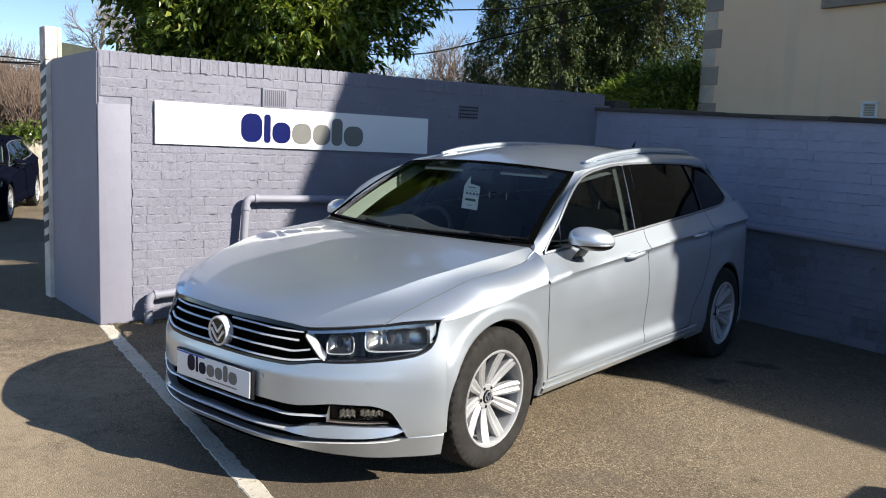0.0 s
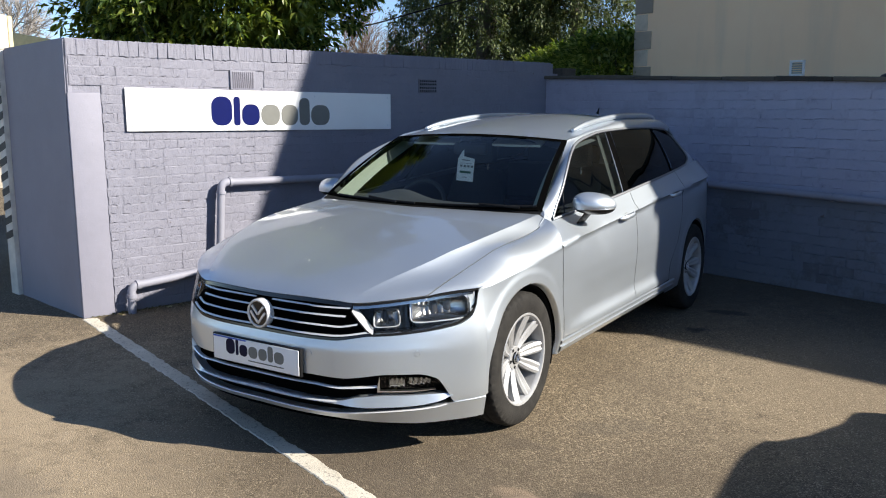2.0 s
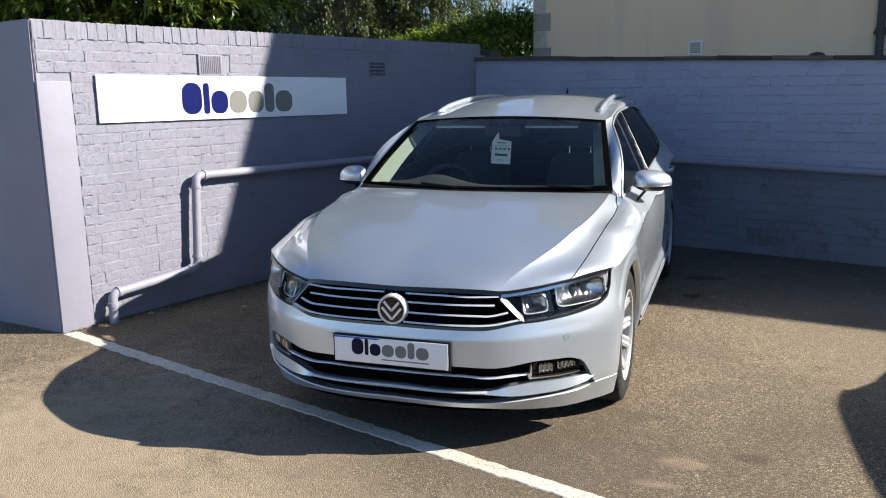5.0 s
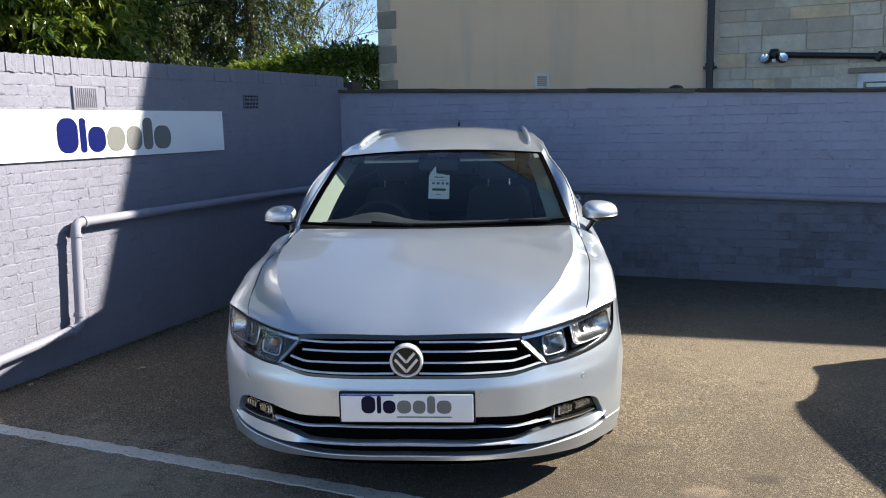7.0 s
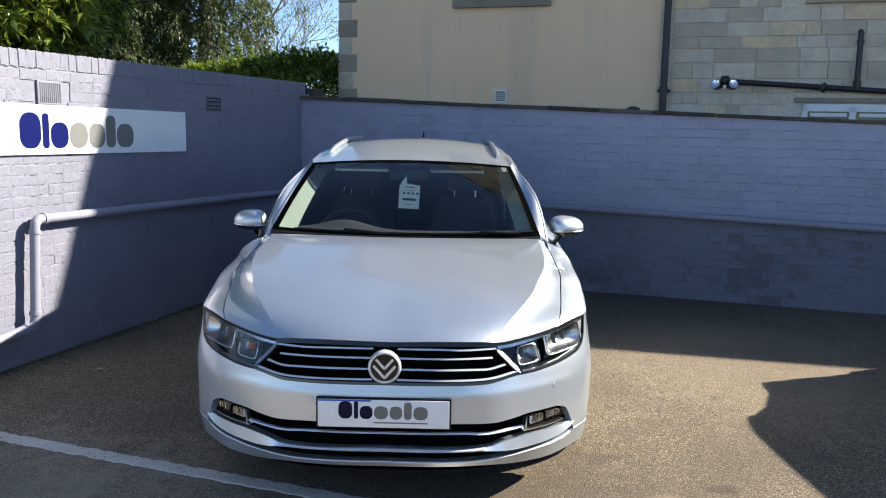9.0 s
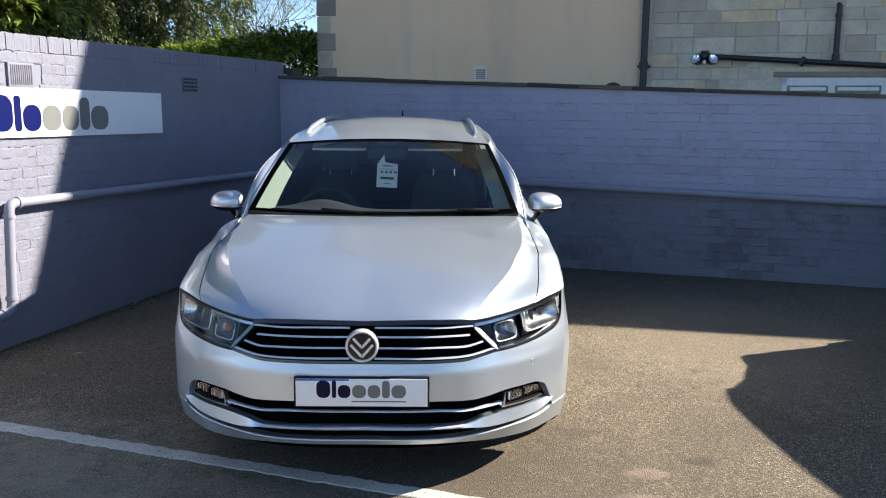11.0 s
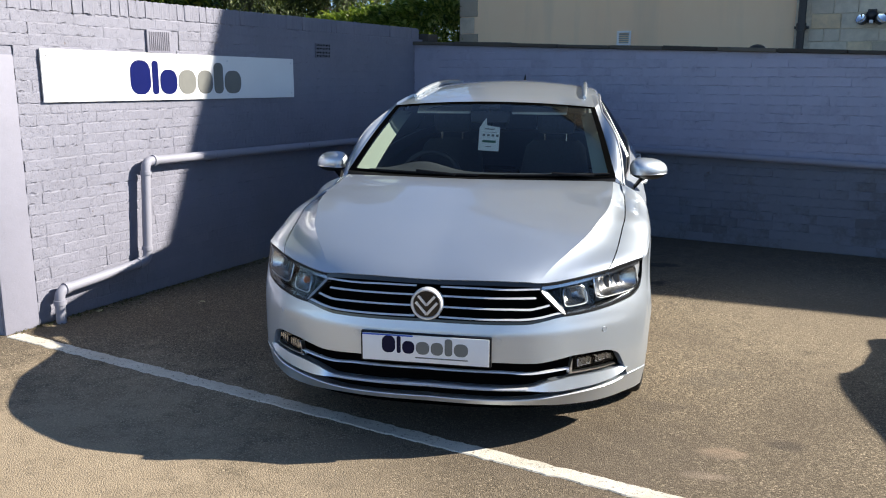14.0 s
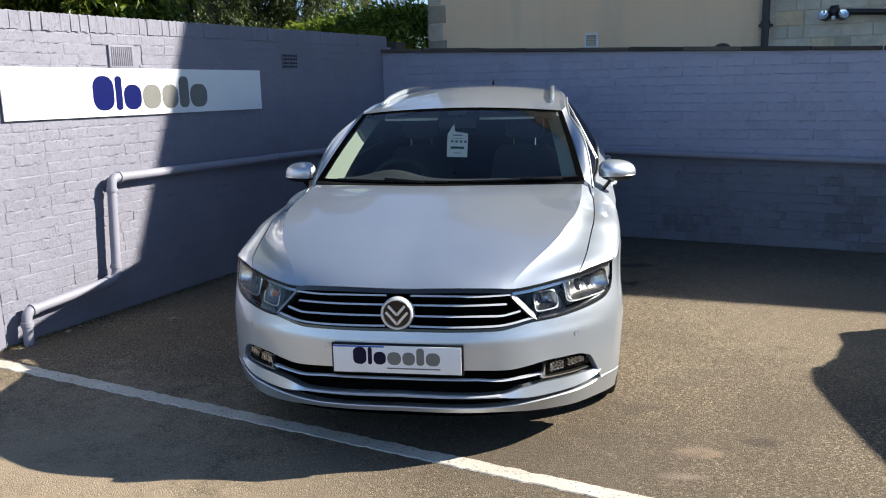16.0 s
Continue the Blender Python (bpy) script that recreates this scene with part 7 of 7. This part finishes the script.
# back wall: longer blocks; X runs along it, so the brick meshes are turned to face the yard
BG = .0785
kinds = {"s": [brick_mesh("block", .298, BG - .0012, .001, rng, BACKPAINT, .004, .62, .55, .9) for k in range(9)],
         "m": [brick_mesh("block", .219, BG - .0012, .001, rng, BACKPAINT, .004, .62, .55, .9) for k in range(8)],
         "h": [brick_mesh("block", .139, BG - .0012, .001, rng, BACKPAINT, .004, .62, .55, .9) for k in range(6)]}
places = []
for c in range(24):
    z = .004 + c * BG
    x = .02 + rng.random() * .12
    while x < 8.4:
        kind = rng.choice("sssmmh")
        w = {"s": .30, "m": .221, "h": .141}[kind]
        if z + BG < back_top(x + w) - .035:
            places.append((kind, x, z, rng.uniform(-.0014, .0010)))
        x += w
turn = Matrix(((0, 1, 0, 0), (-1, 0, 0, 0), (0, 0, 1, 0), (0, 0, 0, 1)))
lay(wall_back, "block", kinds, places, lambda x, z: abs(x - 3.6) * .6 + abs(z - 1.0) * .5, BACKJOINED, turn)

# coping slabs along the back wall
x = -.08
while x < 9.8:
    w = rng.uniform(.42, .62)
    bm = bmesh.new()
    z0, z1 = back_top(x) - .034, back_top(x + w) - .034
    t = .036 + rng.uniform(-.004, .006)
    f = rng.uniform(-.012, .012)
    lo = [bm.verts.new(p) for p in ((x + .003, -.032 + f, z0), (x + w - .003, -.032 + f, z1), (x + w - .003, .26, z1), (x + .003, .26, z0))]
    hi = [bm.verts.new(v.co + Vector((0, 0, t + rng.uniform(-.003, .003)))) for v in lo]
    bm.faces.new(hi)
    bm.faces.new(lo[::-1])
    for i in range(4):
        bm.faces.new((lo[i], lo[(i + 1) % 4], hi[(i + 1) % 4], hi[i]))
    bmesh.ops.bevel(bm, geom=bm.edges[:], offset=.005, segments=1, affect="EDGES")
    part("coping_slab", bm, COPING, wall_back, smooth=False)
    x += w

# coursed sandstone of the house
z = .95
while z < 4.3:
    h = rng.choice((.115, .135, .16, .185))
    x = 3.62 if rng.random() < .5 else 3.60
    while x < 7.6:
        w = rng.choice((.16, .24, .30, .38, .46, .60)) * (1.0 if h > .12 else .85)
        hidden = (5.0 < x + w and x < 6.6 and z < 1.96 and z + h > .85) or (4.95 < x + w and x < 6.5 and z + h > 2.985)
        if not hidden and z + h > 1.5:
            bm = bmesh.new()
            add_box(bm, x + .005, x + w - .005, HY - .004 - rng.uniform(0, .007), HY + .03, z + rng.uniform(.001, .006), z + h - rng.uniform(.001, .006), .004)
            part("stone", bm, STONE, house, smooth=False)
        x += w
    z += h
